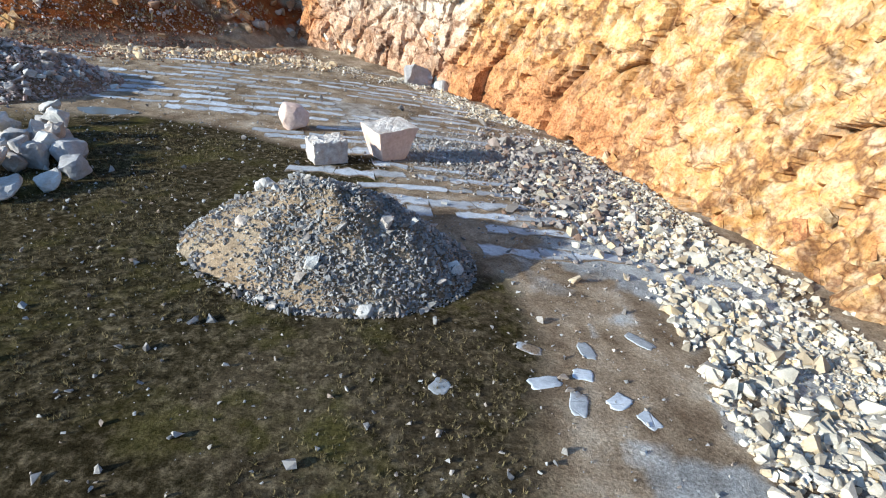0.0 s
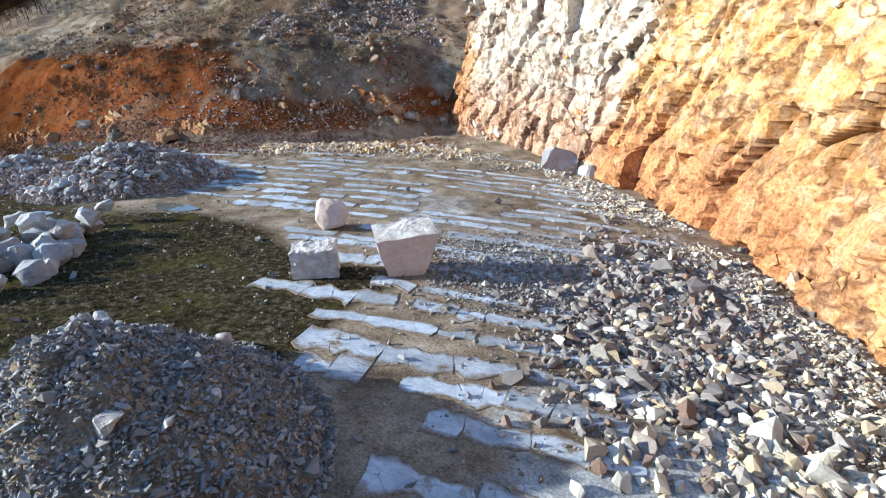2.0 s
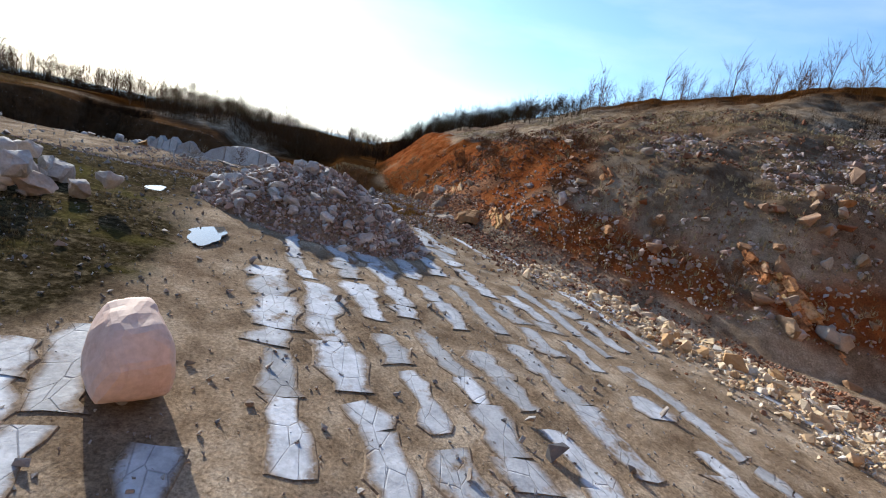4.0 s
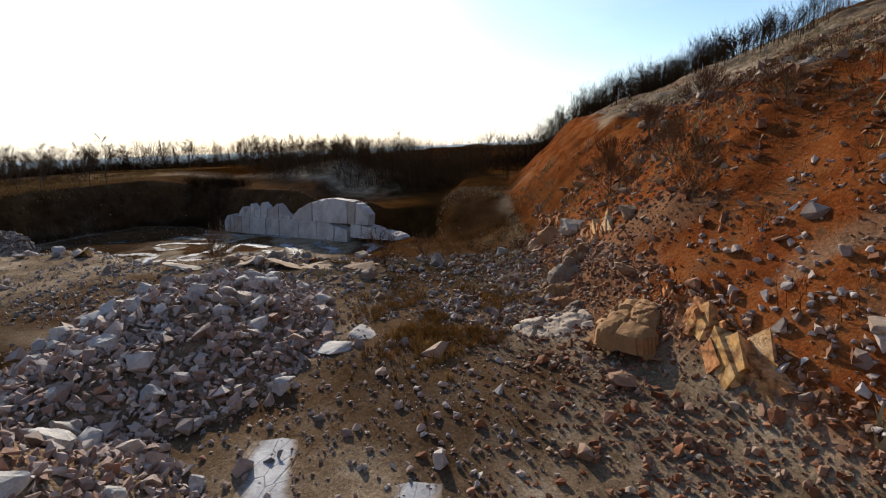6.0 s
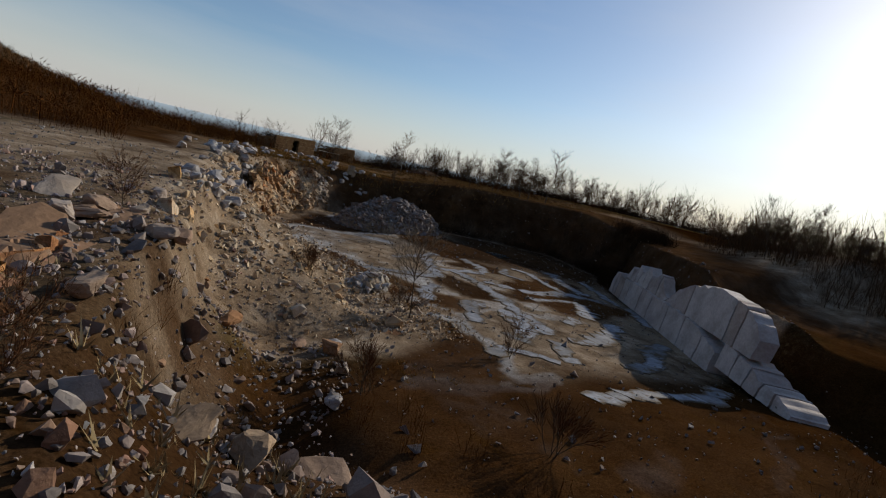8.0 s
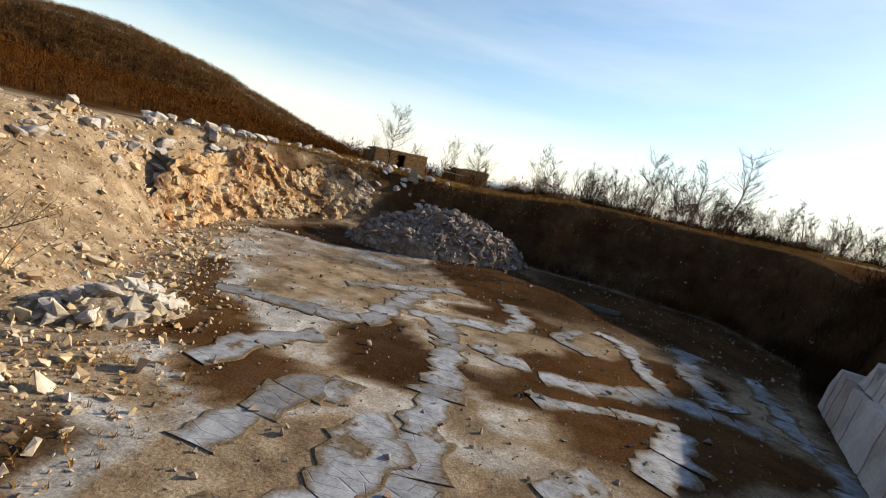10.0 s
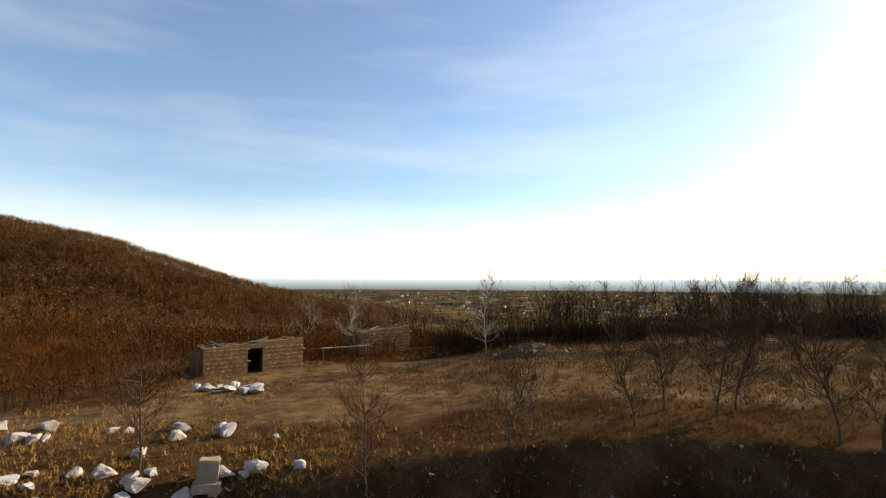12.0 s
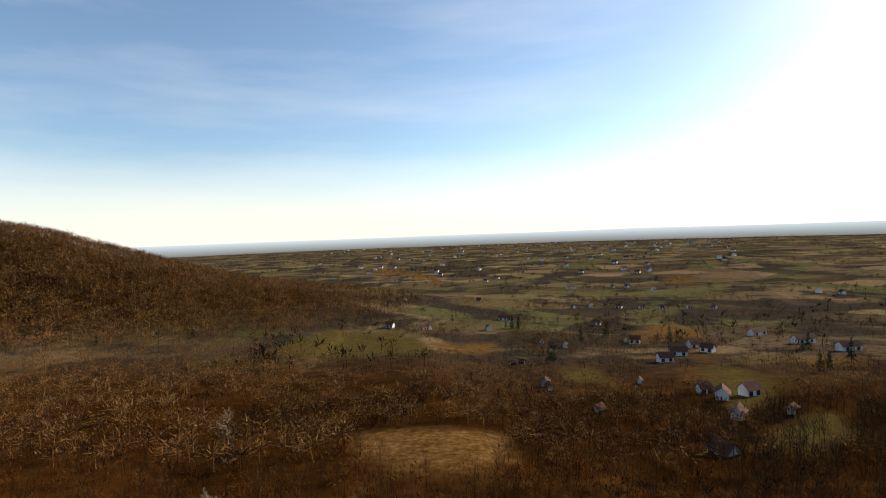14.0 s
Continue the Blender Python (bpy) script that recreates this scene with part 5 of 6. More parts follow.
n = 15000
x, y = rng.uniform(-34, -11, n), rng.uniform(36, 70, n)
d = inside(x, y, QUARRY)
k = (d > 1.0) & (d < 26) & (fbm(x, y, 5.0, 3, 63) > 0.44)
scatter("grey_scree", on_land(x[k], y[k]), 0.11 * rng.lognormal(0, 0.6, k.sum()), LUMPS, PINK_STONE, "greyish scree sliding down the brown slope", seed=57)
boulder((-3.2, 41.6, ground_at(-3.2, 41.6) - 0.5), 3.4, 0.6, "huge pinkish boulder fallen from the face", "fallen boulders", 0.8, 4)
boulder((-0.9, 41.4, ground_at(-0.9, 41.4) - 0.3), 1.8, 2.1, "pale boulder fallen from the face", "fallen boulders", 0.8, 7)
for k, (x, y, size, flat) in enumerate(((-39.9, 22.4, 2.3, 0.1), (-39.8, 24.0, 2.0, 0.11), (-39.6, 25.6, 1.6, 0.12), (-40.1, 20.2, 2.0, 0.12), (-39.4, 18.2, 1.8, 0.12), (-43.0, 26.2, 1.4, 0.2), (-45.2, 25.4, 1.3, 0.22))):
    boulder((x, y, ground_at(x, y) - 0.2 * size * flat), size, 1.4 + 0.3 * math.sin(k * 2.3), "flat ochre and pinkish rock slab bared at the bench edge", "slabs at the bench edge", flat, k + 3, material=RUSTY_MESHES)
rock_face("bench_step", [(-40.9, 21.6), (-40.9, 23.4), (-40.7, 25.0), (-40.3, 26.6)], lambda u: 1.5 * (0.5 + 0.5 * np.sin(np.pi * np.clip(u, 0.03, 0.97)) ** 0.5), lambda v: 0.35 * v, 0.3, 0.12,
          "ochre and pinkish rock step below the bench", lambda u, v, s, up: (0.35 + 0 * u, 0.15 + 0 * u, 0.55 + 0 * u), base=-1.35, big=1.1, side=-1.0, blocks=40, sizes=(0.2, 0.7))


def bedrock(name, label, at_xy, long, wide, tall, turn, seed, material):
    """A rounded back of bedrock rising from the ground, cracked and pitted."""
    bm = bmesh.new()
    bmesh.ops.create_grid(bm, x_segments=44, y_segments=30, size=1.0)
    for v in bm.verts:
        x, y = v.co.x, v.co.y
        r = abs(x) ** 2.6 + abs(y) ** 2.6
        k = max(0.0, 1 - r) ** 0.8
        rough = noise.noise(Vector((x * 1.3 + seed, y * 1.1, seed)))
        near, cell = noise.voronoi(Vector((x * 2.1 + 0.3 * y, y * 1.5, seed)))
        plate = noise.cell(cell[0] * 3.7)
        z = tall * k * (0.7 + 0.3 * x + 0.3 * rough + 0.3 * plate + 0.12 * noise.noise(Vector((x * 7, y * 5, seed)))) - (0.07 if near[1] - near[0] < 0.07 else 0.0) - 0.3 * (k < 0.02)
        v.co = Vector((x * long / 2 * (1 + 0.25 * rough), y * wide / 2 * (1 + 0.3 * rough), z))
    me = bpy.data.meshes.new(name)
    bm.to_mesh(me)
    bm.free()
    me.materials.append(material)
    ob = new(name, me)
    ob.location, ob.rotation_euler = (*at_xy, ground_at(*at_xy) - 0.12), (0, 0, turn)
    return tagged(ob, label, "bedrock", "bedrock outcrops")


PALE_BED = stone_material("pale_bedrock", [(0.52, 0.43, 0.33), (0.6, 0.51, 0.41), (0.44, 0.33, 0.24)], 1.2, "object", 0.85, 0.8)
RED_BED = stone_material("rust_red_bedrock", [(0.30, 0.14, 0.06), (0.36, 0.2, 0.09), (0.27, 0.15, 0.08)], 1.2, "object", 0.85, 0.8)
BROWN_BED = stone_material("brown_bedrock", [(0.30, 0.23, 0.17), (0.24, 0.19, 0.15), (0.36, 0.26, 0.18)], 1.2, "object", 0.85, 0.8)
bedrock("bedrock_outcrop", "pale rounded bedrock jutting from the foot of the red slope", (-33.9, 32.9), 3.4, 1.9, 0.42, 2.25, 3, PALE_BED)
for k, (x, y, long, tall) in enumerate(((-35.6, 33.0, 1.6, 0.32), (-35.0, 33.6, 1.3, 0.3), (-36.6, 33.3, 1.7, 0.45), (-37.8, 33.7, 1.8, 0.6), (-38.8, 34.1, 1.7, 0.5))):
    bedrock("layered_rock", "tilted layered grey and rusty rock plates on the red slope", (x, y), long, 0.6 * long, tall, 2.0 + 0.5 * math.sin(k * 1.9), 30 + k, (RED_BED, BROWN_BED)[k % 2])
bedrock("bedrock_outcrop", "rusty bedrock back on the red slope", (-32.7, 34.8), 2.6, 1.8, 0.5, 2.5, 11, RED_BED)
for k, (x, y, long) in enumerate(((-40.2, 22.9, 3.6), (-40.0, 25.2, 2.6), (-40.4, 19.4, 3.0))):
    bedrock("bedrock_outcrop", "ochre and rusty bedrock bared at the bench edge", (x, y), long, 1.7, 0.26, 1.5 + 0.2 * k, 15 + k, RUSTY_BOULDER)
n = 5200
x, y = band([(-10, 41.5), (-14, 41.5), (-17, 40.0), (-20, 38.2), (-24, 36.2)], n, 1.6, rng, -1.2)
scatter("foot_scree", on_land(x, y), 0.13 * rng.lognormal(0, 0.55, len(x)), LUMPS, OCHRE_STONE, "ochre and cream stones at the foot of the slope", seed=58)


# ---- trees ----
def limb(verts, faces, a, b, ra, rb, sides=5):
    a, b = np.array(a, float), np.array(b, float)
    d = b - a
    d /= np.linalg.norm(d) + 1e-9
    u = np.cross(d, [0.3, 0.9, 0.1])
    u /= np.linalg.norm(u) + 1e-9
    v = np.cross(d, u)
    start = len(verts)
    for c, r in ((a, ra), (b, rb)):
        for i in range(sides):
            t = 2 * math.pi * i / sides
            verts.append(c + r * (math.cos(t) * u + math.sin(t) * v))
    for i in range(sides):
        j = (i + 1) % sides
        faces.append((start + i, start + j, start + sides + j, start + sides + i))


def grow(rng, tall, spread=0.5, trunks=1, twigs=True, depth=4, girth=0.016):
    """A bare tree: tapered, forking limbs, and the fine twigs at their ends."""
    wood, wf, fine, ff = [], [], [], []

    def branch(p, d, length, r, level):
        q = p
        steps = 3 if level < 2 else 2
        for k in range(steps):
            d = d + rng.normal(0, 0.13, 3) + np.array([0, 0, 0.06])
            d /= np.linalg.norm(d)
            e = q + d * length / steps
            rr = r * (1 - 0.28 * (k + 1) / steps)
            if level >= 3:
                limb(fine, ff, q, e, max(r * (1 - 0.28 * k / steps), 0.006), max(rr, 0.004), 3)
            else:
                limb(wood, wf, q, e, r * (1 - 0.28 * k / steps), rr, 6 if level == 0 else 4)
            if level < depth and (k > 0 or level > 0):
                for _ in range(2 if level < 3 else 3):
                    side = rng.normal(0, 1, 3)
                    side -= side @ d * d
                    side /= np.linalg.norm(side) + 1e-9
                    w = spread * rng.uniform(0.6, 1.5)
                    nd = d + side * w
                    branch(e, nd / np.linalg.norm(nd), length * rng.uniform(0.5, 0.72), rr * rng.uniform(0.45, 0.65), level + 1)
            q = e
        if level < depth:
            branch(q, d, length * 0.62, rr * 0.85, level + 1)

    for k in range(trunks):
        lean = rng.normal(0, 0.06 if trunks == 1 else 0.3, 2)
        d = np.array([lean[0], lean[1], 1.0])
        branch(np.array([rng.normal(0, 0.05 * (trunks > 1)), rng.normal(0, 0.05 * (trunks > 1)), -0.15]), d / np.linalg.norm(d), tall * 0.36, tall * girth, 0)
    return wood, wf, fine, ff


def tree_model(name, label, category, group, seed, tall, spread, trunks, bark, twig, depth=4, girth=0.016):
    rng = np.random.RandomState(seed)
    w, wf, f, ff = grow(rng, tall, spread, trunks, depth=depth, girth=girth)
    top = thing(name, label, category, group)
    mesh_object("trunk", w, wf, bark, top)
    mesh_object("crown", f, ff, twig, top)
    return top


def at(x, y, spin=0.0, scale=1.0, sink=0.0):
    return Matrix.Translation((x, y, ground_at(x, y) - sink)) @ Matrix.Rotation(spin, 4, "Z") @ Matrix.Scale(scale, 4)


def plant(model, spots, rng, lo=0.8, hi=1.2):
    first = True
    for x, y in spots:
        s = rng.uniform(lo, hi)
        m = at(x, y, rng.uniform(0, 6.28), s)
        if first:
            model.matrix_basis = m
            model.scale = (s, s, s)
            first = False
        else:
            ob = copy_thing(model, Matrix.Translation(m.translation) @ Matrix.Rotation(rng.uniform(0, 6.28), 4, "Z"))
            ob.scale = (s, s, s)


rng = np.random.RandomState(61)
RIM = "bare trees along the rim"


def rim_tree(name, label, seed, tall, limbs, wide, bark=BARK, twig=TWIG, thin=0.0095):
    """A bare tree: a tapered, bent trunk, limbs, and a fine spray of twigs round each."""
    rng = np.random.RandomState(seed)
    top = thing(name, label, "tree", RIM)
    w, wf, v, f = [], [], [], []

    def spray(p, q, r):
        a = rng.uniform(0, 6.28)
        side = np.array([math.cos(a), math.sin(a), rng.uniform(-0.3, 0.3)]) * r
        k = len(v)
        v.extend([p - side, p + side, q])
        f.append((k, k + 1, k + 2))

    def unit(d):
        return d / np.linalg.norm(d)

    p, spine = np.array([0, 0, -0.2]), []
    d = np.array([rng.normal(0, 0.06), rng.normal(0, 0.06), 1.0])
    for k in range(7):
        q = p + unit(d) * tall * 0.135
        limb(w, wf, p, q, tall * 0.0095 * (1 - k / 7.6), tall * 0.0095 * (1 - (k + 1) / 7.6), 6)
        spine.append((p, q))
        p, d = q, unit(d) + rng.normal(0, 0.09, 3) + np.array([0, 0, 0.1])
    for _ in range(limbs):
        k = rng.randint(1, 7)
        b = spine[k][0] + (spine[k][1] - spine[k][0]) * rng.rand()
        a = rng.uniform(0, 6.28)
        d = unit(np.array([math.cos(a), math.sin(a), rng.uniform(0.25, 1.3)]))
        l = tall * wide * rng.uniform(0.6, 1.1) * (1.15 - 0.11 * abs(k - 2.6) ** 1.2)
        m = b + d * l * 0.5
        e = m + unit(d + rng.normal(0, 0.25, 3) + np.array([0, 0, 0.25])) * l * 0.5
        limb(w, wf, b, m, tall * 0.0032, tall * 0.0022, 4)
        limb(w, wf, m, e, tall * 0.0022, tall * 0.001, 4)
        for _ in range(13):
            u = rng.uniform(0.15, 1.0)
            c = b + (m - b) * u * 2 if u < 0.5 else m + (e - m) * (u * 2 - 1)
            g = unit(d + rng.normal(0, 0.6, 3) + np.array([0, 0, 0.3]))
            n = l * rng.uniform(0.25, 0.5)
            spray(c, c + g * n, thin)
            for _ in range(4):
                h = c + g * n * rng.uniform(0.3, 0.9)
                spray(h, h + unit(g + rng.normal(0, 0.6, 3)) * n * 0.5, thin * 0.7)
    mesh_object("trunk", w, wf, bark, top)
    mesh_object("crown", v, f, twig, top)
    return top


oak = rim_tree("bare_tree", "bare wide-crowned tree on the rim", 3, 5.6, 46, 0.36)
tall_tree = rim_tree("slender_tree", "slender bare tree with upright branches", 5, 5.8, 38, 0.27)
multi = rim_tree("multi_stemmed_tree", "bare tree with pale upright branches", 8, 5.2, 34, 0.3, PALE_BARK, PALE_TWIG, 0.012)
bush = tree_model("bare_bush", "leafless reddish bush of thin upright stems", "bush", "bare bushes", 12, 2.6, 0.4, 6, BARK, RED_TWIG, 3, 0.006)
sapling = tree_model("bare_sapling", "thin leafless sapling growing from the gravel heap", "sapling", "saplings on the heap", 17, 2.3, 0.22, 1, BARK, TWIG, 2, 0.008)
plant(sapling, [(-4.4, 13.9), (-3.9, 14.3), (-4.8, 13.6), (-3.2, 13.9), (-4.1, 13.5)], rng, 0.7, 1.1)
shrub = tree_model("dark_shrub", "dense dark leafless thicket bush", "bush", "bare bushes", 15, 3.4, 0.65, 3, BARK, TWIG, 3, 0.006)
plant(oak, [(-108, -11), (-84, 18.5), (-85, 3), (-87, 5), (-69.6, -20.4), (-57.4, -18.6), (-50.4, -18.4), (-88, -42), (-97, -36), (-83, -39), (-70, -44), (-104, -26)], rng, 0.65, 0.95)
plant(tall_tree, [(-71.8, -17.6), (-72.6, -17.0), (-70.8, -21.2), (-68.2, -21.4), (-66.4, -19.8), (-62.0, -19.4), (-78.5, -39.5), (-66.5, -43), (-92, -45), (-81, -45), (-99, -44), (-94, -50), (-86, -49), (-101, -33), (-110, -30), (-76, -47), (-107, -40), (-90, -34), (-72, -50), (-115, -20), (-112, -36), (-84, -37), (-88, -40), (-91, -41), (-95, -38), (-85, -43), (-98, -40), (-103, -45), (-80, -36.5), (-89, -46), (-93, -35), (-106, -34), (-110, -43), (-97, -31), (-76, -43), (-82, -41.5), (-100, -37)], rng, 0.6, 1.0)
big_bush = rim_tree("large_bare_bush", "large leafless pale-twigged bush on the pit's bank", 21, 4.0, 40, 0.42, BARK, PALE_TWIG, 0.009)
plant(big_bush, [(-50.9, 12.5)], rng, 1.0, 1.05)
red_bush = rim_tree("red_bush", "reddish leafless bush by the pit", 23, 2.0, 30, 0.5, BARK, RED_TWIG, 0.008)
plant(red_bush, [(-54, 16.5), (-39.3, 26.7), (-40.5, 18.6), (-41.5, 27.8), (-35.3, 36.6)], rng, 0.6, 1.0)
lone = rim_tree("lone_tree", "tall bare forked tree at the pit's rim", 9, 6.6, 40, 0.3)
plant(lone, [(-74.9, -16.9), (-96, -1.5), (-93, 15)], rng, 0.85, 1.05)
plant(multi, [(-63.4, -38.5), (-33.5, -99.0), (-45.0, -62.0), (-52.5, -46.5)], rng)
plant(bush, [(-47, 20.8), (-50.5, 12), (-46.5, 10.5), (-51, 24), (-29.5, 38.5), (-33, 41), (-36, 39), (-38.5, 37), (-42, 39), (-46, 38), (-24, 42), (-20, 44), (-44, 36), (-50, 37)], rng, 0.6, 1.1)
plant(shrub, [(-84, 6), (-86, 10), (-85, 14), (-89, 8), (-90, 13), (-92, 18), (-88, 21), (-93, 6), (-86, 1), (-90, 0), (-95, 12), (-97, 3), (-92, -4), (-64, -46), (-79, -33), (-72, -36), (-86, -30), (-90, -24), (-92, -16), (-93, -9), (-76, -38.5), (-77.5, -38), (-79, -39), (-80.5, -31.5), (-81.5, -31), (-83, -38), (-88, -39), (-94, -39), (-99, -41)], rng, 0.8, 1.3)


# ---- woods, thickets and distance ----
def sliver(v, f, p, q, w, rng):
    a = rng.uniform(0, 6.28)
    side = np.array([math.cos(a), math.sin(a), rng.uniform(-0.3, 0.3)]) * w
    k = len(v)
    v.extend([p - side, p + side, q])
    f.append((k, k + 1, k + 2))


def way(rng, tilt):
    a = rng.uniform(0, 6.28)
    return np.array([math.cos(a) * math.sin(tilt), math.sin(a) * math.sin(tilt), math.cos(tilt)])


def far_tree(rng, limbs=10, thin=0.0035, wide=0.36):
    """A bare tree one metre tall: a slim trunk, limbs and a fine spray of twigs."""
    v, f = [], []
    lean = np.array([rng.normal(0, 0.05), rng.normal(0, 0.05), 0.9])
    sliver(v, f, np.array([0, 0, -0.1]), lean, 0.011, rng)
    sliver(v, f, np.array([0, 0, -0.1]), lean, 0.011, rng)
    for _ in range(limbs):
        h = rng.uniform(0.2, 0.8)
        p = lean * h
        d = way(rng, rng.uniform(0.3, 0.95))
        l = wide * rng.uniform(0.6, 1.1) * (1.25 - 0.8 * abs(h - 0.45))
        sliver(v, f, p, p + d * l, thin * 1.5, rng)
        for _ in range(5):
            m = p + d * l * rng.uniform(0.25, 1.0)
            e = d + rng.normal(0, 0.5, 3) + np.array([0, 0, 0.25])
            sliver(v, f, m, m + e * l * rng.uniform(0.2, 0.5), thin, rng)
    return np.array(v), np.array(f)


def crown(rng, n=24, wide=0.46, thick=1.0, reach=0.24):
    """A rounded bare crown, as woods show from far off."""
    v, f = [], []
    sliver(v, f, np.array([0, 0, -0.1]), np.array([0, 0, 0.8]), 0.02, rng)
    for _ in range(n):
        d = way(rng, math.acos(rng.uniform(-0.1, 1)))
        r = rng.uniform(0.2, 0.8)
        p = np.array([0, 0, 0.45]) + d * np.array([wide, wide, 0.5]) * r
        q = p + (d + rng.normal(0, 0.35, 3)) * np.array([0.2, 0.2, reach])
        sliver(v, f, p, q, rng.uniform(0.018, 0.045) * thick, rng)
    return np.array(v), np.array(f)


def thicket(rng, stems=20, thin=0.007, fan=0.36):
    """A clump of leafless brush one metre tall."""
    v, f = [], []
    for _ in range(stems):
        p = np.array([rng.normal(0, 0.16), rng.normal(0, 0.16), -0.06])
        d = way(rng, abs(rng.normal(0, fan)))
        l = rng.uniform(0.45, 1.0)
        q = p + d * l
        sliver(v, f, p, q, thin, rng)
        for _ in range(2):
            m = p + d * l * rng.uniform(0.3, 0.8)
            sliver(v, f, m, m + (d + rng.normal(0, 0.45, 3)) * l * 0.4, thin * 0.7, rng)
    return np.array(v), np.array(f)


rng = np.random.RandomState(71)
BARE = [far_tree(rng) for _ in range(9)]
CROWNS = [crown(rng) for _ in range(10)]
WIDE = [crown(rng, 32, 0.6, 0.8) for _ in range(10)]
SOFT = [crown(rng, 34, 0.66, 0.62, 0.15) for _ in range(10)]
BRUSH = [thicket(rng, 11, 0.0075, 0.5) for _ in range(10)]
FINE = [thicket(rng, 13, 0.0075, 0.5) for _ in range(10)]


def woods(name, x, y, tall, label, seed, shapes=BARE, material=WOODS):
    return scatter(name, on_land(x, y), tall, shapes, material, label, seed=seed, tip=0.06, category="woods", upright=True)


def free(x, y, gap=0.0):
    """Clear of the pit and of the meadows."""
    return (inside(x, y, PIT) > gap) & (np.min([inside(x, y, m) for m in MEADOWS + STUBBLE + [ROAD]], axis=0) > 0.5)


n = 26000
u, v = rng.normal(0, 95, n), rng.normal(0, 190, n)
x, y = 303 + 0.0707 * u + 0.9975 * v, -376 - 0.9975 * u + 0.0707 * v
k = (hill(x, y) > 5) & (x < 520) & (y < 0.9 * x + 60)
woods("hillside_woods", x[k], y[k], rng.uniform(4.5, 10, k.sum()), "dense bare brown woods on the far hillside", 72, SOFT)
n = 11000
x, y = rng.uniform(-190, 330, n), rng.uniform(-330, -85, n)
k = free(x, y) & (fbm(x, y, 40, 3, 3) > 0.36 + 0.0006 * (-y) - 0.5 * step(x, -70, 60)) & (x < 40 - 0.9 * y - 60)
woods("lower_woods", x[k], y[k], rng.uniform(2.6, 5.0, k.sum()), "reddish brown bare woods below the plateau", 73, SOFT)
n = 17000
x, y = rng.uniform(-150, 110, n), rng.uniform(-135, -42, n)
k = free(x, y) & (fbm(x, y, 16, 3, 5) > 0.34) & (y < -44 - 5 * step(-x, 62, 76)) & (x < -y * 0.9 + 10)
woods("plateau_thicket", x[k], y[k], 0.6 + 2.6 * rng.uniform(0, 1, k.sum()) ** 1.6 * (0.4 + 1.2 * fbm(x[k], y[k], 9, 2, 4)), "russet leafless thicket falling away below the ruins", 74, FINE + SOFT, REED)
n = 8500
x, y = rng.uniform(-330, -30, n), -95 - 330 * rng.uniform(0, 1, n) ** 1.3
k = free(x, y) & (fbm(x, y, 22, 3, 47) > 0.47)
woods("valley_copses", x[k], y[k], rng.uniform(1.4, 3.8, k.sum()), "brown copses and hedges between the valley fields", 92, SOFT, HEDGE)
n = 2400
x, y = rng.uniform(-160, 90, n), rng.uniform(-130, -44, n)
k = free(x, y) & (fbm(x, y, 14, 3, 25) > 0.52) & (y < -45 - 4 * step(-x, 62, 76))
woods("dark_bushes", x[k], y[k], rng.uniform(1.2, 3.0, k.sum()), "dark rounded bare bushes among the thicket", 88, WIDE, HEDGE)
n = 2200
x, y = rng.uniform(-125, -62, n), rng.uniform(29, 62, n)
k = (inside(x, y, PIT) > 6) & (x < -80 + 0.25 * (y - 34)) & (y > 30 - 0.2 * (x + 80))
woods("hollow_woods", x[k], y[k], rng.uniform(1.6, 4.2, k.sum()), "dark bare woods in the hollow below the ridge", 89, BARE, HEDGE)
n = 5200
x, y = rng.uniform(-112, -60, n), rng.uniform(-60, -36, n)
k = free(x, y) & (fbm(x, y, 6, 3, 29) > 0.44) & (y < -39 - 3 * fbm(x, y, 5, 2, 3) + 3.5 * step(-x, 78, 86))
woods("edge_brush", x[k], y[k], 0.5 + 1.9 * rng.uniform(0, 1, k.sum()) ** 1.5, "dark russet brush under the trees at the plateau's edge", 97, FINE, HEDGE)
n = 2600
x, y = rng.uniform(-112, -58, n), rng.uniform(-62, -22, n)
k = free(x, y) & (fbm(x, y, 4, 3, 39) > 0.5)
woods("plateau_brush", x[k], y[k], 0.3 + 1.0 * rng.uniform(0, 1, k.sum()) ** 1.5, "low russet brush dotted over the plateau", 98, FINE, REED)
n = 260
x, y = rng.uniform(-118, -66, n), rng.uniform(-58, -38, n)
k = free(x, y) & (y < -40 + 5 * step(-x, 78, 90))
woods("edge_trees", x[k], y[k], rng.uniform(2.6, 5.6, k.sum()), "slender bare trees along the plateau's edge", 99, BARE, TWIG)
n = 500
x, y = rng.uniform(-150, 40, n), rng.uniform(-125, -46, n)
k = free(x, y) & (fbm(x, y, 20, 3, 8) > 0.45)
woods("slender_trees", x[k], y[k], rng.uniform(3.5, 6.0, k.sum()), "slender bare trees standing in the thicket", 85, BARE, TWIG)
n = 6500
x, y = rng.uniform(-58, 8, n), rng.uniform(-48, 2, n)
k = (x > -37 - 0.9 * np.maximum(0, -y - 18) + 4 * fbm(x, y, 7, 2)) & (inside(x, y, PIT) > 7) & free(x, y) & ((np.hypot(x + 49, y + 33) > 4.0) | (y < -37.6)) & (np.hypot(x + 49.5, y + 29.5) > 3.2)
woods("bench_thicket", x[k], y[k], 0.4 + 1.6 * rng.uniform(0, 1, k.sum()) ** 1.5, "russet leafless brush between the bench and the hill", 86, SOFT + FINE, REED)
n = 700
x, y = rng.uniform(-150, 0, n), rng.uniform(92, 140, n)
woods("ridge_woods", x, y, rng.uniform(3.0, 7.0, n), "bare trees along the ridge above the quarry", 75, BARE, TWIG)
n = 520
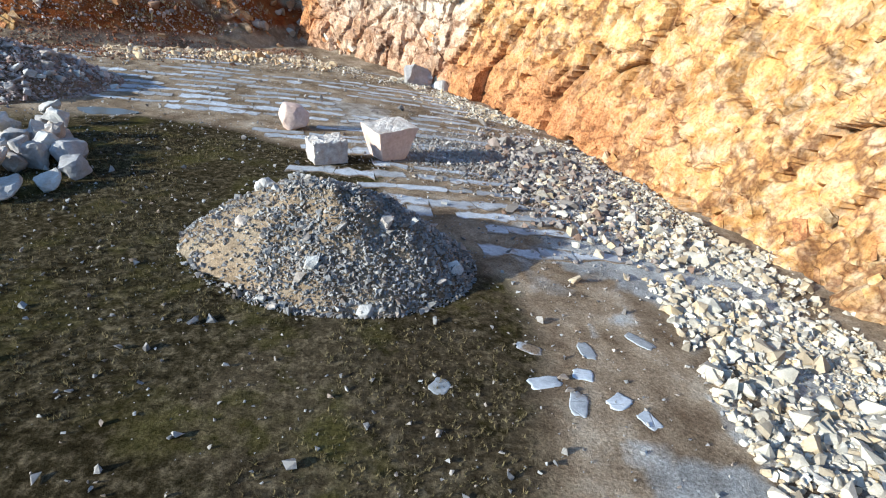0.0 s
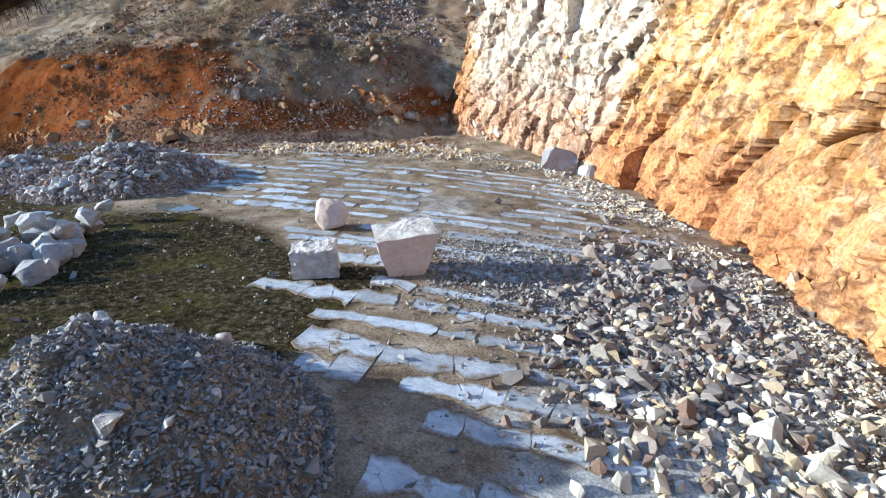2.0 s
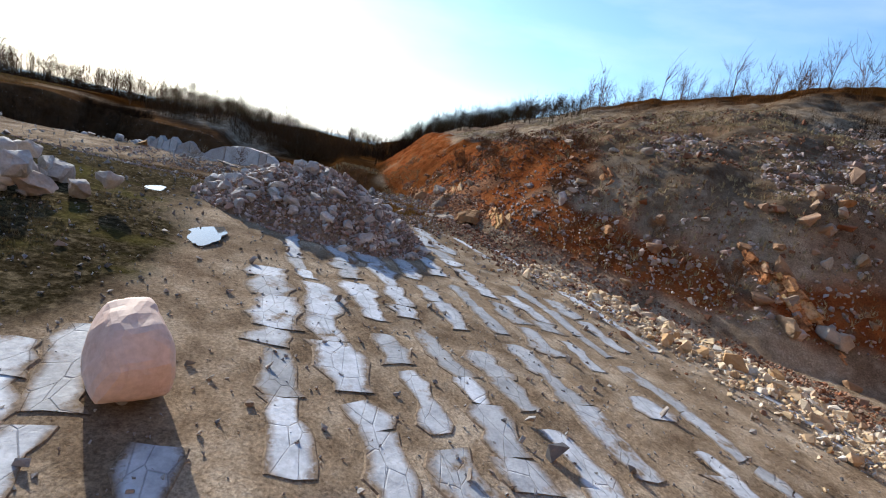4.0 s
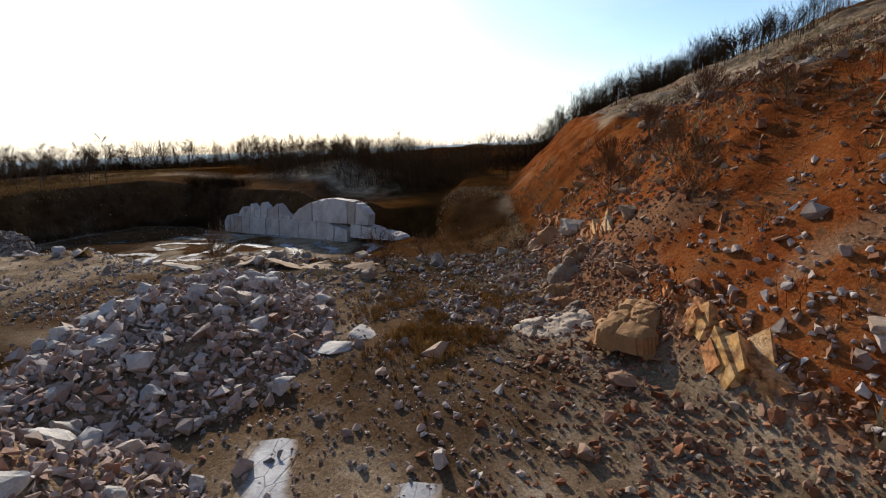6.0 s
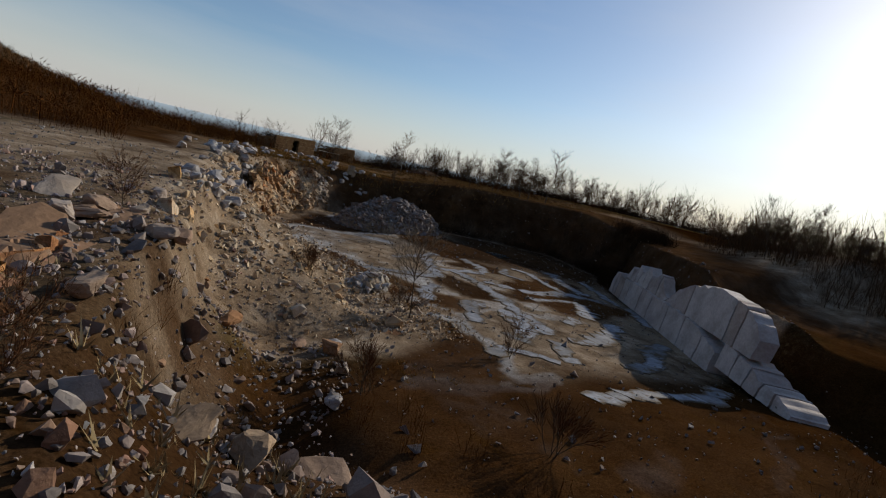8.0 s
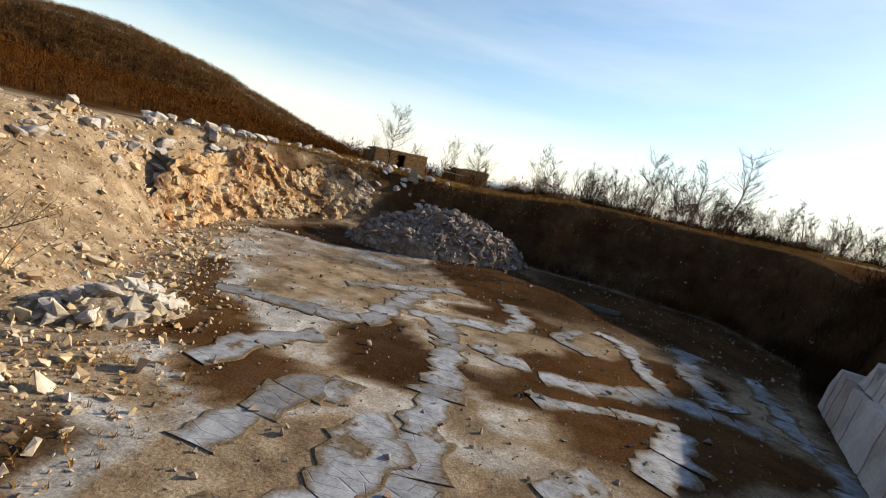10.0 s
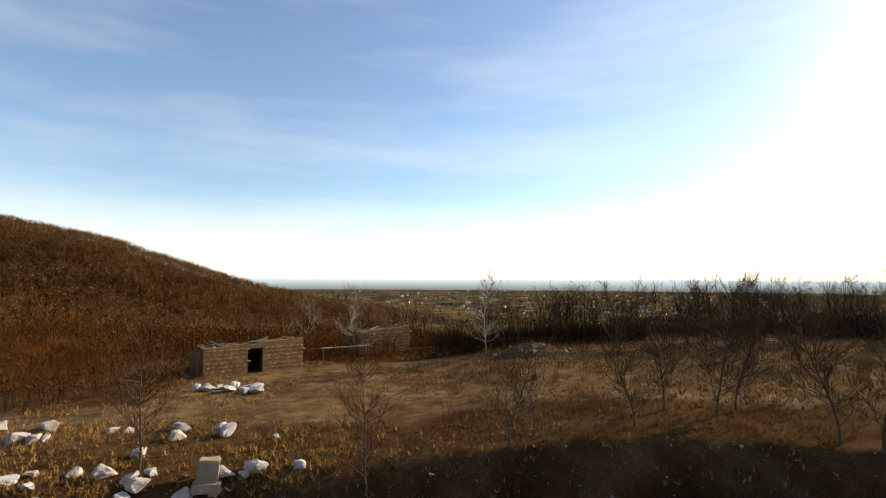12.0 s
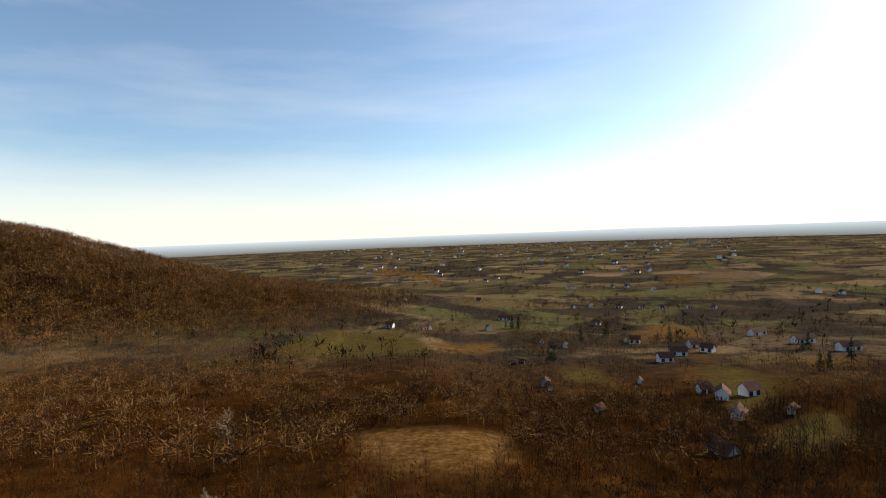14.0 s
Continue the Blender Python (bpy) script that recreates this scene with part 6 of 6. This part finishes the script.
x, y = rng.uniform(-130, 0, n), rng.uniform(58, 110, n)
d = inside(x, y, QUARRY)
k = (d > 30 + 6 * fbm(x, y, 9, 2)) & (d < 56)
woods("crest_woods", x[k], y[k], 2.2 + 5.0 * rng.uniform(0, 1, k.sum()) ** 2, "bare grey-brown trees crowding the crest of the slope", 96, BARE, RED_TWIG)
n = 3500
x, y = rng.uniform(-140, 0, n), rng.uniform(54, 104, n)
k = inside(x, y, QUARRY) > 22 + 10 * fbm(x, y, 8, 2)
woods("ridge_scrub", x[k], y[k], rng.uniform(0.35, 0.9, k.sum()) * (0.8 + 0.9 * step(inside(x[k], y[k], QUARRY), 24, 40)), "brown scrub along the top of the slope", 84, SOFT + FINE, RED_TWIG)
n = 1600
x, y = rng.uniform(-62, -18, n), rng.uniform(35, 58, n)
k = (inside(x, y, QUARRY) > 1.5) & (fbm(x, y, 5, 3, 37) > 0.5)
woods("slope_scrub", x[k], y[k], rng.uniform(0.25, 0.9, k.sum()), "low withered scrub on the red slope", 90, FINE, REED)
n = 3200
x, y = rng.uniform(-150, -100, n), rng.uniform(-70, 70, n)
woods("western_scrub", x, y, rng.uniform(1.0, 2.8, n), "dark brush under the trees beyond the rim", 91, BRUSH, HEDGE)
n = 1500
x, y = rng.uniform(-180, -104, n), rng.uniform(-110, 80, n)
woods("western_woods", x, y, rng.uniform(3.5, 7.0, n), "bare trees beyond the western rim", 76, BARE, TWIG)
n = 2600
x, y = rng.uniform(-36, 2, n), rng.uniform(58, 84, n)
k = inside(x, y, QUARRY) > 18 + 6 * fbm(x, y, 8, 2)
woods("crest_scrub", x[k], y[k], rng.uniform(0.5, 1.3, k.sum()), "dark scrub on the crest above the face", 93, FINE, HEDGE)
n = 2200
x, y = rng.uniform(-102, -78, n), rng.uniform(-6, 30, n)
k = (inside(x, y, PIT) > 2.5) & (x < -80 - 3 * fbm(x, y, 5, 2) - 5 * step(-y, 0, 6)) & (((x + 91) / 11) ** 2 + ((y - 11) / 17) ** 2 < 1)
woods("mound_thicket", x[k], y[k], (0.8 + 3.4 * rng.uniform(0, 1, k.sum()) ** 2) * (0.5 + 1.1 * fbm(x[k], y[k], 4, 2, 73)), "dark thicket covering the mound behind the sawn wall", 87, FINE + BARE, TWIG)
n = 600
x, y = rng.uniform(8, 40, n), rng.uniform(0, 60, n)
k = inside(x, y, QUARRY) > 6
woods("cliff_top_scrub", x[k], y[k], rng.uniform(1.0, 2.6, k.sum()), "dry scrub above the quarry face", 77, FINE, TWIG)
n = 8000
x, y = rng.uniform(-1500, 700, n), -170 - 2000 * rng.uniform(0, 1, n) ** 1.7
k = (fbm(x, y, 90, 3, 6) > 0.46) & (inside(x, y, QUARRY) < 0)
woods("plain_copses", x[k], y[k], rng.uniform(4, 8, k.sum()), "copses and hedges scattered over the plain", 78, CROWNS, HEDGE)
n = 700
x, y = rng.uniform(-66, -42, n), rng.uniform(21, 33, n)
k = (inside(x, y, PIT) > -1) & (fbm(x, y, 4, 3, 49) > 0.5)
woods("hollow_brush", x[k], y[k], rng.uniform(0.3, 0.9, k.sum()), "withered brown brush at the end of the pit", 94, FINE, REED)
n = 28000
x, y = rng.uniform(-96, -50, n), rng.uniform(-24, 34, n)
d = inside(x, y, PIT)
k = (d > -0.8) & (d < np.where(y < -10, 2.2, 4.6)) & ((x < -74) | (y < -13.5)) & (x < -54.5 + 0.6 * (y + 16)) & (np.hypot(x + 73, y - 9) > 11)
woods("bank_thicket", x[k], y[k], rng.uniform(0.7, 1.8, k.sum()) * np.where(y[k] < -10, 0.62, 1.0), "dark leafless thicket on the pit's bank", 79, FINE, HEDGE)


def conifer(seed, tall):
    """A dark evergreen: a trunk and tiers of drooping sprays."""
    rng = np.random.RandomState(seed)
    top = thing("conifer", "dark green conifer among bare woods", "tree", "evergreens")
    v, f = [], []
    limb(v, f, (0, 0, -0.2), (0, 0, tall * 0.95), tall * 0.02, tall * 0.004, 5)
    mesh_object("trunk", v, f, BARK, top)
    v, f = [], []
    for _ in range(420):
        h = rng.uniform(0.1, 1.0)
        p = np.array([0, 0, h * tall])
        d = way(rng, rng.uniform(1.4, 2.0))
        q = p + d * tall * 0.24 * (1.05 - h) * rng.uniform(0.6, 1.1)
        sliver(v, f, q, p, tall * 0.022, rng)
    mesh_object("crown", v, f, EVERGREEN, top)
    return top


plant(conifer(4, 5.0), [(-123, -308), (-120, -311), (-126, -306), (-128, -312), (-114, -196), (-113, -198), (-183, -154), (-178, -152), (-186, -158), (-178, -233), (-174, -236), (120, -270), (117, -278), (45, -277), (82, -262), (-60, -420), (-66, -425), (-72, -415), (-48, -440), (-160, -260), (-205, -190), (-212, -196), (-200, -165), (-140, -240), (-90, -330)], rng, 0.9, 1.8)


# ---- dry grass ----
def blade_tuft(rng):
    v, f = [], []
    for _ in range(7):
        a, r = rng.uniform(0, 6.28), rng.uniform(0, 0.25)
        p = np.array([math.cos(a) * r, math.sin(a) * r, -0.05])
        q = p + np.array([rng.normal(0, 0.3), rng.normal(0, 0.3), rng.uniform(0.5, 1.0)])
        s = rng.normal(0, 1, 3) * np.array([1, 1, 0]) * 0.05
        k = len(v)
        v += [p - s, p + s, q]
        f.append((k, k + 1, k + 2))
    return np.array(v), np.array(f)


TUFTS = [blade_tuft(rng) for _ in range(8)]


def grass(name, x, y, tall, label, seed, material=DRY_GRASS):
    return scatter(name, on_land(x, y), tall, TUFTS, material, label, seed=seed, tip=0.1, category="grass", upright=True)


n = 44000
x, y = rng.uniform(-100, -40, n), rng.uniform(-66, -16, n)
k = (inside(x, y, PIT) > 2.2) & (fbm(x, y, 6, 3, 7) > 0.40) & (inside(x, y, ROAD) > 0)
grass("plateau_grass", x[k], y[k], rng.uniform(0.08, 0.28, k.sum()), "dry yellow grass on the plateau", 81)
n = 2600
x, y = rng.normal(-34.2, 1.5, n), rng.normal(29.8, 1.3, n)
k = fbm(x, y, 1.6, 3, 69) > 0.46
grass("track_grass", x[k], y[k], rng.uniform(0.1, 0.32, k.sum()), "flattened dry grass in the middle of the track", 102)
n = 9000
x, y = rng.uniform(-58, -42, n), rng.uniform(-24, -7, n)
k = (inside(x, y, PIT) > 0.3) & (fbm(x, y, 3, 3, 53) > 0.42)
grass("rim_grass", x[k], y[k], rng.uniform(0.1, 0.3, k.sum()), "long brown withered grass hanging over the pit's rim", 100)
n = 1500
x, y = rng.uniform(-54, -43, n), rng.uniform(4, 20, n)
k = (fbm(x, y, 3, 3, 59) > 0.5)
grass("pit_bank_grass", x[k], y[k], rng.uniform(0.08, 0.22, k.sum()), "tufts of brown grass on the pit's east bank", 101)
n = 16000
x, y = rng.uniform(-75, -15, n), rng.uniform(24, 60, n)
k = (fbm(x, y, 5, 3, 9) > 0.5) & (inside(x, y, PIT) > 2) & ((inside(x, y, QUARRY) > 1) | (x < -36))
grass("slope_grass", x[k], y[k], rng.uniform(0.12, 0.42, k.sum()), "tufts of bleached grass on the slope and track", 82, PALE_GRASS)
n = 30000
x, y = rng.uniform(-18, 8, n), rng.uniform(3, 24, n)
k = (fbm(x, y, 3.5, 3, 4) > 0.42) & (inside(x, y, QUARRY) < -3) & (x < 1.6 - 7.0 * step(y, 11.0, 13.5)) & (y < 20.5)
grass("floor_turf", x[k], y[k], rng.uniform(0.04, 0.14, k.sum()), "short withered turf on the quarry floor", 83, TURF_BLADES)


# ---- ruins ----
def ruined_house(name, label, at_xy, turn, long, deep, tall, seed, door=True):
    """A roofless rubble-stone house with a gap for the door and fallen roof timbers."""
    z = ground_at(*at_xy) - 0.15
    top = thing(name, label, "ruined house", "ruined houses", at=(*at_xy, z))
    top.rotation_euler = (0, 0, turn)
    rng = np.random.RandomState(seed)

    def wall(a, b, h0, h1, gaps=()):
        a, b = Vector((*a, 0)), Vector((*b, 0))
        e = (b - a).normalized()
        n = Vector((-e.y, e.x, 0))
        L = (b - a).length
        pieces, s = [], 0.0
        for g0, g1, g2 in list(gaps) + [(L, L, 0)]:
            if g0 - s > 0.05:
                pieces.append((s, g0, 0))
            if g2 > 0:
                pieces.append((g0, g1, g2))
            s = g1
        for s0, s1, low in pieces:
            bm = bmesh.new()
            bmesh.ops.create_cube(bm, size=1)
            bmesh.ops.subdivide_edges(bm, edges=bm.edges, cuts=6, use_grid_fill=True)
            for v in bm.verts:
                x, y, k = v.co.x + 0.5, v.co.y, v.co.z + 0.5
                s = s0 + (s1 - s0) * x
                hh = h0 + (h1 - h0) * s / L + 0.16 * noise.noise(Vector((s * 1.8, seed, 0)))
                c = a + e * s + n * (y * 0.4)
                v.co = Vector((c.x, c.y, low + (hh - low) * k)) + noise.noise_vector(c * 3 + Vector((0, 0, k * 5))) * 0.02
            w = part("wall", bm, MASONRY, top, "rubble-stone wall with crumbling mortar")
            yield w, a + e * s0, e, n, s1 - s0, low, h0 + (h1 - h0) * s0 / L, h0 + (h1 - h0) * s1 / L

    stone = BOULDER_MESHES[0].copy()
    stone.materials.clear()
    stone.materials.append(WALL_STONE)
    walls = []
    walls += wall((0, 0), (long, 0), tall * 0.9, tall * 1.05, [(long * 0.42, long * 0.42 + 0.95, tall * 0.82)] if door else [])
    walls += wall((long, 0.2), (long, deep), tall * 1.05, tall * 0.9)
    walls += wall((0, 0.2), (0, deep), tall * 0.8, tall * 0.6)
    walls += wall((0.2, deep), (long - 0.2, deep), tall * 0.6, tall * 0.9)
    for w, a, e, n, L, low, ha, hb in walls[: 3 if door else 1]:
        rows = int((min(ha, hb) - low) / 0.26)
        for r in range(rows):
            s = rng.uniform(0, 0.2)
            while s < L - 0.2:
                l = rng.uniform(0.25, 0.5)
                ob = new("stone", stone)
                ob.parent = w
                c = a + e * (s + l / 2) - n * 0.17
                ob.location = (c.x, c.y, low + 0.15 + r * 0.26)
                ob.scale = (l * 0.98, 0.16, 0.3)
                ob.rotation_euler = (0, 0, math.atan2(e.y, e.x))
                s += l
    for k in range(9):
        bm = bmesh.new()
        bmesh.ops.create_cube(bm, size=1)
        for v in bm.verts:
            v.co = Vector((v.co.x * rng.uniform(1.6, 3.2), v.co.y * 0.1, v.co.z * 0.1))
        bmesh.ops.rotate(bm, verts=bm.verts, matrix=Euler((0, rng.uniform(-0.25, 0.25), rng.uniform(0, 3.1))).to_matrix())
        bmesh.ops.translate(bm, verts=bm.verts, vec=(rng.uniform(0.8, long - 0.8), rng.uniform(0.6, deep - 0.6), tall * rng.uniform(0.75, 1.0)))
        part("fallen_beam", bm, OLD_WOOD, top, "grey fallen roof beam")
    bm = bmesh.new()
    bmesh.ops.create_grid(bm, x_segments=18, y_segments=12, size=0.5)
    for v in bm.verts:
        x, y = v.co.x, v.co.y
        v.co = Vector(((x + 0.5) * (long - 0.3) + 0.15, (y + 0.5) * (deep - 0.3) + 0.15, tall * 0.84 + 0.3 * noise.noise(Vector((x * 6, y * 6, seed)))))
    bmesh.ops.solidify(bm, geom=bm.faces[:], thickness=0.08)
    part("sagging_roof", bm, DARK_ROOF, top, "dark sagging remains of the roof")
    return top


ruined_house("stone_ruin", "roofless rubble-stone ruin with dark doorway", (-45.5, -33.7), math.atan2(-3.6, -5.1), 6.2, 3.2, 2.1, 3)
ruined_house("smaller_stone_ruin", "small overgrown stone ruin among bare trees", (-53.6, -43.4), math.atan2(-2.4, -3.9), 4.6, 2.8, 2.1, 4, False)
rng = np.random.RandomState(91)
for k in range(14):
    x, y = -47.0 - 3.6 * rng.rand() + 0.2, -29.4 - 1.6 * rng.rand()
    boulder((x, y, ground_at(x, y)), rng.uniform(0.5, 0.9), rng.uniform(0, 6.28), "white boulder dumped by the ruin", "boulders by the ruin", rng.uniform(0.6, 0.9), k)
for k in range(46):
    u = rng.rand()
    x, y = -41.0 - 13.5 * u + rng.normal(0, 0.7), (-22.0 if k % 3 == 0 else -16.0 - 2.4 * u) + rng.normal(0, 0.8)
    if float(inside(np.array([x]), np.array([y]), PIT)[0]) > 0.6:
        boulder((x, y, ground_at(x, y) - 0.05), rng.uniform(0.3, 0.95), rng.uniform(0, 6.28), "white boulder lying along the pit's rim", "boulders on the rim", rng.uniform(0.6, 0.95), k)
for k in range(90):
    x, y = -43.4 + abs(rng.normal(0, 1.8)), rng.uniform(-15, 12)
    boulder((x, y, ground_at(x, y)), rng.uniform(0.4, 1.0), rng.uniform(0, 6.28), "pale boulder lying along the bench edge", "boulders on the bench", rng.uniform(0.6, 0.9), k)


def concrete_post(x, y, wide, deep, high, turn):
    """A squat cast post with worn, rounded arrises on a wider foot."""
    top = thing("concrete_post", "squat pale concrete post at the pit's rim", "post", at=(x, y, ground_at(x, y) - 0.15))
    for name, grow_by, z0, z1 in (("foot", 1.35, 0.0, 0.3), ("shaft", 1.0, 0.3, high)):
        bm = bmesh.new()
        bmesh.ops.create_cube(bm, size=1)
        bmesh.ops.bevel(bm, geom=bm.edges[:], offset=0.06, segments=2, affect="EDGES")
        bmesh.ops.subdivide_edges(bm, edges=bm.edges, cuts=2, use_grid_fill=True)
        for v in bm.verts:
            v.co = Vector((v.co.x * wide * grow_by, v.co.y * deep * grow_by, z0 + (v.co.z + 0.5) * (z1 - z0)))
            v.co += noise.noise_vector(v.co * 4) * 0.025
        part(name, bm, MASONRY_PALE, top)
    top.rotation_euler = (0.05, -0.06, turn)
    return top


concrete_post(-52.6, -18.2, 0.6, 0.5, 0.95, 0.3)


heap("earth_mound", -66.2, -37.0, 3.0, 1.5, 0.3, 0.7, RUST_STONE, 300, 0.1, "low overgrown mound of earth and stones", seed=14, rocks=6, rock_size=(0.2, 0.4), zone=(0.5, 0, 0.2, 0.4))


def barrier(a, b, high):
    """A pole laid across the track on two forked posts."""
    top = thing("track_barrier", "weathered pole barrier across the dirt track", "barrier")
    for p in (a, b):
        v, f = [], []
        z = ground_at(*p)
        limb(v, f, (p[0], p[1], z - 0.2), (p[0] + 0.03, p[1], z + high), 0.06, 0.045, 7)
        mesh_object("post", v, f, OLD_WOOD, top)
    v, f = [], []
    za, zb = ground_at(*a) + high + 0.04, ground_at(*b) + high + 0.04
    limb(v, f, (a[0] * 1.06 - b[0] * 0.06, a[1] * 1.06 - b[1] * 0.06, za), (b[0] * 1.06 - a[0] * 0.06, b[1] * 1.06 - a[1] * 0.06, zb), 0.05, 0.035, 7)
    mesh_object("pole", v, f, PALE_BARK, top)
    return top


barrier((-51.6, -39.6), (-54.6, -41.4), 0.9)


# ---- houses on the plain ----
def village_house(x, y, long, wide, tall, turn, roof_mat=TILE_ROOF):
    z = ground_at(x, y) - 0.3
    top = thing("village_house", "small white gabled house below the hill", "house", "village houses", at=(x, y, z))
    top.rotation_euler = (0, 0, turn)
    bm = bmesh.new()
    bmesh.ops.create_cube(bm, size=1)
    bmesh.ops.scale(bm, verts=bm.verts, vec=(long, wide, tall))
    bmesh.ops.translate(bm, verts=bm.verts, vec=(0, 0, tall / 2))
    ridge = []
    for sx in (-1, 1):
        a, b = bm.verts.new((sx * long / 2, -wide / 2, tall)), bm.verts.new((sx * long / 2, wide / 2, tall))
        c = bm.verts.new((sx * long / 2, 0, tall + wide * 0.45))
        bm.faces.new((a, b, c) if sx > 0 else (b, a, c))
    part("wall", bm, PLASTER, top)
    bm = bmesh.new()
    q = 0.4
    h = tall + wide * 0.45 + 0.12
    e = tall - 0.25
    pts = [(-long / 2 - q, -wide / 2 - q, e), (long / 2 + q, -wide / 2 - q, e), (long / 2 + q, 0, h), (-long / 2 - q, 0, h), (-long / 2 - q, wide / 2 + q, e), (long / 2 + q, wide / 2 + q, e)]
    v = [bm.verts.new(p) for p in pts]
    bm.faces.new((v[0], v[1], v[2], v[3])), bm.faces.new((v[3], v[2], v[5], v[4]))
    bmesh.ops.solidify(bm, geom=bm.faces[:], thickness=0.2)
    part("roof", bm, roof_mat, top)
    for sx in (-0.28, 0.28):
        for sy in (-1, 1):
            bm = bmesh.new()
            bmesh.ops.create_cube(bm, size=1)
            bmesh.ops.scale(bm, verts=bm.verts, vec=(1.1, 0.12, 1.2))
            bmesh.ops.translate(bm, verts=bm.verts, vec=(sx * long, sy * wide / 2, tall * 0.55))
            part("window", bm, DARK_PANE, top)
    return top


rng = np.random.RandomState(95)
for x, y, long in ((-70, -306, 5.8), (-74, -309, 3.3), (-52, -313, 4.6), (-109, -306, 4.6), (-123, -335, 5.1), (-128, -334, 3.6), (-124, -249, 2.8), (-125, -234, 2.9), (-130, -232, 3.0), (-100, -157, 2.8), (-99, -150, 2.2),
                   (-99, -196, 1.9), (-103, -198, 1.7), (-102, -123, 2.0), (-150, -185, 5.1), (-161, -196, 6.2), (-125, -152, 1.6), (-133, -135, 3.0), (-141, -130, 4.0), (-133, -128, 3.9), (-125, -111, 3.3), (-160, -239, 2.6),
                   (-162, -233, 4.5)):
    village_house(x, y, long * rng.uniform(0.85, 1.0), min(long, 4.5) * 0.72, 1.0 + 0.28 * min(long, 4.5), rng.uniform(0, 3.1))
for x, y, long in ((-176, -312, 4.8), (-229, -516, 11.0), (-177, -212, 5.8), (-175, -200, 4.3), (-219, -186, 8.0), (-221, -209, 9.5), (-223, -238, 9.0), (-50, -379, 4.0), (-61, -411, 3.5), (-121, -426, 3.7), (-200, -385, 3.4),
                   (-185, -380, 3.3), (-217, -374, 4.1), (-231, -368, 3.3), (-244, -364, 3.2), (-261, -358, 3.2), (-276, -352, 3.2), (-282, -502, 4.5), (-271, -510, 3.4), (-292, -469, 4.2), (-400, -383, 5.3), (-394, -398, 5.5),
                   (-109, -687, 6.1), (-122, -662, 5.8), (-157, -608, 5.4), (-174, -627, 5.6), (-137, -112, 2.2)):
    village_house(x, y, long * rng.uniform(0.85, 1.0), min(long, 4.5) * 0.72, 1.0 + 0.28 * min(long, 4.5), rng.uniform(0, 3.1))
village_house(-110, -93, 3.4, 3.0, 1.0, 1.9)
for k in range(110):
    d, a = rng.uniform(700, 2200), radians(rng.uniform(145, 190))
    x, y = -60 - math.sin(a) * d, -16 + math.cos(a) * d
    if hill(x, y) > 6:
        continue
    village_house(x, y, rng.uniform(5, 9), rng.uniform(4, 6), rng.uniform(2.4, 3.4), rng.uniform(0, 3.1))


# ---- the glowing haze ring far out on the plain ----
def painted_haze_ring():
    """Glowing ring for the plain's far edge, pale blue haze painted into its colour."""
    m, t, b = nodes("painted_haze_glow", 1.0)
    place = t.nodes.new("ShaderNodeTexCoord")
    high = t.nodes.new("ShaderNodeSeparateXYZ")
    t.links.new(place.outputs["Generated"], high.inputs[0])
    # haze gradient, paler upward, given off as emission though nothing here is lit
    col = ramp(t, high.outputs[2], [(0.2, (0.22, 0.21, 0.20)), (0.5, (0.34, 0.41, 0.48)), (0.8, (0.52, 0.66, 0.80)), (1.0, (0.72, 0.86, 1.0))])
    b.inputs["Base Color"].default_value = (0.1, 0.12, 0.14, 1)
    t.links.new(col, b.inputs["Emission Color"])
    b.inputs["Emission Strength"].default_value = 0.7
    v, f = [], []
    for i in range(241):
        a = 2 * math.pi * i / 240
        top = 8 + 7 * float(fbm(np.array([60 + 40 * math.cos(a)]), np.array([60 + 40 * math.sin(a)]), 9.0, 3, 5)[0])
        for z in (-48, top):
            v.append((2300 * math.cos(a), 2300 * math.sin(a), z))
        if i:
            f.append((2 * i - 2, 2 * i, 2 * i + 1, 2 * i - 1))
    return tagged(mesh_object("backdrop", v, f, m), "glowing backdrop ring painted as pale blue haze on the far horizon", "backdrop", kind="structure")


painted_haze_ring()
